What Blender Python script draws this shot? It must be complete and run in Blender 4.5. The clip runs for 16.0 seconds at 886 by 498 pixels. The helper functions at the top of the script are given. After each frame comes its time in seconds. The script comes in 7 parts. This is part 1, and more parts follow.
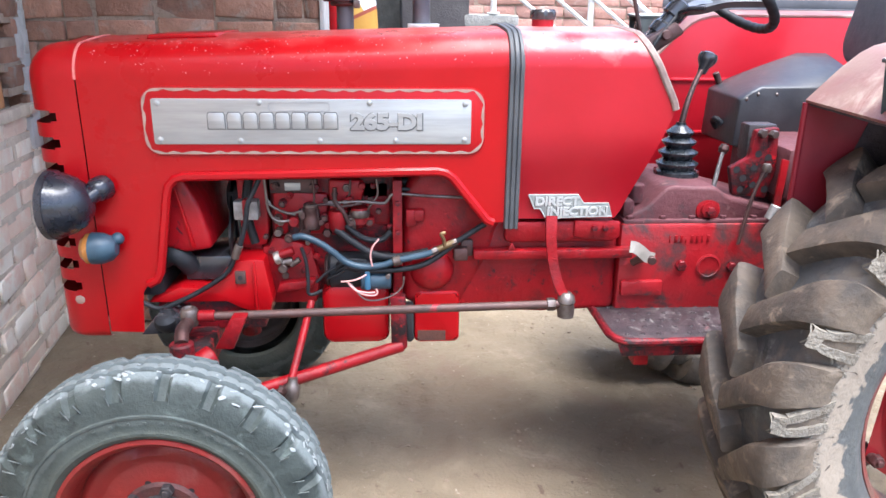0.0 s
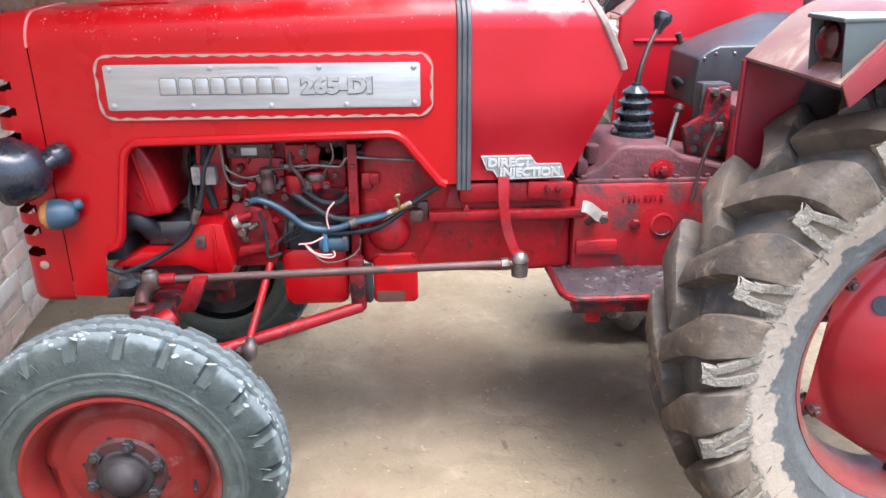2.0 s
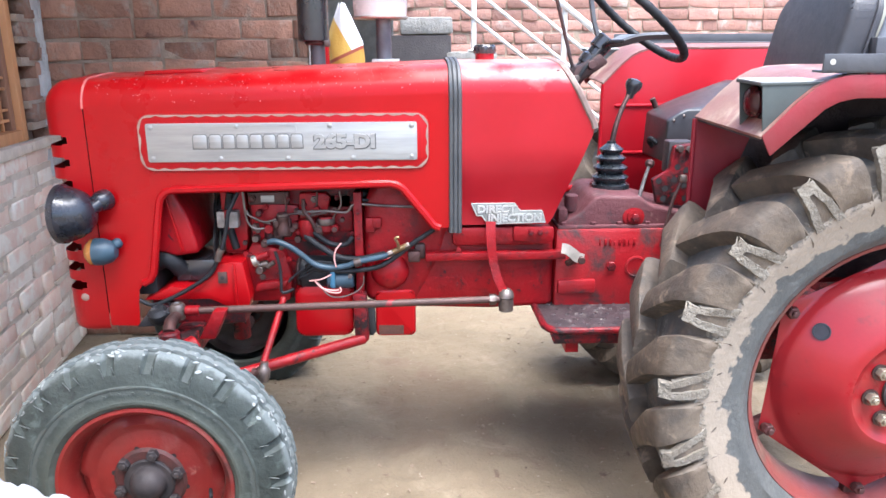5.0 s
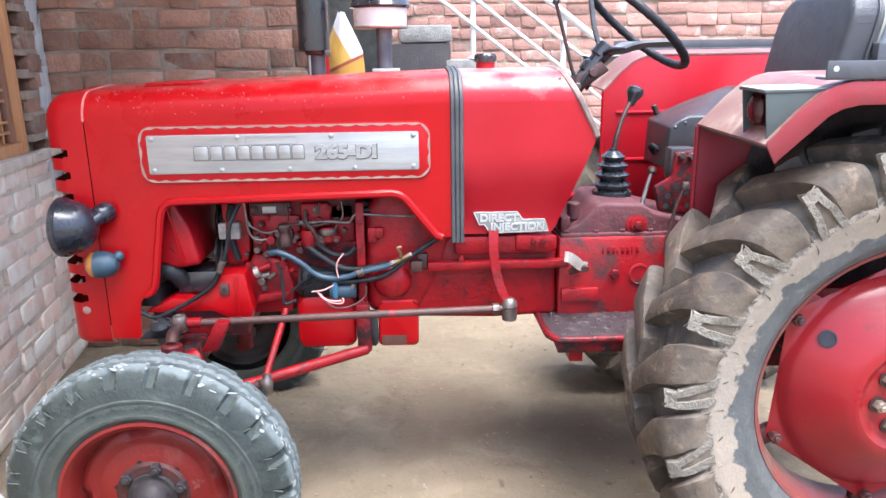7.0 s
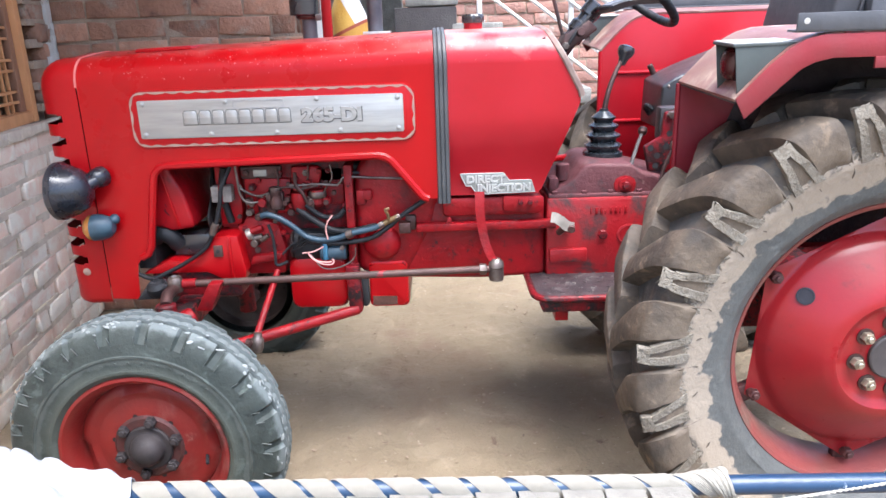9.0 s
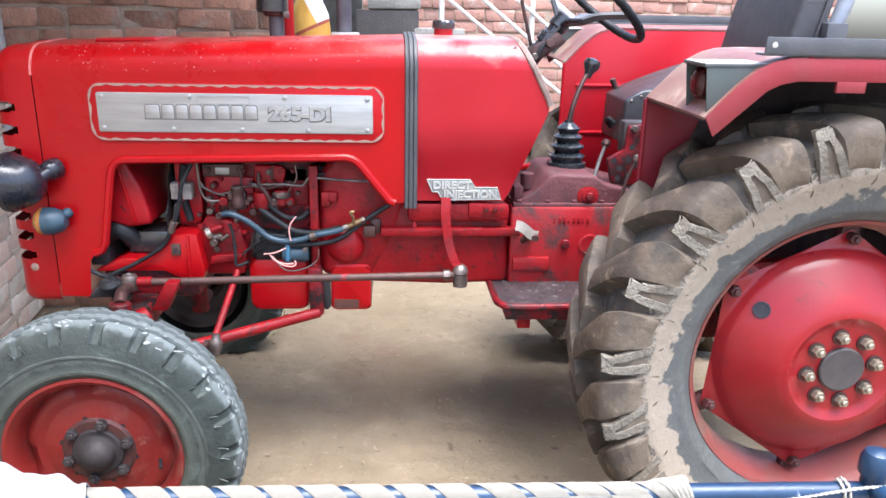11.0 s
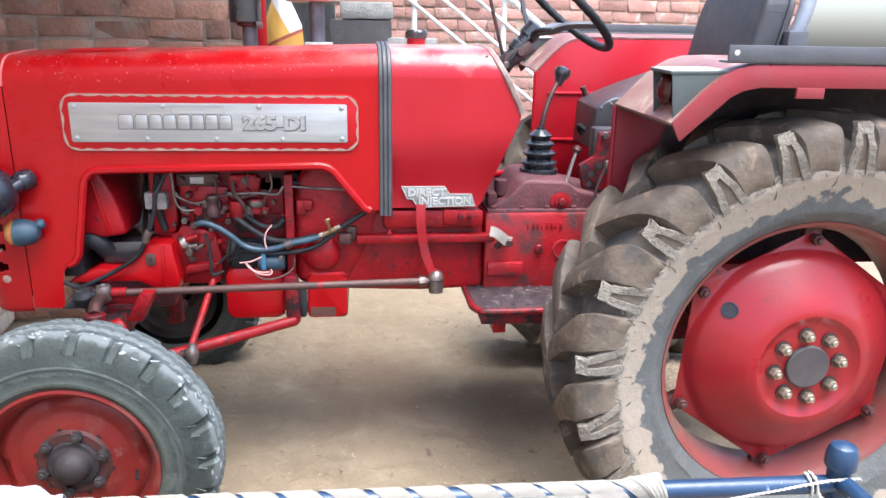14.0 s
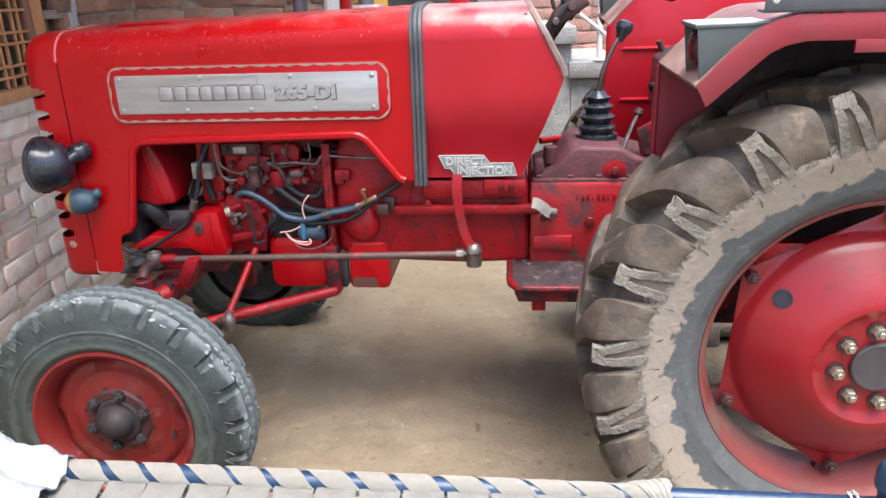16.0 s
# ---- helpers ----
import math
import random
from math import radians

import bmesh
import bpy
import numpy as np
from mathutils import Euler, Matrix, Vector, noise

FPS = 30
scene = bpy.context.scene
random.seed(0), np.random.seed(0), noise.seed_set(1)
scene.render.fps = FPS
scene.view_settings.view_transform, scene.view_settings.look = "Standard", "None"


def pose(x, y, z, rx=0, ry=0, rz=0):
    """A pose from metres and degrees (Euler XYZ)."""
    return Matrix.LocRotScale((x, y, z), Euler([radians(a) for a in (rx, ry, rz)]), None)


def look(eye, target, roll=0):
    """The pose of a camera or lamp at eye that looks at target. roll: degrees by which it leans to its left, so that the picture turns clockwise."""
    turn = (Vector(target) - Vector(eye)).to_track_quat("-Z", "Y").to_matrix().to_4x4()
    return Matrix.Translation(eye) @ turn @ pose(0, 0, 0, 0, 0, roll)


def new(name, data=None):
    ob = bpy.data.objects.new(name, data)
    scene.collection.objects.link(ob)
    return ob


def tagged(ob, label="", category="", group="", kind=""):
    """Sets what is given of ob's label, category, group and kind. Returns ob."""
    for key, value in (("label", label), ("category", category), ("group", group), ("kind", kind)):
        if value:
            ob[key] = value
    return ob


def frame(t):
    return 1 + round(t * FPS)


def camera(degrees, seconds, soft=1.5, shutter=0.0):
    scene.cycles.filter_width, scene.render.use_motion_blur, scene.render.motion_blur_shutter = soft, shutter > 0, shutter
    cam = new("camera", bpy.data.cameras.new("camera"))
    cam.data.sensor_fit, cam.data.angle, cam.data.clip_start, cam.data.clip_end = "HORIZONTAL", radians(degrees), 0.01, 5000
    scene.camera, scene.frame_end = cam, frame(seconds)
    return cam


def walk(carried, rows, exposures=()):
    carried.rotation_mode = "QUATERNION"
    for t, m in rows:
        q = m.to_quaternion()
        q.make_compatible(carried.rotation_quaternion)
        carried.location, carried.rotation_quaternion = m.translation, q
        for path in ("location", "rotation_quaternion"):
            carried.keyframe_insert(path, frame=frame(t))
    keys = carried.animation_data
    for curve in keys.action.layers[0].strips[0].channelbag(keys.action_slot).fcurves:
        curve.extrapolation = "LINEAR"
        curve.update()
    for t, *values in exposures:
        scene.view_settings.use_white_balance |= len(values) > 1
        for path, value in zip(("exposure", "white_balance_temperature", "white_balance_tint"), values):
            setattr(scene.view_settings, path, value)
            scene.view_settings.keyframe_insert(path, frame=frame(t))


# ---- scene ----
cam = camera(63.0, 16.0)
PATH = [
    (0, (0.527, -1.39, 1.448), (0.662, 0.505, 0.824), 0.7),
    (0.5, (0.545, -1.386, 1.451), (0.72, 0.5, 0.809), 0.5),
    (1, (0.586, -1.393, 1.451), (0.73, 0.473, 0.746), -0.5),
    (1.5, (0.626, -1.427, 1.445), (0.738, 0.453, 0.772), -0.4),
    (2, (0.662, -1.443, 1.439), (0.78, 0.425, 0.737), -0.2),
    (2.5, (0.622, -1.498, 1.445), (0.634, 0.389, 0.782), -2.2),
    (3, (0.568, -1.569, 1.429), (0.755, 0.301, 0.744), 0.2),
    (3.5, (0.596, -1.619, 1.434), (0.729, 0.273, 0.8), 0.0),
    (4, (0.66, -1.661, 1.438), (0.736, 0.245, 0.837), 0.7),
    (4.5, (0.709, -1.696, 1.435), (0.776, 0.22, 0.865), 0.2),
    (4.7, (0.714, -1.705, 1.435), (0.788, 0.218, 0.89), -0.1),
    (6.8, (0.704, -1.692, 1.447), (0.778, 0.245, 0.953), -0.8),
    (7, (0.706, -1.693, 1.444), (0.783, 0.239, 0.934), -0.8),
    (7.5, (0.739, -1.695, 1.44), (0.857, 0.216, 0.86), -0.8),
    (8, (0.803, -1.706, 1.441), (0.8, 0.208, 0.862), -0.9),
    (8.5, (0.835, -1.723, 1.428), (0.807, 0.187, 0.837), -1.6),
    (8.7, (0.84, -1.73, 1.425), (0.823, 0.181, 0.835), -1.8),
    (10.8, (0.772, -1.727, 1.429), (0.882, 0.179, 0.834), 1.1),
    (11, (0.775, -1.723, 1.429), (0.92, 0.185, 0.848), 1.2),
    (11.5, (0.777, -1.722, 1.428), (0.93, 0.177, 0.821), 1.1),
    (12, (0.776, -1.723, 1.426), (0.948, 0.175, 0.819), 1.3),
    (12.5, (0.774, -1.725, 1.426), (0.934, 0.172, 0.813), 1.2),
    (13, (0.773, -1.729, 1.426), (0.964, 0.171, 0.832), 1.5),
    (13.5, (0.777, -1.734, 1.426), (0.986, 0.165, 0.834), 1.3),
    (14, (0.774, -1.748, 1.428), (0.986, 0.161, 0.872), 1.0),
    (14.5, (0.775, -1.745, 1.431), (0.969, 0.161, 0.857), 1.1),
    (15, (0.89, -1.703, 1.433), (0.912, 0.215, 0.867), -0.8),
    (15.5, (1.045, -1.665, 1.442), (1.004, 0.234, 0.814), 0.9),
    (16, (1.101, -1.645, 1.442), (0.916, 0.231, 0.775), -1.8),
]
walk(cam, [(t, look(eye, target, roll)) for t, eye, target, roll in PATH], exposures=[(0.0, 2.13, 5850, 10), (4.0, 2.18, 5900, 10), (7.0, 2.18, 5850, 10), (8.5, 2.01, 5950, 10), (11.0, 2.04, 5950, 10), (13.5, 2.04, 5950, 10), (14.5, 1.99, 6000, 10), (15.0, 1.90, 6050, 10), (15.5, 1.77, 6150, 10), (16.0, 1.69, 6200, 10)])

# ---- light: a hazy bright day; an added, unseen roof shades the tractor's front, the yard beyond the rear wheel is sunlit ----
world = bpy.data.worlds.new("sky")
scene.world = world
world.use_nodes = True
wn = world.node_tree
sky = wn.nodes.new("ShaderNodeTexSky")
sky.sky_type, sky.sun_disc = "NISHITA", False
sky.sun_elevation, sky.sun_rotation = radians(74), radians(149)
sky.air_density, sky.dust_density = 1.0, 4.0
wn.nodes["Background"].inputs["Strength"].default_value = 0.15
wn.links.new(sky.outputs[0], wn.nodes["Background"].inputs["Color"])
sun_data = bpy.data.lights.new("sun", "SUN")
sun_data.energy, sun_data.angle, sun_data.color = 2.2, radians(50), (1.0, 0.975, 0.95)
sun = new("sun", sun_data)
sun.matrix_world = look((1.2, -2.0, 8.0), (0, 0, 0))

# ---- helpers ----
ORIGIN = {}
MID = 0.70          # the tractor's centre plane


def thing(name, at, label, category, group="", kind=""):
    ob = new(name)
    ob.location = at
    ORIGIN[ob] = Vector(at)
    return tagged(ob, label, category, group, kind)


def part(name, bm, material, parent=None, label="", sharp=35, at=None):
    """One mesh object from a bmesh in world metres, under a thing or a part."""
    c = Vector(at) if at else Vector((0, 0, 0))
    if at is None and bm.verts:
        lo = [min(v.co[k] for v in bm.verts) for k in range(3)]
        hi = [max(v.co[k] for v in bm.verts) for k in range(3)]
        c = (Vector(lo) + Vector(hi)) / 2
    bm.normal_update()
    limit = radians(sharp)
    for f in bm.faces:
        f.smooth = True
    for e in bm.edges:
        if len(e.link_faces) == 2 and e.calc_face_angle(0) > limit:
            e.smooth = False
    bmesh.ops.translate(bm, verts=bm.verts, vec=-c)
    me = bpy.data.meshes.new(name)
    bm.to_mesh(me)
    bm.free()
    me.materials.append(material)
    ob = new(name, me)
    ORIGIN[ob] = c
    if parent:
        ob.parent = parent
        ob.location = c - ORIGIN[parent]
    else:
        ob.location = c
    if label:
        ob["label"] = label
    return ob


def box(lo, hi, bevel=0.0, bm=None, seg=2):
    own = bmesh.new()
    bmesh.ops.create_cube(own, size=1)
    for v in own.verts:
        v.co = [lo[k] + (v.co[k] + 0.5) * (hi[k] - lo[k]) for k in range(3)]
    if bevel:
        bmesh.ops.bevel(own, geom=own.edges[:], offset=bevel, segments=seg, affect="EDGES", profile=0.5)
    return merge(bm, own)


def merge(bm, own):
    if bm is None:
        return own
    me = bpy.data.meshes.new("t")
    own.to_mesh(me)
    own.free()
    bm.from_mesh(me)
    bpy.data.meshes.remove(me)
    return bm


def prism(pts, a, b, axis="y", bevel=0.0, bm=None, seg=2):
    """A polygon extruded from a to b along an axis. pts: (x, z) for y, (x, y) for z, (y, z) for x."""
    own = bmesh.new()

    def put(p, h):
        return {"y": (p[0], h, p[1]), "z": (p[0], p[1], h), "x": (h, p[0], p[1])}[axis]
    lo = [own.verts.new(put(p, a)) for p in pts]
    hi = [own.verts.new(put(p, b)) for p in pts]
    own.faces.new(lo)
    own.faces.new(hi[::-1])
    for k in range(len(pts)):
        own.faces.new((lo[k], hi[k], hi[k - 1], lo[k - 1]))
    bmesh.ops.recalc_face_normals(own, faces=own.faces)
    if bevel:
        bmesh.ops.bevel(own, geom=own.edges[:], offset=bevel, segments=seg, affect="EDGES", profile=0.5)
    return merge(bm, own)


def basis(way):
    w = Vector(way).normalized()
    u = w.orthogonal().normalized()
    if abs(w.z) < 0.95:
        u = w.cross(Vector((0, 0, 1))).normalized()
    return u, w.cross(u).normalized(), w


def lathe(profile, at, way, segs=32, bm=None, start=0.0, end=6.28318530718, shape=None):
    """Turn (radius, height) pairs round the axis way through at. shape(k, j, r, h) may alter a point."""
    own = bmesh.new()
    u, v, w = basis(way)
    at = Vector(at)
    full = end - start > 6.28
    n = segs if full else segs + 1
    rings = []
    for j, (r, h) in enumerate(profile):
        ring = []
        for k in range(n):
            a = start + (end - start) * k / segs
            rr, hh = shape(k, j, r, h) if shape else (r, h)
            if r < 1e-6 and ring:
                ring.append(ring[0])
                continue
            ring.append(own.verts.new(at + u * (rr * math.cos(a)) + v * (rr * math.sin(a)) + w * hh))
        rings.append(ring)
    for A, B in zip(rings, rings[1:]):
        for k in range(segs):
            q = [A[k], A[(k + 1) % n], B[(k + 1) % n], B[k]]
            q = [x for i, x in enumerate(q) if x not in q[:i]]
            if len(q) > 2:
                own.faces.new(q)
    bmesh.ops.recalc_face_normals(own, faces=own.faces)
    return merge(bm, own)


def rod(p, q, r, bm=None, segs=16, r2=None, round_end=0.15):
    """A round bar from p to q with slightly rounded ends."""
    p, q = Vector(p), Vector(q)
    n = (q - p).length
    r2 = r if r2 is None else r2
    e = min(r, r2) * round_end
    return lathe([(0, 0), (r - e, 0), (r, e), (r2, n - e), (r2 - e, n), (0, n)], p, q - p, segs, bm)


def curve(pts, steps=8):
    """A smooth line through points."""
    P = [Vector(p) for p in pts]
    if len(P) < 3:
        return P
    P = [2 * P[0] - P[1]] + P + [2 * P[-1] - P[-2]]
    out = []
    for a, b, c, d in zip(P, P[1:], P[2:], P[3:]):
        for k in range(steps):
            t = k / steps
            out.append(0.5 * (2 * b + (c - a) * t + (2 * a - 5 * b + 4 * c - d) * t * t + (3 * b - a - 3 * c + d) * t ** 3))
    return out + [P[-2]]


def sweep(line, section, bm=None, up=(0, 0, 1), closed=True, scale=None):
    """Carry a flat section (a, b) along a line."""
    own = bmesh.new()
    rings = []
    side = None
    for k, p in enumerate(line):
        d = (line[min(k + 1, len(line) - 1)] - line[max(k - 1, 0)]).normalized()
        if side is None:
            side = d.cross(Vector(up))
            if side.length < 0.1:
                side = d.cross(Vector((1, 0, 0)))
        side = (side - d * side.dot(d)).normalized()
        top = side.cross(d)
        s = scale(k / (len(line) - 1)) if scale else 1
        rings.append([own.verts.new(p + side * (a * s) + top * (b * s)) for a, b in section])
    n = len(section)
    for A, B in zip(rings, rings[1:]):
        for k in range(n if closed else n - 1):
            own.faces.new((A[k], A[(k + 1) % n], B[(k + 1) % n], B[k]))
    if closed and n > 2:
        own.faces.new(rings[0])
        own.faces.new(rings[-1][::-1])
    bmesh.ops.recalc_face_normals(own, faces=own.faces)
    return merge(bm, own)


def circle(r, n=10):
    return [(r * math.cos(6.2832 * k / n), r * math.sin(6.2832 * k / n)) for k in range(n)]


def tube(pts, r, bm=None, n=10, steps=8, scale=None):
    return sweep(curve(pts, steps), circle(r, n), bm, scale=scale)


def nut(at, way, r, h, bm=None, stud=0.0):
    """A hexagonal nut, with its stud."""
    bm = lathe([(0, 0), (r, 0), (r, h * 0.85), (r * 0.86, h), (0, h)], at, way, 6, bm)
    if stud:
        at = Vector(at) + Vector(way).normalized() * h * 0.9
        lathe([(r * 0.52, 0), (r * 0.52, stud), (r * 0.4, stud * 1.25), (0, stud * 1.25)], at, way, 10, bm)
    return bm


def round_rect(x0, x1, z0, z1, r, n=6):
    out = []
    for cx, cz, a in ((x1 - r, z1 - r, 0), (x0 + r, z1 - r, 90), (x0 + r, z0 + r, 180), (x1 - r, z0 + r, 270)):
        for k in range(n + 1):
            t = radians(a + 90 * k / n)
            out.append((cx + r * math.cos(t), cz + r * math.sin(t)))
    return out


def solid(bm, thick):
    """Give an open sheet a thickness, inward."""
    bmesh.ops.solidify(bm, geom=bm.faces[:], thickness=thick)
    return bm


def letters(name, text, size, m, depth, material, parent, squash=1.0, fat=0.012):
    """Raised letters of the built-in font as one mesh, at the pose m."""
    cu = bpy.data.curves.new(name, "FONT")
    cu.body, cu.size, cu.extrude, cu.bevel_depth, cu.offset = text, size, depth, depth * 0.3, size * fat
    cu.resolution_u = 3
    ob = bpy.data.objects.new(name, cu)
    scene.collection.objects.link(ob)
    bpy.context.view_layer.update()
    me = bpy.data.meshes.new_from_object(ob.evaluated_get(bpy.context.evaluated_depsgraph_get()))
    bpy.data.objects.remove(ob)
    bpy.data.curves.remove(cu)
    bm = bmesh.new()
    bm.from_mesh(me)
    bpy.data.meshes.remove(me)
    x1 = max(v.co.x for v in bm.verts)
    bmesh.ops.transform(bm, matrix=m @ Matrix.Diagonal((squash / x1, 1, 1, 1)), verts=bm.verts)
    return part(name, bm, material, parent)


# ---- materials ----
def surface(name, a, b, rough=(0.4, 0.6), scale=6.0, metal=0.0, bump=0.1, fine=90.0, coat=0.0, spots=(), vary=0.0, spec=0.5, stretch=(1, 1, 1)):
    """Two tones mixed by noise, fine relief, and stains. spots: (colour, scale, from, to, roughness)."""
    m = bpy.data.materials.new(name)
    m.use_nodes = True
    nt = m.node_tree
    N, L = nt.nodes, nt.links
    bsdf = N["Principled BSDF"]
    tc = N.new("ShaderNodeTexCoord")
    mp = N.new("ShaderNodeMapping")
    mp.inputs["Scale"].default_value = stretch
    L.new(tc.outputs["Object"], mp.inputs["Vector"])
    co = mp.outputs[0]
    info = N.new("ShaderNodeObjectInfo")
    if vary:
        mul = N.new("ShaderNodeVectorMath")
        mul.operation = "MULTIPLY_ADD"
        L.new(info.outputs["Random"], mul.inputs[0])
        mul.inputs[1].default_value = (37.0, 19.0, 53.0)
        L.new(co, mul.inputs[2])
        co = mul.outputs[0]

    def noise_at(sc, detail=6.0, roughness=0.6, dist=0.0):
        n = N.new("ShaderNodeTexNoise")
        n.inputs["Scale"].default_value, n.inputs["Detail"].default_value = sc, detail
        n.inputs["Roughness"].default_value, n.inputs["Distortion"].default_value = roughness, dist
        L.new(co, n.inputs["Vector"])
        return n.outputs["Fac"]

    def ramp(fac, lo, hi):
        r = N.new("ShaderNodeMapRange")
        r.inputs["From Min"].default_value, r.inputs["From Max"].default_value = lo, hi
        r.interpolation_type = "SMOOTHSTEP"
        L.new(fac, r.inputs["Value"])
        return r.outputs[0]

    def mix(fac, c1, c2):
        x = N.new("ShaderNodeMix")
        x.data_type = "RGBA"
        for sock, c in ((x.inputs["A"], c1), (x.inputs["B"], c2)):
            if isinstance(c, tuple):
                sock.default_value = (*c, 1)
            else:
                L.new(c, sock)
        L.new(fac, x.inputs["Factor"])
        return x.outputs["Result"]
    wide = noise_at(scale)
    col = mix(ramp(wide, 0.3, 0.7), tuple(a), tuple(b))
    rg = N.new("ShaderNodeMapRange")
    rg.inputs["From Min"].default_value, rg.inputs["From Max"].default_value = 0.3, 0.7
    rg.inputs["To Min"].default_value, rg.inputs["To Max"].default_value = rough
    L.new(noise_at(scale * 2.3), rg.inputs["Value"])
    rgh = rg.outputs[0]
    for c, sc, lo, hi, r in spots:
        fac = ramp(noise_at(sc, 8.0, 0.65, 0.4), lo, hi)
        col = mix(fac, col, tuple(c))
        x = N.new("ShaderNodeMix")
        L.new(fac, x.inputs["Factor"])
        L.new(rgh, x.inputs[2])
        x.inputs[3].default_value = r
        rgh = x.outputs[0]
    if vary:
        hsv = N.new("ShaderNodeHueSaturation")
        rr = N.new("ShaderNodeMapRange")
        rr.inputs["To Min"].default_value, rr.inputs["To Max"].default_value = 1 - vary, 1 + vary
        L.new(info.outputs["Random"], rr.inputs["Value"])
        L.new(rr.outputs[0], hsv.inputs["Value"])
        L.new(col, hsv.inputs["Color"])
        col = hsv.outputs[0]
    L.new(col, bsdf.inputs["Base Color"])
    L.new(rgh, bsdf.inputs["Roughness"])
    bsdf.inputs["Metallic"].default_value = metal
    bsdf.inputs["Coat Weight"].default_value = coat
    bsdf.inputs["Coat Roughness"].default_value = 0.12
    bsdf.inputs["Specular IOR Level"].default_value = spec
    if bump:
        add = N.new("ShaderNodeMath")
        add.operation = "ADD"
        L.new(noise_at(fine, 4.0), add.inputs[0])
        L.new(wide, add.inputs[1])
        bp = N.new("ShaderNodeBump")
        bp.inputs["Strength"].default_value, bp.inputs["Distance"].default_value = bump, 0.01
        L.new(add.outputs[0], bp.inputs["Height"])
        L.new(bp.outputs[0], bsdf.inputs["Normal"])
    return m


RED = surface("red_paint", (0.30, 0.002, 0.005), (0.34, 0.003, 0.006), (0.26, 0.40), 3, bump=0.03, coat=0.12, spec=0.2)
TANK_RED = surface("faded_red_paint", (0.32, 0.005, 0.012), (0.37, 0.008, 0.017), (0.28, 0.42), 3, bump=0.02, coat=0.12, spec=0.3)
CAST = surface("red_casting", (0.25, 0.003, 0.007), (0.18, 0.003, 0.006), (0.30, 0.6), 9, bump=0.3, fine=60, spec=0.3,
               spots=[((0.10, 0.008, 0.010), 7, 0.50, 0.68, 0.5), ((0.050, 0.012, 0.013), 36, 0.58, 0.70, 0.5), ((0.40, 0.012, 0.016), 52, 0.62, 0.70, 0.35), ((0.22, 0.10, 0.085), 17, 0.66, 0.75, 0.8)])
CAST_DARK = surface("grimy_red_casting", (0.20, 0.004, 0.009), (0.075, 0.005, 0.008), (0.30, 0.65), 14, bump=0.4, fine=50, spec=0.3,
                    spots=[((0.016, 0.010, 0.011), 11, 0.46, 0.60, 0.6), ((0.30, 0.006, 0.011), 23, 0.56, 0.66, 0.4), ((0.010, 0.009, 0.010), 47, 0.54, 0.64, 0.45)])
BAY_RED = surface("oily_red_paint", (0.33, 0.004, 0.009), (0.24, 0.004, 0.008), (0.28, 0.5), 9, bump=0.2, fine=50, spec=0.3,
                  spots=[((0.07, 0.008, 0.012), 8, 0.56, 0.70, 0.5), ((0.022, 0.012, 0.016), 27, 0.62, 0.70, 0.5)])
DUSTY = surface("dusty_purple_casting", (0.100, 0.030, 0.034), (0.072, 0.014, 0.019), (0.55, 0.8), 8, bump=0.3,
                spots=[((0.045, 0.018, 0.020), 13, 0.54, 0.66, 0.6), ((0.16, 0.085, 0.08), 26, 0.60, 0.70, 0.85)])
GREASY = surface("greasy_steel", (0.055, 0.04, 0.038), (0.10, 0.05, 0.045), (0.35, 0.6), 18, 0.6, bump=0.2)
GREASE = surface("black_greased_iron", (0.030, 0.027, 0.028), (0.055, 0.045, 0.045), (0.28, 0.5), 16, bump=0.25)
STEEL = surface("worn_steel", (0.24, 0.21, 0.19), (0.12, 0.09, 0.08), (0.35, 0.55), 20, 0.8, bump=0.15)
BRIGHT = surface("galvanised_steel", (0.62, 0.60, 0.56), (0.48, 0.45, 0.40), (0.3, 0.5), 25, 0.8, bump=0.1)
ALU = surface("brushed_aluminium", (0.40, 0.40, 0.385), (0.31, 0.31, 0.30), (0.38, 0.55), 4, 0.6, bump=0.03, stretch=(1, 1, 12))
ALU_DARK = surface("grey_letter_metal", (0.38, 0.38, 0.38), (0.30, 0.30, 0.30), (0.4, 0.55), 30, 0.6, bump=0.05)
BARE = surface("bare_scraped_metal", (0.36, 0.25, 0.20), (0.27, 0.17, 0.135), (0.5, 0.7), 30, 0.2, bump=0.2)
BLACK = surface("black_paint", (0.018, 0.019, 0.022), (0.03, 0.03, 0.034), (0.16, 0.28), 10, bump=0.02, coat=0.5)
RUBBER = surface("black_rubber", (0.011, 0.012, 0.014), (0.022, 0.023, 0.026), (0.40, 0.62), 20, bump=0.1, spec=0.25)
HOSE = surface("blue_black_hose", (0.016, 0.036, 0.056), (0.034, 0.070, 0.100), (0.4, 0.55), 12, bump=0.05)
PLASTIC_G = surface("grey_green_box_paint", (0.045, 0.058, 0.056), (0.062, 0.074, 0.071), (0.5, 0.65), 8, bump=0.05)
AMBER = surface("amber_lens", (0.30, 0.115, 0.025), (0.36, 0.145, 0.03), (0.2, 0.3), 10, bump=0.02)
RED_LENS = surface("red_lens", (0.035, 0.004, 0.006), (0.05, 0.006, 0.008), (0.15, 0.25), 10, bump=0.02)
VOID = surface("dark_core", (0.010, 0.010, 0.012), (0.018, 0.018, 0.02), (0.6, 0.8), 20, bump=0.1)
BRASS = surface("brass", (0.33, 0.23, 0.12), (0.22, 0.15, 0.08), (0.3, 0.5), 20, 0.8, bump=0.1)
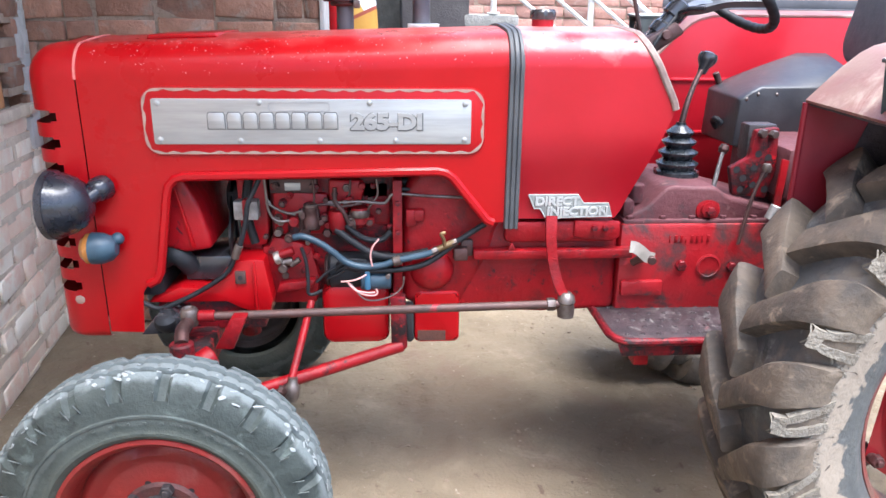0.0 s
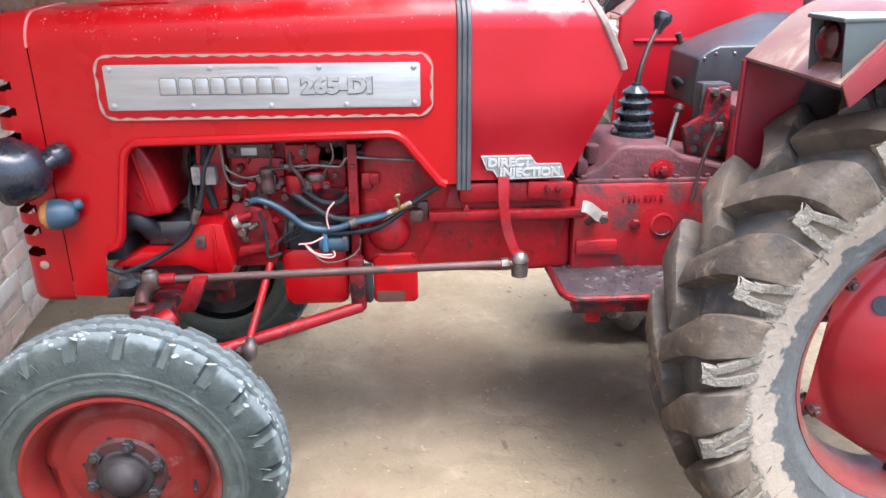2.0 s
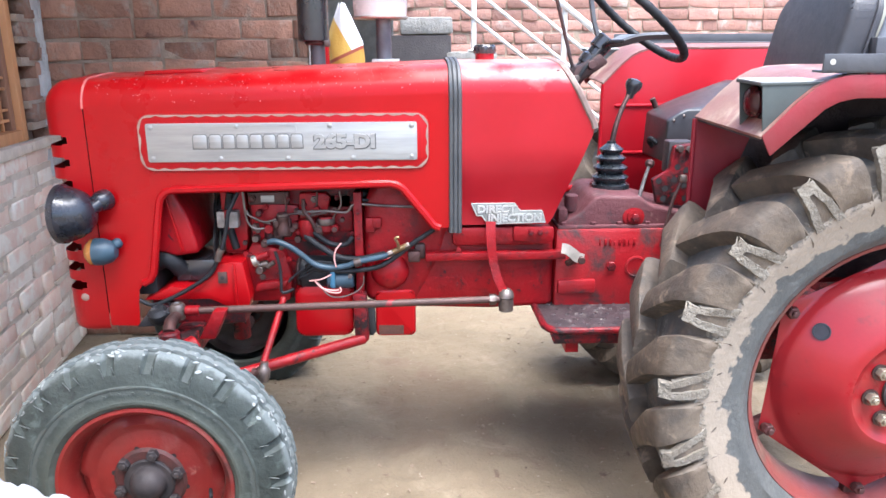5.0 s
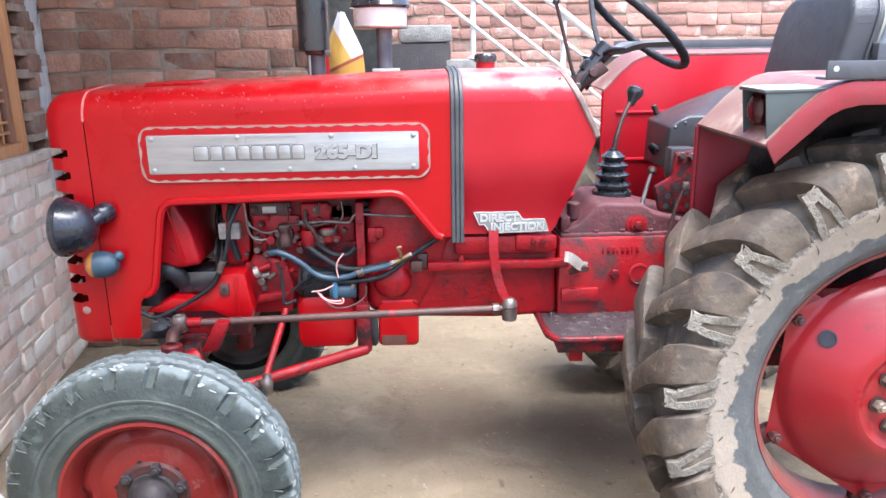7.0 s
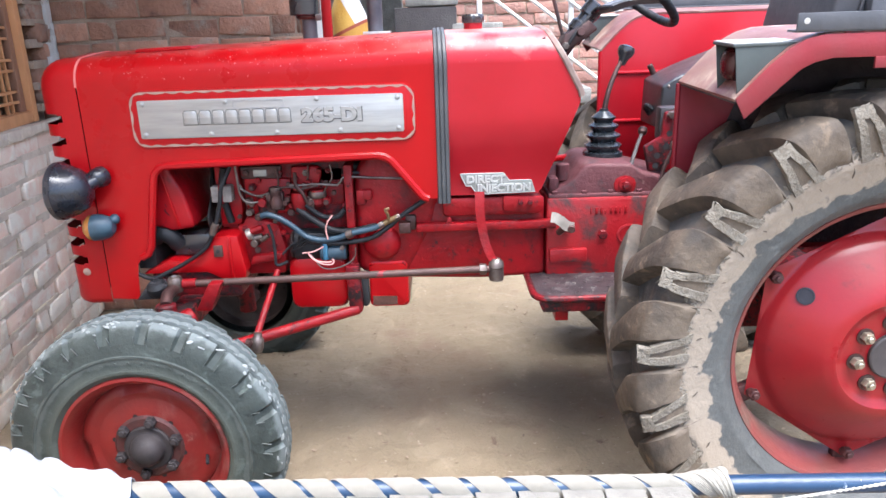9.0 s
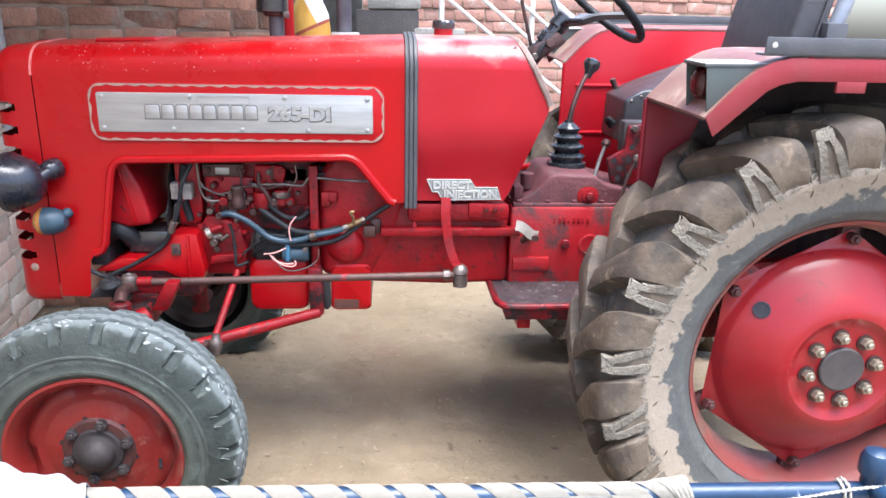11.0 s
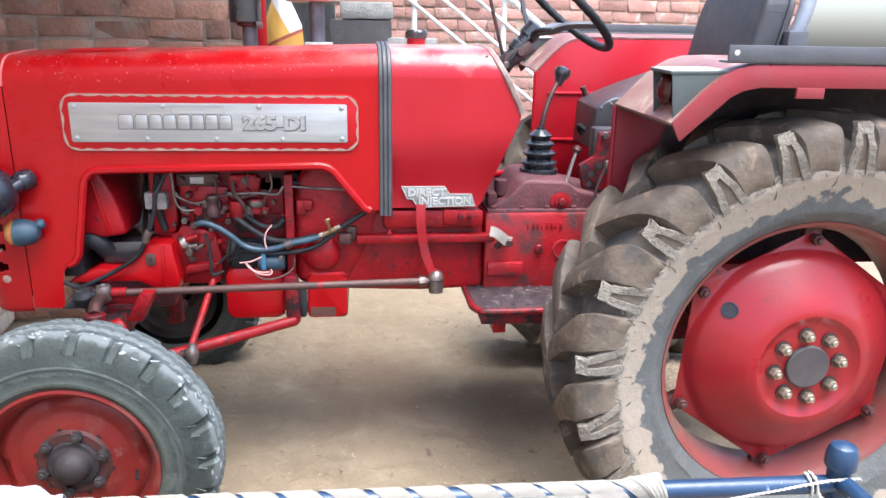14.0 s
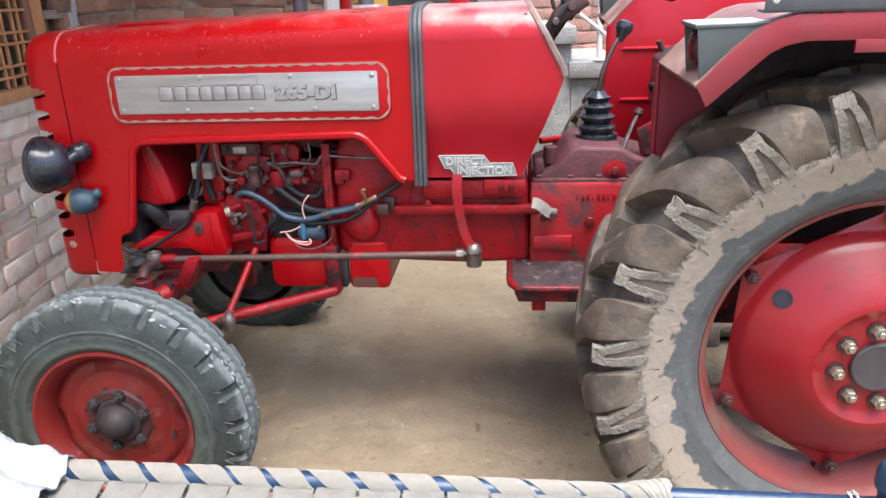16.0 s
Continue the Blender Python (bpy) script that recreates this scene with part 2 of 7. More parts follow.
BRICK_A = surface("brown_brick", (0.39, 0.205, 0.135), (0.27, 0.145, 0.098), (0.75, 0.92), 9, bump=0.9, fine=45, vary=0.28,
                  spots=[((0.33, 0.265, 0.21), 7, 0.50, 0.68, 0.9), ((0.09, 0.045, 0.04), 9, 0.62, 0.74, 0.9)])
BRICK_B = surface("pale_pink_brick", (0.83, 0.59, 0.45), (0.87, 0.72, 0.57), (0.75, 0.92), 8, bump=0.6, fine=45, vary=0.12,
                  spots=[((0.90, 0.82, 0.68), 5, 0.46, 0.60, 0.9), ((0.64, 0.42, 0.33), 11, 0.64, 0.74, 0.9)])
BRICK_C = surface("orange_brick", (0.40, 0.215, 0.165), (0.33, 0.18, 0.145), (0.75, 0.92), 8, bump=0.9, fine=45, vary=0.25,
                  spots=[((0.50, 0.42, 0.36), 3, 0.55, 0.70, 0.9)])
MORTAR = surface("grey_mortar", (0.38, 0.30, 0.225), (0.27, 0.205, 0.155), (0.85, 0.95), 12, bump=0.8, fine=60)
MORTAR_B = surface("pale_mortar", (0.70, 0.60, 0.47), (0.56, 0.46, 0.35), (0.85, 0.95), 12, bump=0.8, fine=60)
PLASTER = surface("white_plaster", (0.52, 0.50, 0.47), (0.42, 0.40, 0.37), (0.8, 0.9), 10, bump=0.5, fine=40)
CONCRETE = surface("rough_concrete", (0.31, 0.305, 0.28), (0.22, 0.22, 0.205), (0.85, 0.95), 14, bump=0.8, fine=70)
DIRT = surface("trodden_dirt", (0.230, 0.183, 0.122), (0.172, 0.134, 0.086), (0.85, 0.95), 1.7, bump=1.0, fine=42,
               spots=[((0.175, 0.122, 0.082), 2.2, 0.52, 0.70, 0.9), ((0.30, 0.25, 0.178), 3.1, 0.56, 0.75, 0.95), ((0.125, 0.084, 0.055), 12, 0.62, 0.72, 0.9), ((0.34, 0.29, 0.22), 34, 0.62, 0.72, 0.9), ((0.10, 0.068, 0.046), 46, 0.66, 0.72, 0.9)])


def shade_stain(m, at, radius, colour, strength):
    """Painted shade and oil-damp brown, ragged at the edge, round a point of the ground."""
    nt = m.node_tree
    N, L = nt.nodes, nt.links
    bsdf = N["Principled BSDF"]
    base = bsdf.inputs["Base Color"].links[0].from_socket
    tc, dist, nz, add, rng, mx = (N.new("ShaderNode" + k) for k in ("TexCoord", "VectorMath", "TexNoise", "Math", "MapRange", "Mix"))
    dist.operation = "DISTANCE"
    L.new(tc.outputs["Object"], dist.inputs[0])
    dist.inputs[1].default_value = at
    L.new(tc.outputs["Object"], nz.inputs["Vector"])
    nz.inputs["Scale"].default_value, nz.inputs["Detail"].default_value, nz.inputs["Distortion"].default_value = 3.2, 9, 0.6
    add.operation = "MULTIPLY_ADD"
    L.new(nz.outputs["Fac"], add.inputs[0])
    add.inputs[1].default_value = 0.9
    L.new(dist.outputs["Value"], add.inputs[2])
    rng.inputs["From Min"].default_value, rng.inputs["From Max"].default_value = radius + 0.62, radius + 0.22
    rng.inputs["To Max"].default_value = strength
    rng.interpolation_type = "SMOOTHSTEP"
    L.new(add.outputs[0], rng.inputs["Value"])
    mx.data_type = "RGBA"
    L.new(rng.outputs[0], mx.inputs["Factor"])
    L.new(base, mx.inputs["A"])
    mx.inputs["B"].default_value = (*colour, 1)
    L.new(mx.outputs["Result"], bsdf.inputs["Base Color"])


# shade under the tractor's belly, painted into the dirt colour
shade_stain(DIRT, (0.75, 1.0, 0.0), 0.34, (0.120, 0.080, 0.050), 0.6)
WOOD = surface("orange_wood", (0.62, 0.30, 0.13), (0.55, 0.26, 0.11), (0.5, 0.65), 6, bump=0.1, stretch=(4, 4, 0.6))
WOOD_D = surface("brown_wood", (0.30, 0.15, 0.09), (0.25, 0.12, 0.07), (0.5, 0.65), 6, bump=0.1)
RUST_ROD = surface("brown_rusty_rod", (0.095, 0.046, 0.038), (0.062, 0.036, 0.032), (0.45, 0.65), 14, 0.2, bump=0.2, spots=[((0.30, 0.02, 0.03), 12, 0.63, 0.70, 0.5)])
LIP_RED = surface("dusty_lip_red", (0.22, 0.020, 0.028), (0.19, 0.036, 0.040), (0.4, 0.55), 5, bump=0.08, spec=0.3)
# darker copy of TANK_RED, the near fender's inner shade put in its colour
SHADED_RED = surface("shaded_inner_red", (0.19, 0.008, 0.016), (0.14, 0.010, 0.017), (0.4, 0.6), 4, bump=0.06, spec=0.3)
BLUE = surface("chipped_blue_paint", (0.009, 0.030, 0.072), (0.012, 0.040, 0.090), (0.3, 0.45), 7, bump=0.1, coat=0.2,
               spots=[((0.34, 0.38, 0.46), 26, 0.66, 0.72, 0.5)])
CORD = surface("white_cord", (0.42, 0.40, 0.35), (0.34, 0.32, 0.28), (0.85, 0.95), 30, bump=0.3)
CLOTH = surface("white_cloth", (0.31, 0.325, 0.35), (0.23, 0.245, 0.27), (0.85, 0.95), 8, bump=0.2)
SEAT = surface("black_vinyl", (0.035, 0.037, 0.042), (0.05, 0.05, 0.055), (0.45, 0.6), 14, bump=0.1)
RIM_RED = surface("weathered_red_rim", (0.20, 0.014, 0.012), (0.145, 0.013, 0.012), (0.28, 0.5), 6, bump=0.15,
                  spots=[((0.22, 0.075, 0.062), 5, 0.50, 0.70, 0.7), ((0.07, 0.022, 0.02), 7, 0.56, 0.70, 0.5), ((0.30, 0.14, 0.11), 13, 0.62, 0.74, 0.8)])
REAR_RED = surface("red_disc_paint", (0.26, 0.010, 0.014), (0.20, 0.011, 0.014), (0.25, 0.4), 4, bump=0.05, coat=0.2, spec=0.3,
                   spots=[((0.20, 0.05, 0.045), 6, 0.62, 0.80, 0.55), ((0.07, 0.014, 0.014), 8, 0.60, 0.74, 0.45)])

# ---- the ground and the walls ----
def ground_sheet():
    rnd = random.Random(3)
    def axis_steps(lo, hi, fine, far):
        out = [lo + fine * k for k in range(int((hi - lo) / fine) + 1)]
        step, a, b = fine, lo, hi
        left, right = [], []
        while a > -far or b < far:
            step *= 1.7
            a, b = a - step, b + step
            left.append(max(a, -far - 1)), right.append(min(b, far + 1))
        return left[::-1] + out + right
    xs, ys = axis_steps(-1.4, 3.0, 0.022, 300), axis_steps(-1.0, 2.8, 0.022, 300)
    verts = []
    for y in ys:
        for x in xs:
            near = 1.0 if -1.45 < x < 3.05 and -1.05 < y < 2.85 else 0.0
            h = 0.012 * noise.noise((x * 1.3, y * 1.3, 0.3)) + 0.010 * noise.noise((x * 6, y * 6, 2.0)) + 0.013 * noise.noise((x * 17, y * 17, 5.0)) - 0.018 * max(0, noise.noise((x * 8 + 3, y * 10, 9.0)) - 0.25) + 0.010 * abs(noise.noise((x * 21, y * 29, 7.0)))
            verts.append((x, y, h * near - 0.004))
    n = len(xs)
    faces = [(j * n + i, j * n + i + 1, (j + 1) * n + i + 1, (j + 1) * n + i) for j in range(len(ys) - 1) for i in range(n - 1)]
    me = bpy.data.meshes.new("ground")
    me.from_pydata(verts, [], faces)
    for p in me.polygons:
        p.use_smooth = True
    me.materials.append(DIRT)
    return tagged(new("ground", me), "trodden beige dirt floor with damp brown patches and painted shade under the tractor", "ground", kind="structure")


ground_sheet()
crumb_rnd = random.Random(11)
bm = bmesh.new()
for k in range(700):
    x, y = crumb_rnd.uniform(-0.9, 1.9), crumb_rnd.uniform(-0.3, 2.4)
    s = crumb_rnd.choice((0.002, 0.0025, 0.003, 0.004, 0.006, 0.008))
    m = pose(x, y, 0.001 + 0.012 * noise.noise((x * 1.3, y * 1.3, 0.3)), 0, 0, crumb_rnd.uniform(0, 360)) @ Matrix.Diagonal((s * crumb_rnd.uniform(0.8, 1.8), s, s * 0.6, 1))
    bmesh.ops.create_icosphere(bm, subdivisions=1, radius=1, matrix=m)
tagged(part("dirt_crumbs", bm, surface("dry_lump", (0.27, 0.21, 0.15), (0.20, 0.15, 0.105), (0.85, 0.95), 60, bump=0.4), at=(0, 0, 0)), "small loose lumps of dry dirt on the floor", "dirt", kind="stuff")


# ---- brick walls ----
COURSE, LENGTH, JOINT = 0.0935, 0.252, 0.011


def brick_meshes(name, material, count, seed):
    rnd = random.Random(seed)
    out = []
    for full in (True, False):
        row = []
        for k in range(count):
            w = (LENGTH - JOINT) / 2 if full else (LENGTH / 2 - JOINT) / 2
            h, d = (COURSE - JOINT) / 2, 0.05
            b = bmesh.new()
            bmesh.ops.create_cube(b, size=2)
            for v in b.verts:
                v.co = (v.co.x * w + rnd.uniform(-0.007, 0.007), v.co.y * d + rnd.uniform(-0.005, 0.005), v.co.z * h + rnd.uniform(-0.006, 0.006))
            front = [e for e in b.edges if all(v.co.y < 0 for v in e.verts)]
            bmesh.ops.bevel(b, geom=front, offset=rnd.uniform(0.005, 0.009), segments=2, affect="EDGES", profile=0.5)
            for v in b.verts:
                v.co.y += rnd.uniform(-0.0012, 0.0012)
            me = bpy.data.meshes.new(name)
            for f in b.faces:
                f.smooth = True
            b.to_mesh(me)
            b.free()
            me.materials.append(material)
            row.append(me)
        out.append(row)
    return out


def brick_wall(name, label, m, length, height, thick, material, mortar, seed, keep, near, hole=None, upper=None, slots=False):
    """A wall along its own x axis, its face at y = 0 towards -y. keep(u, z): is there wall; near(u, z): bricks that are objects."""
    rnd = random.Random(seed)
    bm = bmesh.new()
    blocks = [(0, length, 0, height)]
    if hole:
        a, b, lo, hi = hole
        blocks = [(0, a, 0, height), (b, length, 0, height), (a, b, 0, lo), (a, b, hi, height)]
    high = bmesh.new()
    if upper:
        blocks = [(a, b, max(lo, p), min(hi, q)) for a, b, lo, hi in blocks for p, q in ((0, upper[0]), (upper[0], height)) if max(lo, p) < min(hi, q)]
    base = bm
    for a, b, lo, hi in blocks:
        bm = high if upper and lo >= upper[0] else base
        box((a, 0.082 if slots else 0.009, lo), (b, thick, hi), 0, bm)
        if slots:
            # bed joints struck nearly flush; most head joints stay open
            row = 0
            while row * COURSE < hi:
                z = row * COURSE
                if z > lo - 0.02:
                    u = a
                    while u < b:
                        e = min(u + rnd.uniform(0.12, 0.3), b)
                        box((u, rnd.uniform(-0.003, 0.004), max(z - 0.013 - rnd.uniform(0, 0.006), lo)), (e, 0.05, min(z + 0.013 + rnd.uniform(0, 0.006), hi)), 0.002, bm, 1)
                        u = e
                row += 1
    core = part(name, base, mortar, at=(0, 0, 0))
    core.matrix_basis = m
    if upper:
        part("upper_mortar", high, upper[2], at=(0, 0, 0)).parent = core
    else:
        high.free()
    tagged(core, label, "wall", kind="structure")
    kinds = brick_meshes("brick", material, 5, seed)
    plain = brick_meshes("brick", upper[1], 5, seed) if upper else None
    rest = bmesh.new()
    heads = []
    row = 0
    while row * COURSE < height - 0.05:
        z = (row + 0.5) * COURSE
        u = -rnd.choice((0.0, 0.25, 0.5, 0.75)) * LENGTH
        while u < length:
            half = rnd.random() < 0.22
            w = LENGTH / 2 if half else LENGTH
            mid = u + w / 2
            a, b = max(u, 0.0), min(u + w, length)
            if b - a > 0.05 and keep(mid, z, w):
                cut, mid = (b - a) / w, (a + b) / 2
                me = (plain if upper and z > upper[0] else kinds)[1 if half else 0][rnd.randrange(5)]
                at = (mid, 0.05 + rnd.uniform(-0.009, 0.006), z + rnd.uniform(-0.006, 0.006))
                turn = rnd.uniform(-1.8, 1.8)
                if near(mid, z):
                    ob = new("brick", me)
                    ob.parent = core
                    ob.location, ob.rotation_euler = at, (rnd.uniform(-0.02, 0.02), radians(turn), rnd.uniform(-0.015, 0.015))
                    ob.scale = (cut * (0.945 if slots and z < upper[0] else 1), 1, 1)
                else:
                    k = len(rest.verts)
                    rest.from_mesh(me)
                    rest.verts.ensure_lookup_table()
                    bmesh.ops.transform(rest, matrix=pose(*at, 0, turn, 0) @ Matrix.Diagonal((cut, 1, 1, 1)), verts=rest.verts[k:])
            if slots and keep(mid, z, w) and z < (upper[0] if upper else height) and rnd.random() < 0.3 and 0 < u + w < length - 0.02:
                heads.append((u + w, z))
            u += w
        row += 1
    if slots:
        fill = bmesh.new()
        for u, z in heads:
            low = rnd.uniform(-0.036, 0.0)
            box((u - 0.012, rnd.uniform(-0.002, 0.004), z + low), (u + 0.012, 0.05, z + 0.038), 0.002, fill, 1)
        ob = part("joint_fill", fill, mortar, at=(0, 0, 0))
        ob.parent = core
        ob["kind"] = "stuff"
    if rest.verts:
        ob = part("bricks", rest, material, at=(0, 0, 0))
        ob.parent = core
        ob["kind"] = "stuff"
    else:
        rest.free()
    return core


# the left wall with its window; its own x axis runs from the camera's side to the far corner
LEFT_LONG, SILL = 4.36, 1.045
left_m = pose(-1.03, 1.93, 0, 0, 0, 97) @ pose(-LEFT_LONG, 0, 0)
WIN_A, WIN_B, WIN_TOP = LEFT_LONG - 1.45, LEFT_LONG - 0.29, 2.2


def left_keep(u, z, w):
    return not (WIN_A - 0.02 < u + w / 2 and u - w / 2 < WIN_B - 0.01 and SILL - 0.03 < z < WIN_TOP)


wall_left = brick_wall("wall_left", "whitewashed pale pink brick wall, mortar joints showing", left_m, LEFT_LONG, 3.0, 0.23, BRICK_B, MORTAR_B, 5,
                       left_keep, lambda u, z: u > 2.5 and z < 2.0, (WIN_A, WIN_B, SILL, WIN_TOP), (SILL, BRICK_A, MORTAR), slots=True)
# a smear of white plaster on the pier beside the window
bm = bmesh.new()
pr = random.Random(8)
for k in range(34):
    z = SILL - 0.12 + 0.036 * k + pr.uniform(-0.02, 0.02)
    w = pr.uniform(0.03, 0.13)
    pts = [(LEFT_LONG - 0.015 - pr.uniform(0, 0.02), z - 0.05), (LEFT_LONG - w, z - 0.047), (LEFT_LONG - w - pr.uniform(-0.02, 0.02), z), (LEFT_LONG - w, z + 0.047), (LEFT_LONG - 0.012, z + 0.05)]
    prism([(a, b) for a, b in pts], -0.010 - 0.006 * pr.random(), 0.02, "y", 0.003, bm)
ob = part("plaster_smear", bm, PLASTER, at=(0, 0, 0))
ob.parent = wall_left
# mortar bed that levels the sill
bm = bmesh.new()
for k in range(12):
    a = WIN_A + (WIN_B - WIN_A + 0.28) * k / 12
    h = SILL + 0.012 + 0.007 * pr.random()
    box((a, -0.012 - 0.012 * pr.random(), SILL - 0.03), (a + 0.122, 0.22 if a < WIN_B - 0.1 else 0.02, h), 0.006, bm)
ob = part("sill_mortar", bm, MORTAR_B, at=(0, 0, 0))
ob.parent = wall_left


def window_frame():
    win = new("window_1")
    win.matrix_basis = left_m
    ORIGIN[win] = Vector((0, 0, 0))
    tagged(win, "orange wooden window frame with a lattice grille", "window", kind="structure")
    def add(name, lo, hi, mat, bev=0.004):
        ob = part(name, box(lo, hi, bev), mat, at=(0, 0, 0))
        ob.parent = win
    lo, hi = SILL + 0.018, WIN_TOP
    add("frame_post", (WIN_B - 0.055, 0.02, lo), (WIN_B - 0.002, 0.10, hi), WOOD)
    add("frame_post", (WIN_A + 0.002, 0.02, lo), (WIN_A + 0.055, 0.10, hi), WOOD)
    add("frame_rail", (WIN_A + 0.055, 0.022, lo), (WIN_B - 0.055, 0.10, lo + 0.05), WOOD)
    add("frame_rail", (WIN_A + 0.055, 0.022, hi - 0.05), (WIN_B - 0.055, 0.10, hi), WOOD)
    add("shutter_stile", (WIN_B - 0.10, 0.045, lo + 0.05), (WIN_B - 0.056, 0.085, hi - 0.05), WOOD_D)
    add("shutter_stile", (WIN_B - 0.66, 0.045, lo + 0.05), (WIN_B - 0.61, 0.085, hi - 0.05), WOOD_D)
    u = WIN_B - 0.155
    k = 0
    while u > WIN_A + 0.07:
        add("lattice_bar", (u - 0.006, 0.055, lo + 0.05), (u + 0.006, 0.070, hi - 0.05), WOOD, 0.002)
        u -= 0.052 if k % 2 == 0 else 0.085
        k += 1
    z, k = lo + 0.095, 0
    while z < hi - 0.06:
        add("lattice_bar", (WIN_A + 0.056, 0.051, z - 0.006), (WIN_B - 0.10, 0.066, z + 0.006), WOOD, 0.002)
        z += 0.045 if k % 2 == 0 else 0.09
        k += 1


window_frame()
# the dim room behind the window
bm = bmesh.new()
for lo, hi in (((WIN_A - 0.6, 1.6, 0.3), (WIN_B + 0.2, 1.7, 2.8)), ((WIN_A - 0.6, 0.24, 2.7), (WIN_B + 0.2, 1.6, 2.8)), ((WIN_A - 0.6, 0.24, 0.2), (WIN_B + 0.2, 1.7, 0.3)),
               ((WIN_A - 0.7, 0.24, 0.2), (WIN_A - 0.6, 1.7, 2.8)), ((WIN_B + 0.2, 0.24, 0.2), (WIN_B + 0.26, 1.7, 2.8))):
    box(lo, hi, 0, bm)
ob = part("wall_inner_room", bm, PLASTER, at=(0, 0, 0))
ob.matrix_basis = left_m
tagged(ob, "plain walls of the dim room behind the window", "wall", kind="structure")

# the back wall behind the engine, ending beside the stairs
BACK_X0, BACK_X1, BACK_Y = -1.05, 0.215, 1.93
back = brick_wall("wall_back", "brown brick wall with rough grey mortar", pose(BACK_X0, BACK_Y, 0), BACK_X1 - BACK_X0, 3.0, 0.23, BRICK_A, MORTAR, 21,
                  lambda u, z, w: True, lambda u, z: z < 2.1)
bm = bmesh.new()
box((BACK_X1 - BACK_X0, -0.008, 0), (BACK_X1 - BACK_X0 + 0.022, 0.24, 3.0), 0.006, bm)
ob = part("plaster_edge", bm, PLASTER, at=(0, 0, 0))
ob.parent = back

# the wall behind the stairs
far = brick_wall("wall_far", "sunlit orange brick wall behind the stairs", pose(-0.9, 4.5, 0), 5.45, 2.7, 0.23, BRICK_C, MORTAR, 33,
                 lambda u, z, w: True, lambda u, z: u > 1.2 and 0.95 < z < 2.05)
# dark recess under the stairs
bm = bmesh.new()
box((-1.05, 3.62, 0), (0.58, 3.75, 3.0), 0, bm)
tagged(part("wall_recess", bm, CONCRETE), "bare shaded cement wall under the stairs", "wall", kind="structure")
# the shade under the stairs is put into this dark cement colour
SHADE_CEMENT = surface("shade_dark_cement", (0.055, 0.05, 0.05), (0.04, 0.036, 0.038), (0.8, 0.95), 8, bump=0.4)
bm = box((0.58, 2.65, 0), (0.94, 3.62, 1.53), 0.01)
tagged(part("stair_pier", bm, SHADE_CEMENT), "cement pier carrying the stairs, painted dark for its shade", "pier", kind="structure")

# an unseen roof slab, added to shade the tractor's front and the left wall
bm = box((-1.35, -0.50, 3.0), (0.68, 2.20, 3.14), 0)
tagged(part("ceiling", bm, CONCRETE), "plain grey concrete roof slab, unseen, added to shade the tractor's front", "ceiling", kind="structure")


# ---- the stairs and their rail ----
def stairs():
    st = thing("staircase", (1.0, 3.1, 0), "rough concrete staircase going up along the wall", "stairs", kind="structure")
    for k in range(-3, 8):
        x1, top = 0.948 + 0.262 * k, 1.63 - 0.193 * k
        bm = box((x1 - 0.30, 2.65, max(top - 0.095, 0)), (x1, 3.62, top), 0.012)
        for v in bm.verts:
            v.co += Vector((noise.noise(v.co * 9) * 0.006, noise.noise(v.co * 8) * 0.006, noise.noise(v.co * 7) * 0.006))
        part("step", bm, CONCRETE, st)
        if k > 0:
            part("riser_block", box((x1 - 0.28, 2.70, 0), (x1 - 0.02, 3.60, max(top - 0.1, 0.02)), 0.006), CONCRETE, st)


stairs()


def railing():
    rail = thing("stair_railing", (1.3, 2.68, 1.0), "thin white steel railing with four sloping bars", "railing")
    WHITE = surface("white_enamel", (0.72, 0.72, 0.70), (0.64, 0.63, 0.60), (0.3, 0.45), 12, bump=0.05)
    for k in (-1, 0, 1, 2, 3):
        x = 1.073 + 0.532 * k
        z = 1.767 - 0.76 * (x - 0.886)
        foot = 1.63 - 0.193 * (math.floor((x - 0.948) / 0.262) + 1)
        part("post", rod((x, 2.68, foot), (x, 2.68, z + 0.48), 0.016, segs=12), WHITE, rail)
        part("base_plate", rod((x, 2.68, foot), (x, 2.68, foot + 0.012), 0.035, segs=14), WHITE, rail)
    for k in range(4):
        a, b = 0.35, 2.85
        z = 1.767 + 0.155 * k
        part("bar" if k < 3 else "handrail", rod((a, 2.665, z - 0.76 * (a - 0.886)), (b, 2.665, z - 0.76 * (b - 0.886)), 0.011 if k < 3 else 0.019, segs=10), WHITE, rail)


railing()

# ---- the tractor ----
STRAP = surface("grey_black_strap", (0.045, 0.048, 0.052), (0.07, 0.072, 0.075), (0.45, 0.6), 12, bump=0.1)
tractor = thing("tractor", (0.9, MID, 0), "red farm tractor with dusty tyres parked on dirt", "tractor")
HOOD_R = 0.085


def inset(z, top, r=HOOD_R):
    """How far the side leans in at a height, for a rounded top edge."""
    d = z - (top - r)
    return 0.0 if d <= 0 else r - math.sqrt(max(r * r - d * d, 0))


def hood_top(x):
    t = min(max((x + 0.35) / 1.2, 0), 1)
    return 1.363 + 0.040 * t


def hood_section(x, side, top, n=12):
    """(y, z) from the lower end of the curve up over the crown."""
    out = []
    for k in range(n + 1):
        a = radians(90 * k / n)
        out.append((side + HOOD_R * (1 - math.cos(a)), top - HOOD_R + HOOD_R * math.sin(a) - 0.008 * (1 - math.sin(a)) * 0))
    for k in range(1, 6):
        y = side + HOOD_R + (MID - side - HOOD_R) * k / 5
        out.append((y, top + 0.010 * math.sin(radians(90 * k / 5))))
    return out


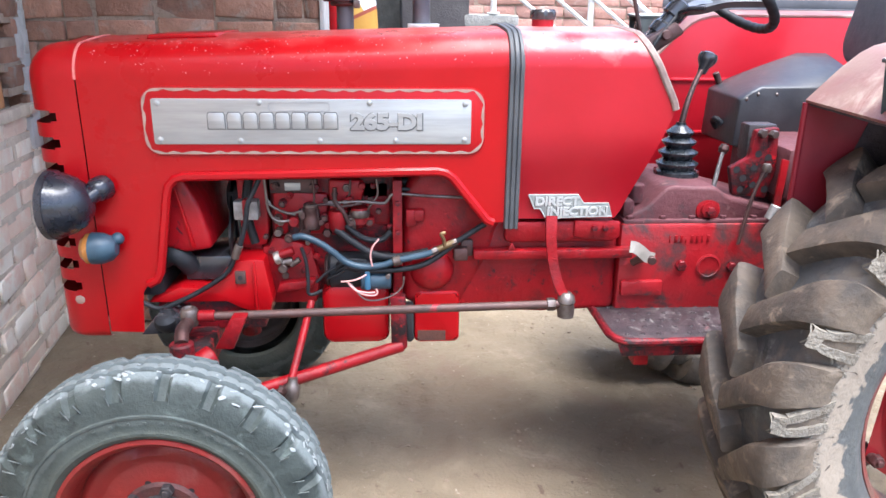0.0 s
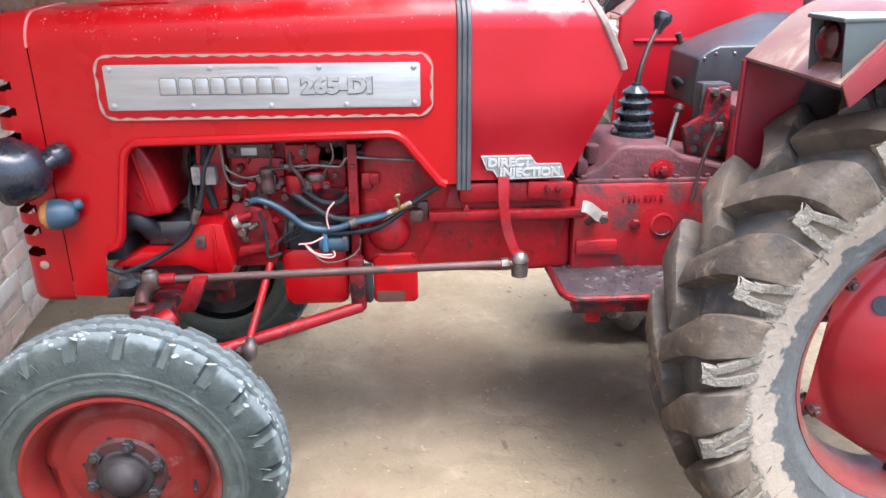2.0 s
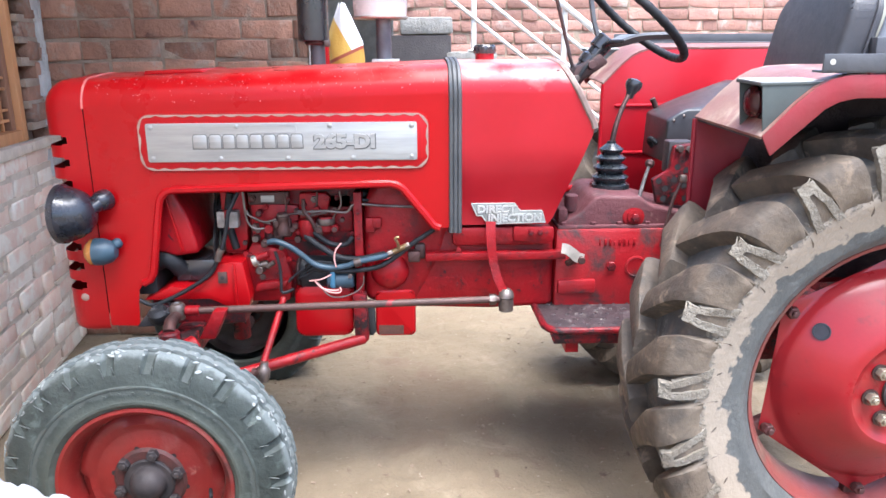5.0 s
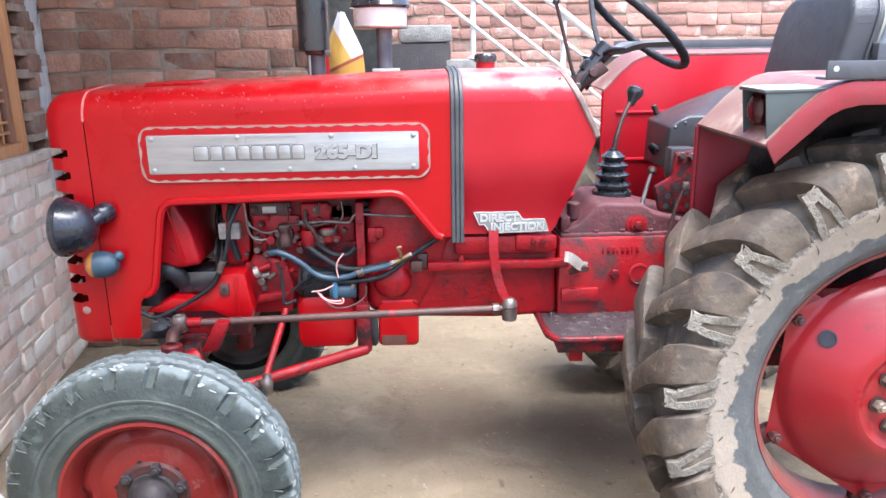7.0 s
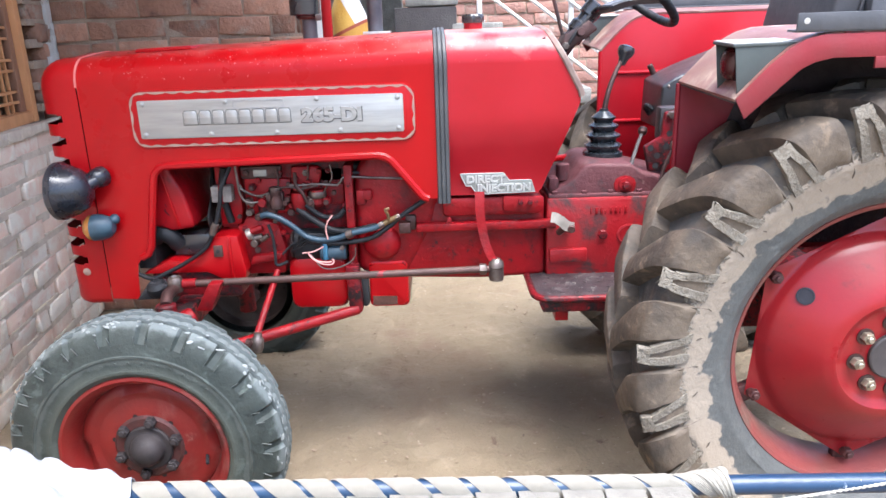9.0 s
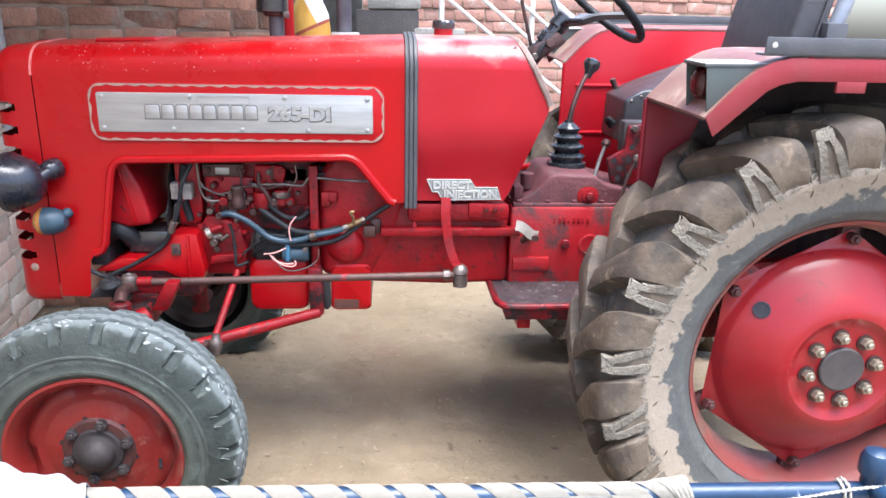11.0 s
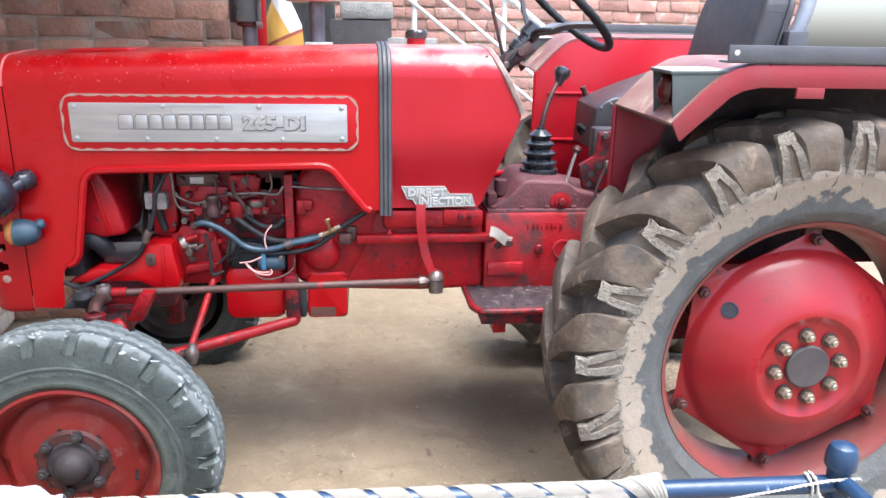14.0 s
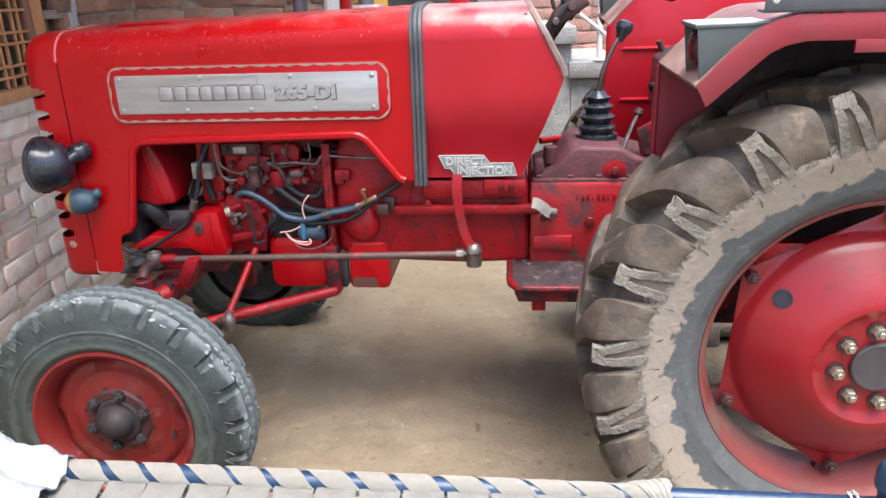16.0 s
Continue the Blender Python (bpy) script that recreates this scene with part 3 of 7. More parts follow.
def dust_sheen(m, level, soft, colour, strength=0.75, ragged=0.16):
    """Dust, chalked paint and painted sheen above a level of the object, ragged-edged."""
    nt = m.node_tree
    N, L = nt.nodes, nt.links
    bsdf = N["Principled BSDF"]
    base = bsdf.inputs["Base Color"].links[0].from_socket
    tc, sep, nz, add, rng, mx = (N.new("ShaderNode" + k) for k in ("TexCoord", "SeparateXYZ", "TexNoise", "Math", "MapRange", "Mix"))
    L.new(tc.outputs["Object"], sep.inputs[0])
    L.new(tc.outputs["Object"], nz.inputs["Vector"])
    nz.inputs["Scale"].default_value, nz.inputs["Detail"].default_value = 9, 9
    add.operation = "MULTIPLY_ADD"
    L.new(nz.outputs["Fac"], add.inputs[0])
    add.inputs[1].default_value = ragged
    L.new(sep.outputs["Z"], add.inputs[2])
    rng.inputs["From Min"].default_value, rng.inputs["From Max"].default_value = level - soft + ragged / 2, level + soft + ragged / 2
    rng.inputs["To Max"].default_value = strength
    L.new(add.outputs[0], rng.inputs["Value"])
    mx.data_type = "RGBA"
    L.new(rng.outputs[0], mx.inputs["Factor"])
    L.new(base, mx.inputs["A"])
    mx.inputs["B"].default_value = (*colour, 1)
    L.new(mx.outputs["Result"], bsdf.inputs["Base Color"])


HOOD_RED = surface("glossy_hood_red", (0.30, 0.002, 0.004), (0.34, 0.003, 0.005), (0.24, 0.38), 3, bump=0.03, coat=0.12, spec=0.17)
# pale dust and painted highlight along the hood's upper curve
dust_sheen(HOOD_RED, 0.372, 0.022, (0.42, 0.10, 0.09), 0.55, 0.10)
SIDE = 0.44
HOOD_A, HOOD_B = -0.232, 0.838
OPENING = [(-0.145, 0.618), (-0.139, 0.70), (-0.134, 0.735), (-0.118, 0.757), (-0.096, 0.768), (-0.084, 0.79), (-0.047, 1.000), (-0.040, 1.022), (-0.022, 1.040), (0.0, 1.045),
           (0.640, 1.057), (0.662, 1.052), (0.680, 1.040), (0.756, 0.945), (0.772, 0.925), (0.790, 0.918)]


def hood():
    bm = bmesh.new()
    n = 16
    xs = [HOOD_A + (HOOD_B - HOOD_A) * k / n for k in range(n + 1)]
    for flip in (False, True):
        def put(x, y, z):
            return bm.verts.new((x, 2 * MID - y if flip else y, z))
        rows = [[put(x, y, z) for y, z in hood_section(x, SIDE, hood_top(x))] for x in xs]
        for A, B in zip(rows, rows[1:]):
            for k in range(len(A) - 1):
                bm.faces.new((A[k], B[k], B[k + 1], A[k + 1]))
        outline = [(HOOD_A, 0.622)] + OPENING + [(HOOD_B, 0.918)]
        low = [put(x, SIDE, z) for x, z in outline]
        bm.faces.new(low + [r[0] for r in rows][::-1])
    bmesh.ops.remove_doubles(bm, verts=bm.verts, dist=0.0005)
    bmesh.ops.recalc_face_normals(bm, faces=bm.faces)
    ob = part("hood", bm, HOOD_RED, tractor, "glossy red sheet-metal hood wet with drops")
    # rolled lip round the engine opening
    for y in (SIDE, 2 * MID - SIDE):
        lip = sweep([Vector((x, y, z)) for x, z in OPENING[3:]], [(-0.011, 0.004), (0.011, 0.004), (0.011, -0.006), (0.005, -0.012), (-0.005, -0.012), (-0.011, -0.006)], up=(0, 1 if y < MID else -1, 0))
        part("lip", lip, RED, ob)
    # low hatch on the hood's top
    part("hatch", prism([(x, hood_top(x) + 0.002) for x in (-0.09, -0.03, 0.03, 0.085)] + [(x, hood_top(x) + 0.013) for x in (0.08, 0.03, -0.03, -0.085)], 0.55, 0.85, "y", 0.002), RED, ob)
    # drops of water lying on the upper curve
    rnd = random.Random(4)
    bm = bmesh.new()
    for k in range(420):
        x = rnd.uniform(-0.2, 1.1)
        a = radians(90 * rnd.random() ** 0.65)
        top = hood_top(x)
        r = rnd.choice((0.0006, 0.0008, 0.0010, 0.0013, 0.0018))
        c = Vector((x, SIDE + HOOD_R * (1 - math.cos(a)), top - HOOD_R + HOOD_R * math.sin(a)))
        bmesh.ops.create_icosphere(bm, subdivisions=1, radius=r, matrix=Matrix.Translation(c))
    drop = surface("water_drop", (0.55, 0.20, 0.20), (0.62, 0.32, 0.32), (0.04, 0.08), 10, bump=0)
    part("drops", bm, drop, ob, "small beads of water")["kind"] = "stuff"
    return ob


hood_ob = hood()
# dust-white seam between hood and nose
seam = surface("worn_seam", (0.62, 0.22, 0.18), (0.5, 0.10, 0.09), (0.5, 0.7), 40, bump=0.1)
line = [Vector((HOOD_A - 0.002, y - 0.001, z + 0.001)) for y, z in hood_section(HOOD_A, SIDE, hood_top(HOOD_A))]
part("seam", sweep(line, [(-0.003, -0.0015), (0.003, -0.0015), (0.003, 0.0015), (-0.003, 0.0015)], up=(0, -1, 0)), seam, hood_ob)


def nose():
    """The front shell: a rounded box with slots along its corner edge."""
    R, x0, x1, r = 0.055, -0.365, HOOD_A - 0.003, 0.075
    def plan(d):
        """Half plan, inset by d, from the seam round the corner to the middle."""
        rr = max(r - d, 0.012)
        pts = [(x1, SIDE + d), ((x1 + x0 + r) / 2 + 0.015, SIDE + d)]
        cx, cy = x0 + d + rr, SIDE + d + rr
        for k in range(9):
            a = radians(270 - 90 * k / 8)
            pts.append((cx + rr * math.cos(a), cy + rr * math.sin(a)))
        pts += [(x0 + d - 0.012, SIDE + 0.16), (x0 - 0.018 + d, MID)]
        return pts
    top = hood_top(HOOD_A)
    slots = [1.193, 1.128, 1.065, 1.002, 0.938, 0.874, 0.814, 0.753]
    zs = [(0.600, 0.03), (0.604, 0.014), (0.612, 0.004), (0.625, 0.0)]
    cuts = []
    for s in slots[::-1]:
        cuts.append((s - 0.015, s + 0.015))
    for a, b in cuts:
        zs += [(a, 0.0), (a + 0.005, 0.0), (b - 0.005, 0.0), (b, 0.0)]
    for k in range(9):
        a = radians(90 * k / 8)
        zs.append((top - HOOD_R + HOOD_R * math.sin(a), HOOD_R * (1 - math.cos(a))))
    bm = bmesh.new()
    for flip in (False, True):
        rows = [[bm.verts.new((x, 2 * MID - y if flip else min(y, MID), z)) for x, y in plan(d)] for z, d in zs]
        for j, (A, B) in enumerate(zip(rows, rows[1:])):
            z = (zs[j][0] + zs[j + 1][0]) / 2
            for k in range(len(A) - 1):
                inside = [c for c in cuts if c[0] < z < c[1]]
                if inside:
                    mid = abs(z - (inside[0][0] + inside[0][1]) / 2) < 0.006
                    if (3 if not mid else 2) <= k <= 10:
                        continue
                bm.faces.new((A[k], B[k], B[k + 1], A[k + 1]))
        last = rows[-1]
        cap = [bm.verts.new((v.co.x, MID, top + 0.009)) for v in last]
        for k in range(len(last) - 1):
            bm.faces.new((last[k], cap[k], cap[k + 1], last[k + 1]))
    bmesh.ops.remove_doubles(bm, verts=bm.verts, dist=0.0004)
    bmesh.ops.recalc_face_normals(bm, faces=bm.faces)
    ob = part("nose", bm, RED, tractor, "red front shell with slotted edges")
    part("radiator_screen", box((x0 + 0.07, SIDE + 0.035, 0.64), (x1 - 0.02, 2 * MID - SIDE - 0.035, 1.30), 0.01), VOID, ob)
    chip = lathe([(0, 0.0008), (0.012, 0.0006), (0.013, 0)], (-0.30, SIDE - 0.0004, 0.715), (0, -1, 0), 7)
    part("paint_chip", chip, BARE, ob)
    return ob


nose()


def cowl_rear(z):
    """Where the tank cowl ends at a height."""
    pts = [(0.915, 1.130), (0.93, 1.142), (1.205, 1.252), (1.225, 1.250), (1.325, 1.197), (1.42, 1.140)]
    for (a, xa), (b, xb) in zip(pts, pts[1:]):
        if z <= b:
            return xa + (xb - xa) * max(z - a, 0) / (b - a)
    return pts[-1][1]


def cowl_side(z):
    t = min(max((1.16 - z) / 0.245, 0), 1)
    return SIDE + 0.004 + 0.042 * t * t * (3 - 2 * t)


# red paint with a chalky dusty upper part, plus sky reflection painted into it
COWL_RED = surface("dusty_sheen_red_cowl", (0.32, 0.005, 0.012), (0.37, 0.008, 0.017), (0.28, 0.42), 3, bump=0.02, coat=0.15, spec=0.3)


dust_sheen(COWL_RED, 0.222, 0.03, (0.50, 0.33, 0.29), 0.6, 0.22)


def cowl():
    top = hood_top(0.84)
    sec = [(cowl_side(z), z) for z in [0.915 + 0.02 * k for k in range(int((top - HOOD_R - 0.915) / 0.02) + 1)]]
    sec += [(y, z) for y, z in hood_section(0.9, SIDE + 0.004, top)]
    bm = bmesh.new()
    n = 14
    for flip in (False, True):
        rows = []
        for k in range(n + 1):
            rows.append([bm.verts.new((HOOD_B + 0.004 + (cowl_rear(z) - HOOD_B - 0.004) * k / n, 2 * MID - y if flip else y, z)) for y, z in sec])
        for A, B in zip(rows, rows[1:]):
            for j in range(len(A) - 1):
                bm.faces.new((A[j], B[j], B[j + 1], A[j + 1]))
        rim = rows[-1]
        back = [bm.verts.new((v.co.x - 0.01, v.co.y + (-0.02 if flip else 0.02), v.co.z - (0.015 if j > len(rim) - 10 else 0))) for j, v in enumerate(rim)]
        for j in range(len(rim) - 1):
            bm.faces.new((rim[j], back[j], back[j + 1], rim[j + 1]))
    bmesh.ops.remove_doubles(bm, verts=bm.verts, dist=0.0005)
    bmesh.ops.recalc_face_normals(bm, faces=bm.faces)
    ob = part("tank_cowl", bm, COWL_RED, tractor, "red fuel-tank cowl with worn dusty top and painted sky sheen")
    for y0, y1 in ((0.48, MID),):
        inner = prism([(HOOD_B + 0.02, 0.93), (1.10, 0.93), (1.225, 1.205), (1.12, 1.375), (HOOD_B + 0.02, 1.375)], 0.50, 2 * MID - 0.50)
        part("tank", inner, CAST_DARK, ob)
    # bezel of bare metal along the upper rear edge
    line = [Vector((cowl_rear(z) + 0.004, y - 0.002, z)) for y, z in sec if z > 1.20]
    line += [Vector((p.x, 2 * MID - p.y, p.z)) for p in line[-2::-1]]
    part("bezel", sweep(line, [(-0.010, -0.004), (0.008, -0.004), (0.008, 0.002), (0.004, 0.005), (-0.006, 0.005), (-0.010, 0.002)], up=(0, -1, 0)), surface("dusty_bezel", (0.26, 0.20, 0.17), (0.18, 0.11, 0.10), (0.5, 0.7), 22, 0.2, bump=0.2), ob, "dull bare-metal bezel")
    cap = part("filler_neck", rod((0.945, 0.69, 1.405), (0.945, 0.69, 1.435), 0.030, segs=24), TANK_RED, ob)
    bm = lathe([(0, 0), (0.034, 0), (0.036, 0.004), (0.036, 0.020), (0.031, 0.027), (0, 0.028)], (0.945, 0.69, 1.430), (0, 0, 1), 48,
               shape=lambda k, j, r, h: (r * (0.93 if k % 6 == 0 and j in (1, 2, 3) else 1), h))
    part("cap", bm, BLACK, ob, "black fluted filler cap")
    return ob


cowl()
# rubber strap over the joint
line = [Vector((0.837, SIDE - 0.005, z)) for z in (0.903, 0.96, 1.02, 1.08, 1.14, 1.2, 1.26, 1.30)]
line += [Vector((0.837 - 0.004 * k / 16, y - 0.006 * math.cos(radians(90 * min(k, 12) / 12)), z + 0.003 * math.sin(radians(90 * min(k, 12) / 12)))) for k, (y, z) in enumerate(hood_section(0.83, SIDE, hood_top(0.83)))]
line += [Vector((p.x, 2 * MID - p.y, p.z)) for p in line[-2::-1]]
part("strap", sweep(line, [(-0.020, -0.006), (-0.017, 0.004), (-0.009, 0.005), (-0.007, 0.001), (-0.004, 0.005), (0.004, 0.005), (0.007, 0.001), (0.009, 0.005), (0.017, 0.004), (0.020, -0.006)], up=(0, -1, 0)), STRAP, tractor, "ribbed black rubber strap")


# ---- name plate and badge ----
BADGE = surface("cast_badge_metal", (0.37, 0.385, 0.35), (0.27, 0.285, 0.255), (0.5, 0.65), 12, 0.0, bump=0.05)
BADGE_LETTER = surface("pale_badge_letter", (0.52, 0.53, 0.50), (0.44, 0.45, 0.42), (0.4, 0.55), 20, 0.0, bump=0.03)
# greys for the shadow painted round raised letters and blocks
LETTER_SHADE = surface("grey_letter_shade", (0.15, 0.15, 0.15), (0.11, 0.11, 0.11), (0.5, 0.65), 20, 0.2, bump=0)
BADGE_SHADE = surface("grey_badge_shade", (0.085, 0.085, 0.085), (0.06, 0.06, 0.06), (0.6, 0.7), 20, bump=0)


def name_plate():
    bm = prism(round_rect(-0.086, 0.760, 1.100, 1.268, 0.042, 7), SIDE - 0.006, SIDE + 0.004, "y", 0.003)
    panel = part("plate_panel", bm, RED, tractor, "pressed red panel with scraped edges")
    # scraped bare-metal line along the panel's edge, with bites and gaps
    rnd = random.Random(9)
    outer = round_rect(-0.083, 0.757, 1.103, 1.265, 0.039, 10)
    ring = []
    for (a, b), (c, d) in zip(outer, outer[1:] + outer[:1]):
        m = max(int(math.hypot(c - a, d - b) / 0.006), 1)
        ring += [(a + (c - a) * k / m, b + (d - b) * k / m) for k in range(m)]
    bm = bmesh.new()
    n, gap = len(ring), 0
    cx, cz = 0.337, 1.184
    def point(k, w):
        a, b = ring[k % n]
        p, q = ring[(k + 1) % n]
        t = Vector((p - a, q - b)).normalized()
        return (a - t.y * w, SIDE - 0.0068, b + t.x * w)
    for k in range(n):
        gap = gap - 1 if gap > 0 else (rnd.randrange(2, 6) if rnd.random() < 0.005 else 0)
        if gap:
            continue
        def width(j):
            return 0.0026 + 0.0054 * abs(math.sin(j * 0.40 + 1.2 * noise.noise((j * 0.07, 4, 2)))) + 0.0014 * noise.noise((j * 0.4, 1, 2))
        q = [point(k, 0.0), point(k + 1, 0.0), point(k + 1, width(k + 1)), point(k, width(k))]
        bm.faces.new([bm.verts.new(v) for v in q])
    bmesh.ops.recalc_face_normals(bm, faces=bm.faces)
    part("scraped_line", bm, BARE, panel, "bare scraped metal line")["kind"] = "stuff"
    plate = part("plate", prism(round_rect(-0.060, 0.724, 1.128, 1.240, 0.006, 3), SIDE - 0.0095, SIDE - 0.005, "y", 0.001), ALU, tractor, "brushed aluminium name plate with raised letters")
    y = SIDE - 0.0095
    for x, z in ((-0.045, 1.229), (0.200, 1.231), (0.470, 1.231), (0.708, 1.229), (-0.045, 1.139), (0.150, 1.137), (0.345, 1.137), (0.535, 1.137), (0.708, 1.139)):
        part("screw", lathe([(0.0085, 0), (0.0085, 0.0008), (0.006, 0.0012), (0.0052, 0.0036), (0.003, 0.0045), (0, 0.0046)], (x, y, z), (0, -1, 0), 14), ALU, plate)
    # the maker's name as eight plain raised blocks
    for k in range(8):
        a = 0.074 + 0.0392 * k + (0.008 if k else 0)
        w = 0.040 if k == 0 else 0.033
        part("block", prism([(a, 1.167), (a + w, 1.167), (a + w, 1.2), (a + w - 0.004, 1.206), (a + 0.004, 1.206), (a, 1.2)], y - 0.0035, y, "y", 0.0012), ALU, plate)
        part("block_edge", prism([(a - 0.0022, 1.1648), (a + w + 0.0022, 1.1648), (a + w + 0.0022, 1.2005), (a + w - 0.0025, 1.2082), (a + 0.0025, 1.2082), (a - 0.0022, 1.2005)], y - 0.0008, y + 0.0005, "y", 0.0), LETTER_SHADE, plate)
    letters("letter_shadow", "265-DI", 0.054, pose(0.4225, y - 0.0004, 1.1656, 90, 0, 0), 0.0007, LETTER_SHADE, plate, 0.181, 0.075)
    letters("lettering", "265-DI", 0.054, pose(0.424, y - 0.001, 1.167, 90, 0, 0), 0.0018, ALU, plate, 0.176, 0.042)
    # old stamped oval over the letters
    ring = round_rect(0.222, 0.372, 1.211, 1.232, 0.008, 4)
    part("stamped_oval", sweep([Vector((a, y - 0.0006, b)) for a, b in ring + ring[:1]], [(-0.0012, -0.001), (0.0012, -0.001), (0.0012, 0.001), (-0.0012, 0.001)], up=(0, 1, 0)), ALU_DARK, plate)


name_plate()


def badge():
    def place(x, z):
        return Vector((x, cowl_side(z) - 0.003, z))
    pts = [(0.888, 0.985), (1.022, 0.985), (1.040, 0.960), (1.108, 0.960), (1.122, 0.922), (0.938, 0.919), (0.922, 0.945), (0.906, 0.945)]
    y = 0.470
    def lean(bm):
        for v in bm.verts:
            v.co.y += (cowl_side(v.co.z) - y)
        return bm
    ob = part("badge", lean(prism(pts, y - 0.006, y - 0.0005, "y", 0.0012)), BADGE, tractor, "cast aluminium badge, raised letters")
    rim = [Vector((a, cowl_side(b) - 0.0065, b)) for a, b in pts + pts[:1]]
    part("rim", sweep(rim, circle(0.0017, 6), up=(0, 1, 0)), BADGE_LETTER, ob)
    a = math.degrees(math.atan2(cowl_side(0.93) - cowl_side(0.98), 0.05))
    letters("letter_shadow", "DIRECT", 0.034, pose(0.9050, cowl_side(0.957) - 0.0064, 0.9545, 90 + a, 0, 0), 0.0006, BADGE_SHADE, ob, 0.1240, 0.06)
    letters("letter_shadow", "INJECTION", 0.034, pose(0.9390, cowl_side(0.928) - 0.0064, 0.9255, 90 + a, 0, 0), 0.0006, BADGE_SHADE, ob, 0.1700, 0.06)
    letters("lettering", "DIRECT", 0.034, pose(0.906, cowl_side(0.957) - 0.007, 0.955, 90 + a, 0, 0), 0.0016, BADGE_LETTER, ob, 0.122, 0.035)
    letters("lettering", "INJECTION", 0.034, pose(0.940, cowl_side(0.928) - 0.007, 0.926, 90 + a, 0, 0), 0.0016, BADGE_LETTER, ob, 0.168, 0.035)


badge()


# ---- lamps on the nose ----
LAMP_BLACK = surface("worn_black_enamel", (0.010, 0.012, 0.018), (0.018, 0.020, 0.028), (0.20, 0.36), 14, bump=0.06, coat=0.3,
                     spots=[((0.09, 0.062, 0.062), 19, 0.64, 0.74, 0.6)])


def head_lamp(y, way):
    lamp = part("head_lamp", lathe([(0, -0.064), (0.018, -0.062), (0.038, -0.054), (0.056, -0.039), (0.070, -0.018), (0.079, 0.006), (0.0825, 0.022), (0.0855, 0.023), (0.0855, 0.038), (0.080, 0.043), (0, 0.043)], (-0.268, y, 0.990), (-1, 0, 0), 48), LAMP_BLACK, tractor, "glossy black round head lamp")
    part("lens", lathe([(0.072, 0.0), (0.05, 0.012), (0.02, 0.017), (0, 0.018)], (-0.309, y, 0.990), (-1, 0, 0), 32), ALU, lamp, "glass lens")
    dy = 0.07 * way
    part("mount", rod((-0.225, y, 1.0), (-0.200, y + dy * 0.55, 1.018), 0.021, segs=20), LAMP_BLACK, lamp)
    part("socket", lathe([(0, -0.004), (0.012, -0.002), (0.023, 0.005), (0.030, 0.018), (0.031, 0.032), (0.031, 0.046), (0, 0.047)], (-0.212, y + dy * 0.25, 1.016), (0.35, way, 0.1), 28), LAMP_BLACK, lamp)


head_lamp(0.375, 1)
head_lamp(2 * MID - 0.375, -1)


def side_lamp(y, way):
    lamp = part("turn_lamp", lathe([(0, -0.05), (0.018, -0.048), (0.032, -0.035), (0.040, -0.012), (0.041, 0.012), (0, 0.012)], (-0.222, y, 0.868), (-1, 0, 0), 28), HOSE, tractor, "small round turn lamp")
    part("lens", lathe([(0.040, 0), (0.039, 0.012), (0.028, 0.024), (0, 0.027)], (-0.234, y, 0.868), (-1, 0, 0), 24), AMBER, lamp, "amber lens")
    part("stem", rod((-0.195, y, 0.876), (-0.176, y + 0.012 * way, 0.886), 0.010, segs=12), HOSE, lamp)
    part("socket", lathe([(0, 0), (0.010, 0.001), (0.0155, 0.008), (0.0160, 0.018), (0.012, 0.025), (0, 0.026)], (-0.184, y + 0.006 * way, 0.884), (0.6, 0.7 * way, 0.3), 18), HOSE, lamp)


side_lamp(0.405, 1)
side_lamp(2 * MID - 0.405, -1)


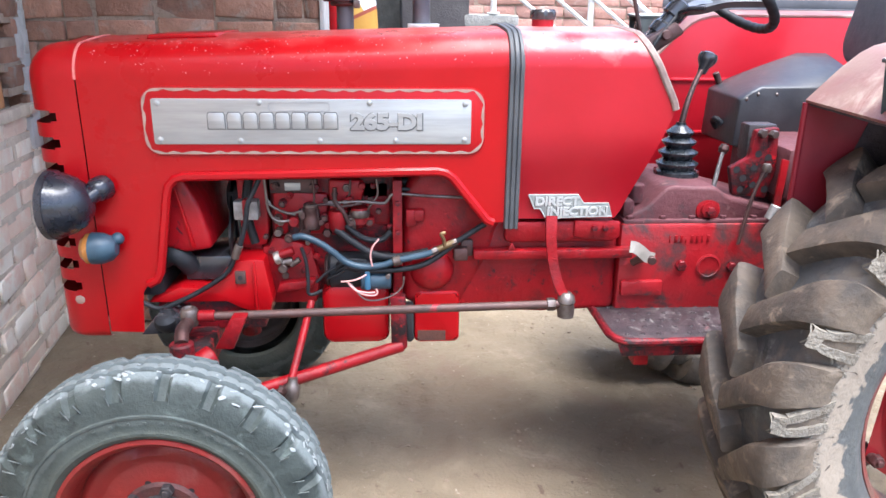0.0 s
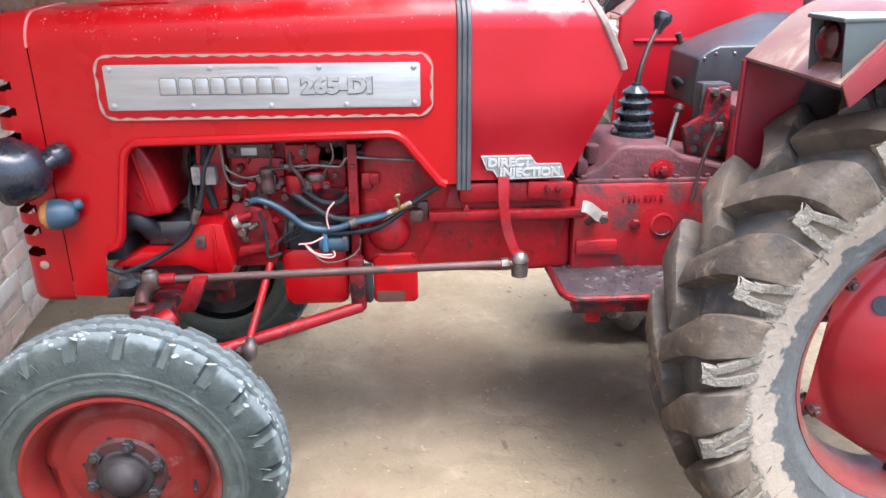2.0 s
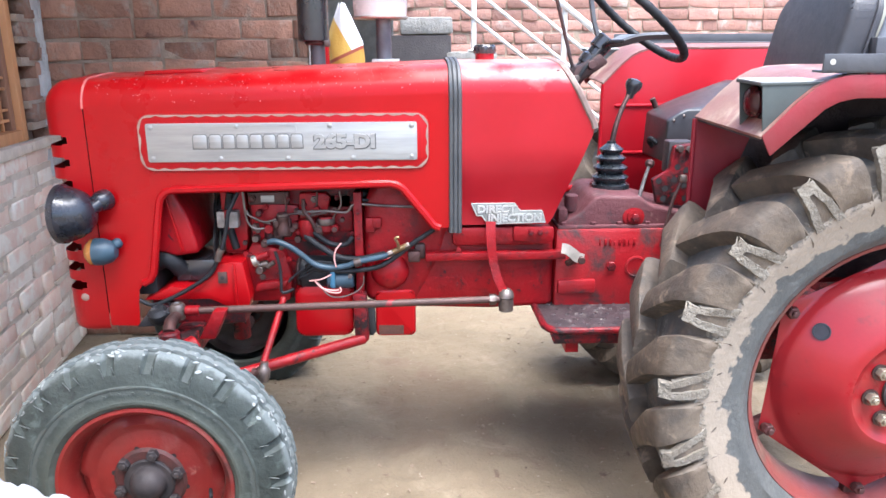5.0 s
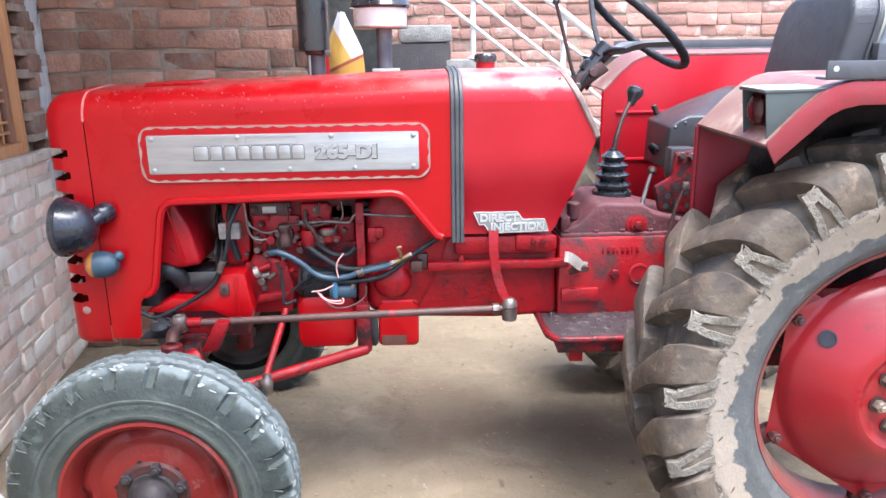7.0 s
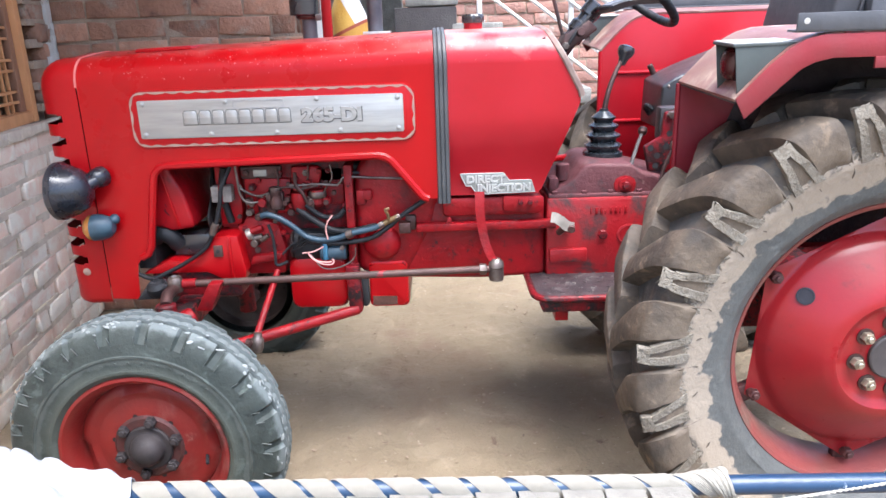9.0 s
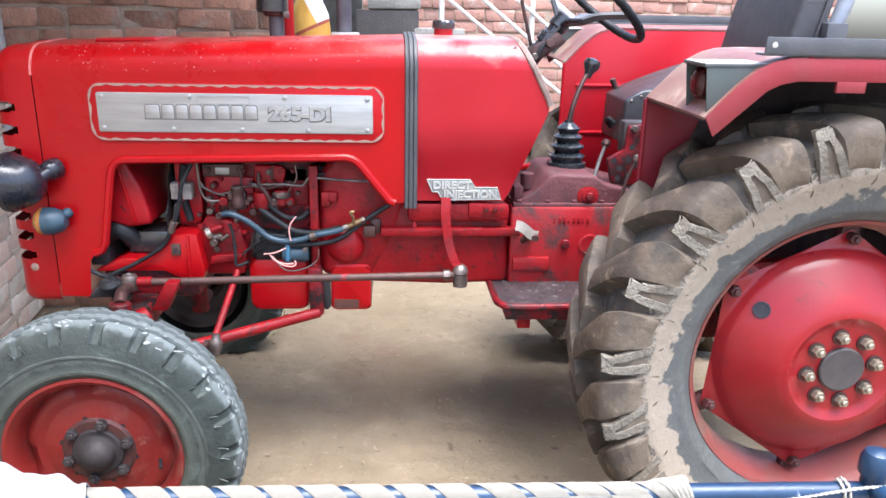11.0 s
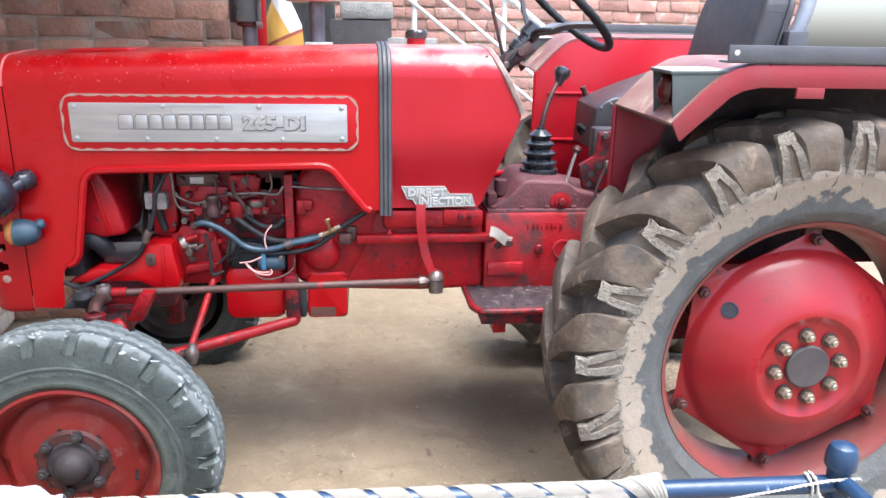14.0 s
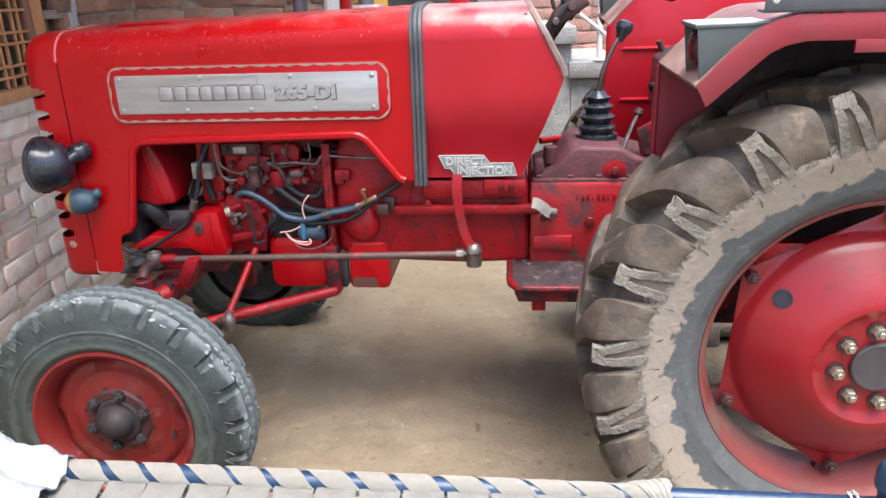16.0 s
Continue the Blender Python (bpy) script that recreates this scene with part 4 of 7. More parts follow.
# ---- wheels ----
def tyre_material(name, rubber, worn, mud, bands, edge, vary=0.0):
    """Rubber with mud caked in rings round the axle. bands: (inner, outer, soft)."""
    m = surface(name, rubber, worn, (0.6, 0.85), 11, bump=0.35, fine=60, vary=vary, spots=[(tuple(1.8 * c for c in worn), 17, 0.55, 0.68, 0.9), (tuple(0.5 * c for c in rubber), 9, 0.60, 0.72, 0.7)])
    nt = m.node_tree
    N, L = nt.nodes, nt.links
    bsdf = N["Principled BSDF"]
    base = bsdf.inputs["Base Color"].links[0].from_socket
    tc = N.new("ShaderNodeTexCoord")
    flat = N.new("ShaderNodeVectorMath")
    flat.operation = "MULTIPLY"
    flat.inputs[1].default_value = (1, 0, 1)
    L.new(tc.outputs["Object"], flat.inputs[0])
    ln = N.new("ShaderNodeVectorMath")
    ln.operation = "LENGTH"
    L.new(flat.outputs[0], ln.inputs[0])
    nz = N.new("ShaderNodeTexNoise")
    nz.inputs["Scale"].default_value, nz.inputs["Detail"].default_value = 22, 9
    L.new(tc.outputs["Object"], nz.inputs["Vector"])
    wob = N.new("ShaderNodeMath")
    wob.operation = "MULTIPLY_ADD"
    L.new(nz.outputs["Fac"], wob.inputs[0])
    wob.inputs[1].default_value, wob.inputs[2].default_value = edge, -edge / 2
    rad = N.new("ShaderNodeMath")
    L.new(ln.outputs["Value"], rad.inputs[0])
    L.new(wob.outputs[0], rad.inputs[1])
    for a, b, soft, colour, strength in bands:
        lo, hi = N.new("ShaderNodeMapRange"), N.new("ShaderNodeMapRange")
        for r, f, t in ((lo, a - soft, a + soft), (hi, b + soft, b - soft)):
            r.inputs["From Min"].default_value, r.inputs["From Max"].default_value = f, t
            r.interpolation_type = "SMOOTHSTEP"
            L.new(rad.outputs[0], r.inputs["Value"])
        mul = N.new("ShaderNodeMath")
        mul.operation = "MULTIPLY"
        L.new(lo.outputs[0], mul.inputs[0])
        L.new(hi.outputs[0], mul.inputs[1])
        mul2 = N.new("ShaderNodeMath")
        mul2.operation = "MULTIPLY"
        L.new(mul.outputs[0], mul2.inputs[0])
        mul2.inputs[1].default_value = strength
        x = N.new("ShaderNodeMix")
        x.data_type = "RGBA"
        L.new(mul2.outputs[0], x.inputs["Factor"])
        L.new(base, x.inputs["A"])
        x.inputs["B"].default_value = (*colour, 1)
        base = x.outputs["Result"]
    L.new(base, bsdf.inputs["Base Color"])
    return m


MUD = (0.28, 0.235, 0.182)
REAR_RUBBER = tyre_material("muddy_rear_tyre", (0.040, 0.042, 0.044), (0.085, 0.085, 0.082), MUD,
                            [(0.466, 0.545, 0.005, MUD, 0.96), (0.545, 0.60, 0.02, (0.15, 0.12, 0.09), 0.7), (0.30, 0.466, 0.01, (0.095, 0.101, 0.095), 0.5)], 0.13)
LUG_RUBBER = tyre_material("brown_muddy_lugs", (0.046, 0.038, 0.031), (0.105, 0.080, 0.057), MUD,
                           [(0.50, 0.60, 0.035, (0.150, 0.118, 0.085), 0.6)], 0.16, 0.12)
FRONT_RUBBER = tyre_material("dusty_front_tyre", (0.022, 0.030, 0.027), (0.042, 0.053, 0.048), MUD,
                             [(0.372, 0.42, 0.008, (0.145, 0.168, 0.168), 0.8), (0.20, 0.262, 0.02, (0.085, 0.096, 0.078), 0.6), (0.280, 0.300, 0.004, (0.10, 0.115, 0.105), 0.45)], 0.035)
RUSTY = surface("rusty_red_rim", (0.19, 0.035, 0.030), (0.14, 0.045, 0.036), (0.45, 0.65), 7, bump=0.2, spots=[((0.13, 0.075, 0.055), 6, 0.5, 0.66, 0.8)])
HUB_DARK = surface("dark_greased_hub", (0.022, 0.020, 0.022), (0.042, 0.035, 0.036), (0.5, 0.75), 16, bump=0.2, spec=0.35)
RUSTY_DARK = surface("dark_rusty_bolt", (0.085, 0.022, 0.020), (0.045, 0.022, 0.020), (0.5, 0.7), 20, 0.1, bump=0.3)
HUB_GREY = surface("grey_hub_steel", (0.062, 0.052, 0.050), (0.042, 0.036, 0.036), (0.55, 0.7), 16, 0.0, bump=0.1)
NUT_METAL = surface("plated_nut", (0.36, 0.325, 0.25), (0.24, 0.205, 0.16), (0.3, 0.45), 40, 0.7, bump=0.1)
LUG_EDGE = surface("dried_mud", (0.215, 0.195, 0.158), (0.140, 0.120, 0.093), (0.85, 0.95), 20, bump=0.8)


FLAKE = surface("pale_chafed_rubber", (0.20, 0.225, 0.225), (0.28, 0.30, 0.295), (0.75, 0.9), 60, bump=0.4)
TAB_GREY = surface("chafed_rubber", (0.055, 0.066, 0.062), (0.12, 0.135, 0.13), (0.7, 0.85), 30, bump=0.3)


def front_wheel(y, out, label, x=-0.015):
    """out: -1 if its outer side faces the camera."""
    c = Vector((x, y, 0.316))
    axle = (0, out, 0)
    wheel = part("front_wheel", lathe([(0.015, -0.10), (0.045, -0.10), (0.05, -0.02), (0.05, 0.0), (0.015, 0.0)], c, axle, 24), GREASY, tractor, label, at=c)
    def grow(r):
        return 0.230 + (r - 0.243) * 1.264
    prof = [(0.236, -0.060), (0.243, -0.074), (0.26, -0.084), (0.29, -0.088), (0.325, -0.082), (0.345, -0.074), (0.358, -0.060), (0.364, -0.044), (0.352, -0.041), (0.352, -0.030),
            (0.366, -0.027), (0.368, -0.010), (0.355, -0.007), (0.355, 0.007), (0.368, 0.010), (0.366, 0.027), (0.352, 0.030), (0.352, 0.041),
            (0.364, 0.044), (0.358, 0.060), (0.345, 0.074), (0.325, 0.082), (0.300, 0.087), (0.298, 0.0895), (0.294, 0.0895), (0.292, 0.087), (0.268, 0.0865), (0.264, 0.0890), (0.258, 0.0885), (0.254, 0.083), (0.243, 0.074), (0.236, 0.060)]
    prof = [(grow(r), h) for r, h in prof]
    segs = 22 * 12
    def notched(k, j, r, h):
        if k % 12 in (0, 1, 2) and 0.345 < r < 0.3836 and abs(h) > 0.043:
            return r - 0.009, h - (0.008 if h > 0 else -0.008)
        if 0.3836 < r:
            r -= 0.004 * (1 if k % 4 in (0,) else 0) + 0.003 * max(0.0, noise.noise((k * 0.21, h * 40, 8)))
        if 0.365 < r and abs(h) < 0.05:
            return r + 0.0015 * noise.noise((k * 0.6, h * 90, 3)), h
        return r, h
    bm = lathe(prof, c, axle, segs, shape=notched)
    for q in bm.verts:
        q.co.z = max(q.co.z, -0.006)
    part("tyre", bm, FRONT_RUBBER, wheel, "ribbed dusty tyre with worn shoulder blocks", at=c, sharp=28)
    rim = [(0.228, 0.062), (0.236, 0.072), (0.235, 0.081), (0.226, 0.083), (0.217, 0.076), (0.207, 0.060), (0.197, 0.030), (0.192, -0.01), (0.192, -0.06)]
    # the far wheel's rim and disc get a grey that stands in for shade
    part("rim", lathe(rim, c, axle, 64), RIM_RED if out < 0 else HUB_GREY, wheel, "weathered red steel rim" if out < 0 else "back of the rim, coloured dark grey for its shade", at=c)
    disc = [(0.195, 0.022), (0.185, 0.030), (0.165, 0.034), (0.150, 0.029), (0.142, 0.030), (0.12, 0.037), (0.098, 0.039)]
    part("disc", lathe(disc, c, axle, 64, shape=lambda k, j, r, h: (r, h - (0.0 if (k % 16) > 3 or j > 1 else 0.014))), RIM_RED if out < 0 else HUB_GREY, wheel, "", at=c)
    hub = lathe([(0.054, 0.044), (0.053, 0.054), (0.049, 0.056), (0.046, 0.066), (0.044, 0.074), (0.036, 0.086), (0.022, 0.096), (0.0, 0.099)], c, axle, 36)
    part("disc_centre", lathe([(0.098, 0.039), (0.090, 0.046), (0.0, 0.046)], c, axle, 48), RUSTY_DARK, wheel, "grease-black centre of the disc", at=c)
    part("hub_cap", hub, HUB_DARK, wheel, "greasy dark hub cap", at=c)
    part("hub_flange", lathe([(0.050, 0.046), (0.068, 0.046), (0.068, 0.051), (0.064, 0.054), (0.050, 0.054)], c, axle, 36), HUB_DARK, wheel, "", at=c)
    for k in range(6):
        a = radians(60 * k + 18)
        at = c + Vector((0.083 * math.cos(a), out * 0.044, 0.083 * math.sin(a)))
        part("wheel_nut", nut(at, axle, 0.0165, 0.018, stud=0.006), HUB_DARK, wheel)
    for k in range(6):
        a = radians(60 * k + 46)
        at = c + Vector((0.098 * math.cos(a), out * 0.039, 0.098 * math.sin(a)))
        part("spare_hole", lathe([(0.0075, 0.0004), (0, 0.0006)], at, axle, 12), VOID, wheel)
    part("valve", rod(c + Vector((0.155, out * 0.03, -0.04)), c + Vector((0.165, out * 0.065, -0.045)), 0.005, segs=8), RUBBER, wheel)
    # small moulded tabs round the shoulder
    for k in range(22 if out < 0 else 0):
        a = -math.pi / 2 - 6.28318 * (k + 1 / 12) / 22
        m = Matrix.Translation(c) @ pose(0, 0, 0, 0, math.degrees(a), 0) @ pose(0, out * 0.0845, 0.343, -out * 14, 0, 0)
        bm = bmesh.new()
        for lo, hi in (((-0.0165, -0.002, -0.016), (-0.0148, 0.0012, 0.014)), ((0.0148, -0.002, -0.016), (0.0165, 0.0012, 0.014)), ((-0.0165, -0.002, -0.0182), (0.0165, 0.0012, -0.016))):
            box(lo, hi, 0, bm)
        bmesh.ops.transform(bm, matrix=m, verts=bm.verts)
        part("shoulder_tab", bm, TAB_GREY, wheel)
    # pale chafed flakes along the tread's edge
    if out < 0:
        rnd = random.Random(12)
        bm = bmesh.new()
        for k in range(150):
            a = rnd.uniform(0, 6.283)
            r, h = rnd.choice(((0.3815, 0.052), (0.376, 0.060), (0.3835, 0.046), (0.386, 0.018), (0.386, 0.035), (0.367, 0.069)))
            long = rnd.uniform(0.003, 0.012) * (1.6 if k % 9 == 0 else 1)
            m = Matrix.Translation(c) @ pose(0, 0, 0, 0, math.degrees(a), 0) @ Matrix.Translation((0, out * (h + rnd.uniform(-0.004, 0.004)), r)) @ Matrix.Rotation(out * -0.8 if h > 0.04 else 0, 4, "X") @ Matrix.Rotation(rnd.uniform(-0.6, 0.6), 4, "Z")
            bmesh.ops.create_icosphere(bm, subdivisions=1, radius=1, matrix=m @ Matrix.Diagonal((long, rnd.uniform(0.002, 0.005), 0.0013, 1)))
        for q in bm.verts:
            q.co += Vector((noise.noise(q.co * 300), noise.noise(q.co * 280 + Vector((3, 1, 4))), noise.noise(q.co * 310 + Vector((7, 2, 9))))) * 0.0016
        part("chafed_flake", bm, FLAKE, wheel, "pale chafed rubber flakes", at=c)["kind"] = "stuff"
    # moulded size marks on the sidewall, as plain bars
    if out < 0:
        bm = bmesh.new()
        for k in range(11):
            a = radians(118 - 7.5 * k)
            w = 0.012 if k % 3 else 0.008
            m = Matrix.Translation(c + Vector((0.268 * math.cos(a), out * 0.0870, 0.268 * math.sin(a)))) @ pose(0, 0, 0, 0, 90 - math.degrees(a), 0)
            box((-w, -0.002, -0.016), (w, 0.002, -0.011), 0, bm)
            bm.verts.ensure_lookup_table()
            box((-w, -0.002, 0.011), (-w * 0.4, 0.002, 0.016), 0, bm)
            bm.verts.ensure_lookup_table()
            bmesh.ops.transform(bm, matrix=m, verts=bm.verts[-16:])
        part("moulded_mark", bm, FRONT_RUBBER, wheel, "raised moulded marks", at=c)["kind"] = "stuff"
    return wheel


front_wheel(0.100, -1, "front wheel with dusty ribbed tyre and red rim")
front_wheel(1.42, 1, "far front wheel in the tractor's shade", -0.08)

REAR_Y, TYRE_Y = -0.055, 0.024       # the disc's plane, and the tyre's middle


HOLE = surface("shaded_hole", (0.012, 0.012, 0.018), (0.024, 0.024, 0.034), (0.7, 0.8), 30, bump=0.1)


def lug_mesh(s, turn):
    """One rubber lug, from the sidewall over the shoulder to the tread's middle, at angle 0 about the axle."""
    bm = bmesh.new()
    path = [(0.160, 0.528, 0.0, 0.020, 0.010), (0.174, 0.541, 0.0, 0.033, 0.02), (0.184, 0.566, 0.002, 0.041, 0.03), (0.187, 0.602, 0.006, 0.047, 0.035), (0.182, 0.632, 0.014, 0.052, 0.037), (0.166, 0.650, 0.030, 0.054, 0.037), (0.12, 0.660, 0.065, 0.050, 0.037),
            (0.06, 0.665, 0.135, 0.040, 0.037), (-0.012, 0.668, 0.225, 0.034, 0.038)]
    rings = []
    first = curve([(h, r, da) for h, r, da, half, tall in path], 3)
    second = curve([(half, tall, 0) for h, r, da, half, tall in path], 3)
    for (h, r, da), (half, tall, _) in zip(first, second):
        ring = []
        for f, drop in ((-1.14, 1), (-1.02, 0.010), (-0.95, 0.003), (-0.70, 0.0), (-0.3, 0.0), (0.3, 0.0), (0.70, 0.0), (0.95, 0.003), (1.02, 0.010), (1.14, 1)):
            rr = r - tall - 0.03 if drop == 1 else r - drop + 0.003 * noise.noise((f * 3, h * 30, s * 5.0))
            hh = h * (0.90 if abs(f) > 1.1 else 0.97 if abs(f) > 1.0 else 1) + 0.003 * noise.noise((f * 4, r * 40, s * 9.0))
            a = turn * da + half * f / r
            ring.append(bm.verts.new((-rr * math.cos(a), -s * hh, -rr * math.sin(a))))
        rings.append(ring)
    for A, B in zip(rings, rings[1:]):
        for j in range(9):
            bm.faces.new((A[j], A[j + 1], B[j + 1], B[j]))
    bm.faces.new(rings[0])
    bm.faces.new(rings[-1][::-1])
    bmesh.ops.recalc_face_normals(bm, faces=bm.faces)
    bm.normal_update()
    for f in bm.faces:
        f.smooth = True
    for e in bm.edges:
        e.smooth = len(e.link_faces) < 2 or e.calc_face_angle(0) < 0.6
    me = bpy.data.meshes.new("lug")
    bm.to_mesh(me)
    bm.free()
    me.materials.append(LUG_RUBBER)
    return me


def rear_wheel(y, tyre_y, out, label):
    c = Vector((1.935, y, 0.61))
    t0 = Vector((1.935, tyre_y, 0.61))
    axle = (0, out, 0)
    wheel = part("rear_wheel", rod(c - Vector((0, out * 0.28, 0)), c + Vector((0, out * 0.03, 0)), 0.07, segs=28), CAST_DARK, tractor, label, at=c)
    half = [(0.378, 0.070), (0.386, 0.094), (0.402, 0.118), (0.418, 0.131), (0.426, 0.1365), (0.434, 0.137), (0.462, 0.148), (0.495, 0.158), (0.512, 0.1665), (0.528, 0.1715), (0.536, 0.171), (0.56, 0.166), (0.59, 0.148), (0.612, 0.10), (0.616, 0.04), (0.617, 0.0)]
    prof = half + [(r, -h) for r, h in half[-2::-1]]
    def worn(k, j, r, h):
        return r + 0.0016 * noise.noise((k * 0.35, j * 0.7, 1)), h + 0.0016 * noise.noise((k * 0.4, j * 0.9, 5)) * (1 if h > 0 else -1)
    bm = lathe(prof, t0, axle, 160, shape=worn)
    for q in bm.verts:
        q.co.z = max(q.co.z, -0.008)
    part("tyre", bm, REAR_RUBBER, wheel, "big muddy lugged tyre", at=t0, sharp=40)
    u, v, w = basis(axle)

    def at(a, h, r, o=c):
        return o + u * (r * math.cos(a)) + v * (r * math.sin(a)) + w * h
    # twenty-one lugs a side; the flattened foot of the tyre sinks a little into the dirt
    for s in (1, -1):
        me = lug_mesh(s * -out, 1 if out < 0 else -1)
        for k in range(21):
            lug = new("lug", me)
            lug.parent = wheel
            lug.matrix_local = Matrix.Translation(t0 - c) @ Matrix.Rotation(radians(-out * (30.4 + 360 / 21 * k + (8.57 if s < 0 else 0))), 4, "Y")
    if out < 0:
        # pale mud-filmed ribs standing as open wedges in the mouths of the grooves
        rnd = random.Random(6)

        def skin(r):
            return 0.1735 + 0.016 * min(1, (r - 0.522) / 0.07) - 0.007 * max(0, (r - 0.60) / 0.045) ** 2

        def pad(bm, rows, a0, seed):
            """Rows of (radius, angles) laid on the tyre's side, the outer columns turned down into the groove."""
            grid = []
            for r, angles in rows:
                line = []
                for q, a in enumerate(angles):
                    drop = (0.014 if q in (0, len(angles) - 1) else 0.0) - 0.0015 * noise.noise((a * 60, r * 60, seed))
                    wob = 0.004 * noise.noise((r * 60, q * 3.1, seed)) + 0.0016 * noise.noise((r * 190, q * 5.3, seed))
                    line.append(bm.verts.new(at(-(a0 + a + wob), skin(r) - drop, r + 0.0025 * noise.noise((a * 90, r * 40, seed)), t0)))
                grid.append(line)
            for A, B in zip(grid, grid[1:]):
                for q in range(len(A) - 1):
                    bm.faces.new((A[q], A[q + 1], B[q + 1], B[q]))
            return grid
        for k in range(21):
            a0 = radians(19.3 + 360 / 21 * k)
            tip, j1 = 0.648 + rnd.uniform(-0.010, 0.004), rnd.uniform(-0.008, 0.008)
            wide = rnd.uniform(0.040, 0.048)
            bm = bmesh.new()
            inner = tip - 0.024
            for o0, o1, i0, i1 in ((0.004, 0.010 + j1, wide, 0.036 + j1), (0.146, 0.080 + j1, 0.146 - wide, 0.054 + j1)):
                rows = []
                for j in range(11):
                    t = j / 10
                    o, i_ = o0 + (o1 - o0) * t, i0 + (i1 - i0) * t
                    e = 0.003 if i_ > o else -0.003
                    rows.append((0.524 + (inner - 0.524) * t, (o - e, o, (o + i_) / 2, i_, i_ + e)))
                pad(bm, rows, a0, k * 7.3 + o0)
            a, b = 0.012 + j1, 0.078 + j1
            pad(bm, [(inner - 0.001 + 0.0265 * j / 4, (a - 0.003, a + 0.002 * j / 4, a + 0.022, b - 0.022, b - 0.002 * j / 4, b + 0.003)) for j in range(5)], a0, k * 7.3)
            pad(bm, [(tip, (a, a + 0.022, b - 0.022, b)), (tip + 0.004, (a, a + 0.022, b - 0.022, b))], a0, k * 7.3)
            bmesh.ops.recalc_face_normals(bm, faces=bm.faces)
            fill = bmesh.new()
            grid = []
            for j in range(9):
                t = j / 8
                r = 0.518 + (inner + 0.004 - 0.518) * t
                lo, hi = wide - 0.006 + (0.034 + j1 - wide) * t, 0.152 - wide + (0.058 + j1 - 0.152 + wide) * t
                grid.append([fill.verts.new(at(-(a0 + lo + (hi - lo) * q / 4), skin(r) - 0.0055 + 0.002 * noise.noise((r * 90, q * 1.7, k * 3.0)), r, t0)) for q in range(5)])
            for A, B in zip(grid, grid[1:]):
                for q in range(4):
                    fill.faces.new((A[q], A[q + 1], B[q + 1], B[q]))
            bmesh.ops.recalc_face_normals(fill, faces=fill.faces)
            part("groove_fill", fill, LUG_RUBBER, wheel, "", at=t0)
            part("groove_rib", bm, LUG_EDGE, wheel, "", at=t0)
        bm = bmesh.new()
        for k in range(900):
            a, r = rnd.uniform(0, 6.28), 0.533 + abs(rnd.gauss(0, 0.018)) - 0.006
            s = rnd.uniform(0.0012, 0.0042)
            m = Matrix.Translation(at(a, 0.171 - max(0, r - 0.55) * 0.3, r, t0)) @ Matrix.Rotation(rnd.uniform(0, 3), 4, "Y") @ Matrix.Diagonal((s * rnd.uniform(1, 2.6), s * 0.7, s, 1))
            bmesh.ops.create_icosphere(bm, subdivisions=1, radius=1, matrix=m)
        part("mud_crumb", bm, LUG_EDGE, wheel, "dried pale mud crumbs", at=t0)["kind"] = "stuff"
    rim = [(0.376, 0.062), (0.389, 0.080), (0.3945, 0.095), (0.389, 0.103), (0.379, 0.098), (0.371, 0.082), (0.365, 0.066), (0.361, 0.04), (0.356, 0.025), (0.355, -0.045), (0.366, -0.066), (0.378, -0.074)]
    part("rim", lathe(rim, t0, axle, 96), RUSTY, wheel, "red steel rim, rusty edge", at=t0)
    # the round dish on its six-cornered flange, bolted to lugs, daylight between
    disc = [(0.362, -0.052), (0.345, -0.050), (0.325, -0.048), (0.306, -0.047), (0.298, -0.045), (0.292, -0.040), (0.286, -0.030), (0.276, -0.020), (0.262, -0.010), (0.245, 0.002), (0.222, 0.018), (0.198, 0.034), (0.176, 0.048), (0.158, 0.056), (0.144, 0.057), (0.131, 0.049), (0.122, 0.044), (0.112, 0.043), (0.02, 0.043)]
    def edge(k, j, r, h):
        a = (k / 96 * 6) % 1.0
        side = 0.348 * math.cos(radians(30)) / math.cos(radians(60 * (a - 0.5)))
        return (0.298 + (r - 0.298) * (side - 0.298) / 0.064 if r > 0.298 else r), h
    part("disc", lathe(disc, c, axle, 96, shape=edge, start=radians(25.5), end=radians(385.5)), REAR_RED, wheel, "glossy red dished wheel disc", at=c)
    for k in range(6):
        a = 6.28318 * k / 6 + radians(25.5)
        p, q = at(a, 0.035, 0.348), at(a, 0.035, 0.300)
        bm = bmesh.new()
        rod(at(a, -0.075, 0.330), at(a, -0.026, 0.330), 0.013, bm, 12)
        nut(at(a, -0.040, 0.328), axle, 0.016, 0.017, bm, 0.008)
        m = box((-0.024, -0.016, -0.020), (0.024, 0.010, 0.020), 0.004)
        d = (at(a, 0, 1) - c).normalized()
        sidew = Vector(axle).cross(d)
        mm = Matrix((Vector((*(sidew),)), Vector(axle), d)).transposed().to_4x4()
        bmesh.ops.transform(m, matrix=Matrix.Translation(at(a, -0.064, 0.338)) @ mm, verts=m.verts)
        merge(bm, m)
        part("rim_lug", bm, RUSTY_DARK, wheel, "rusty bolted lug", at=at(a, 0.03, 0.33))
    part("hub_face", lathe([(0.060, 0.040), (0.060, 0.052), (0.056, 0.055), (0.0, 0.054)], c, axle, 36), HUB_GREY, wheel, "dull steel hub face", at=c)
    for k in range(8):
        a = 6.28318 * (k + 0.2) / 8
        p = at(a, 0.043, 0.090)
        bm = lathe([(0, 0), (0.0215, 0), (0.0215, 0.004), (0, 0.004)], p, axle, 20)
        part("washer", bm, GREASY, wheel, "", at=p)
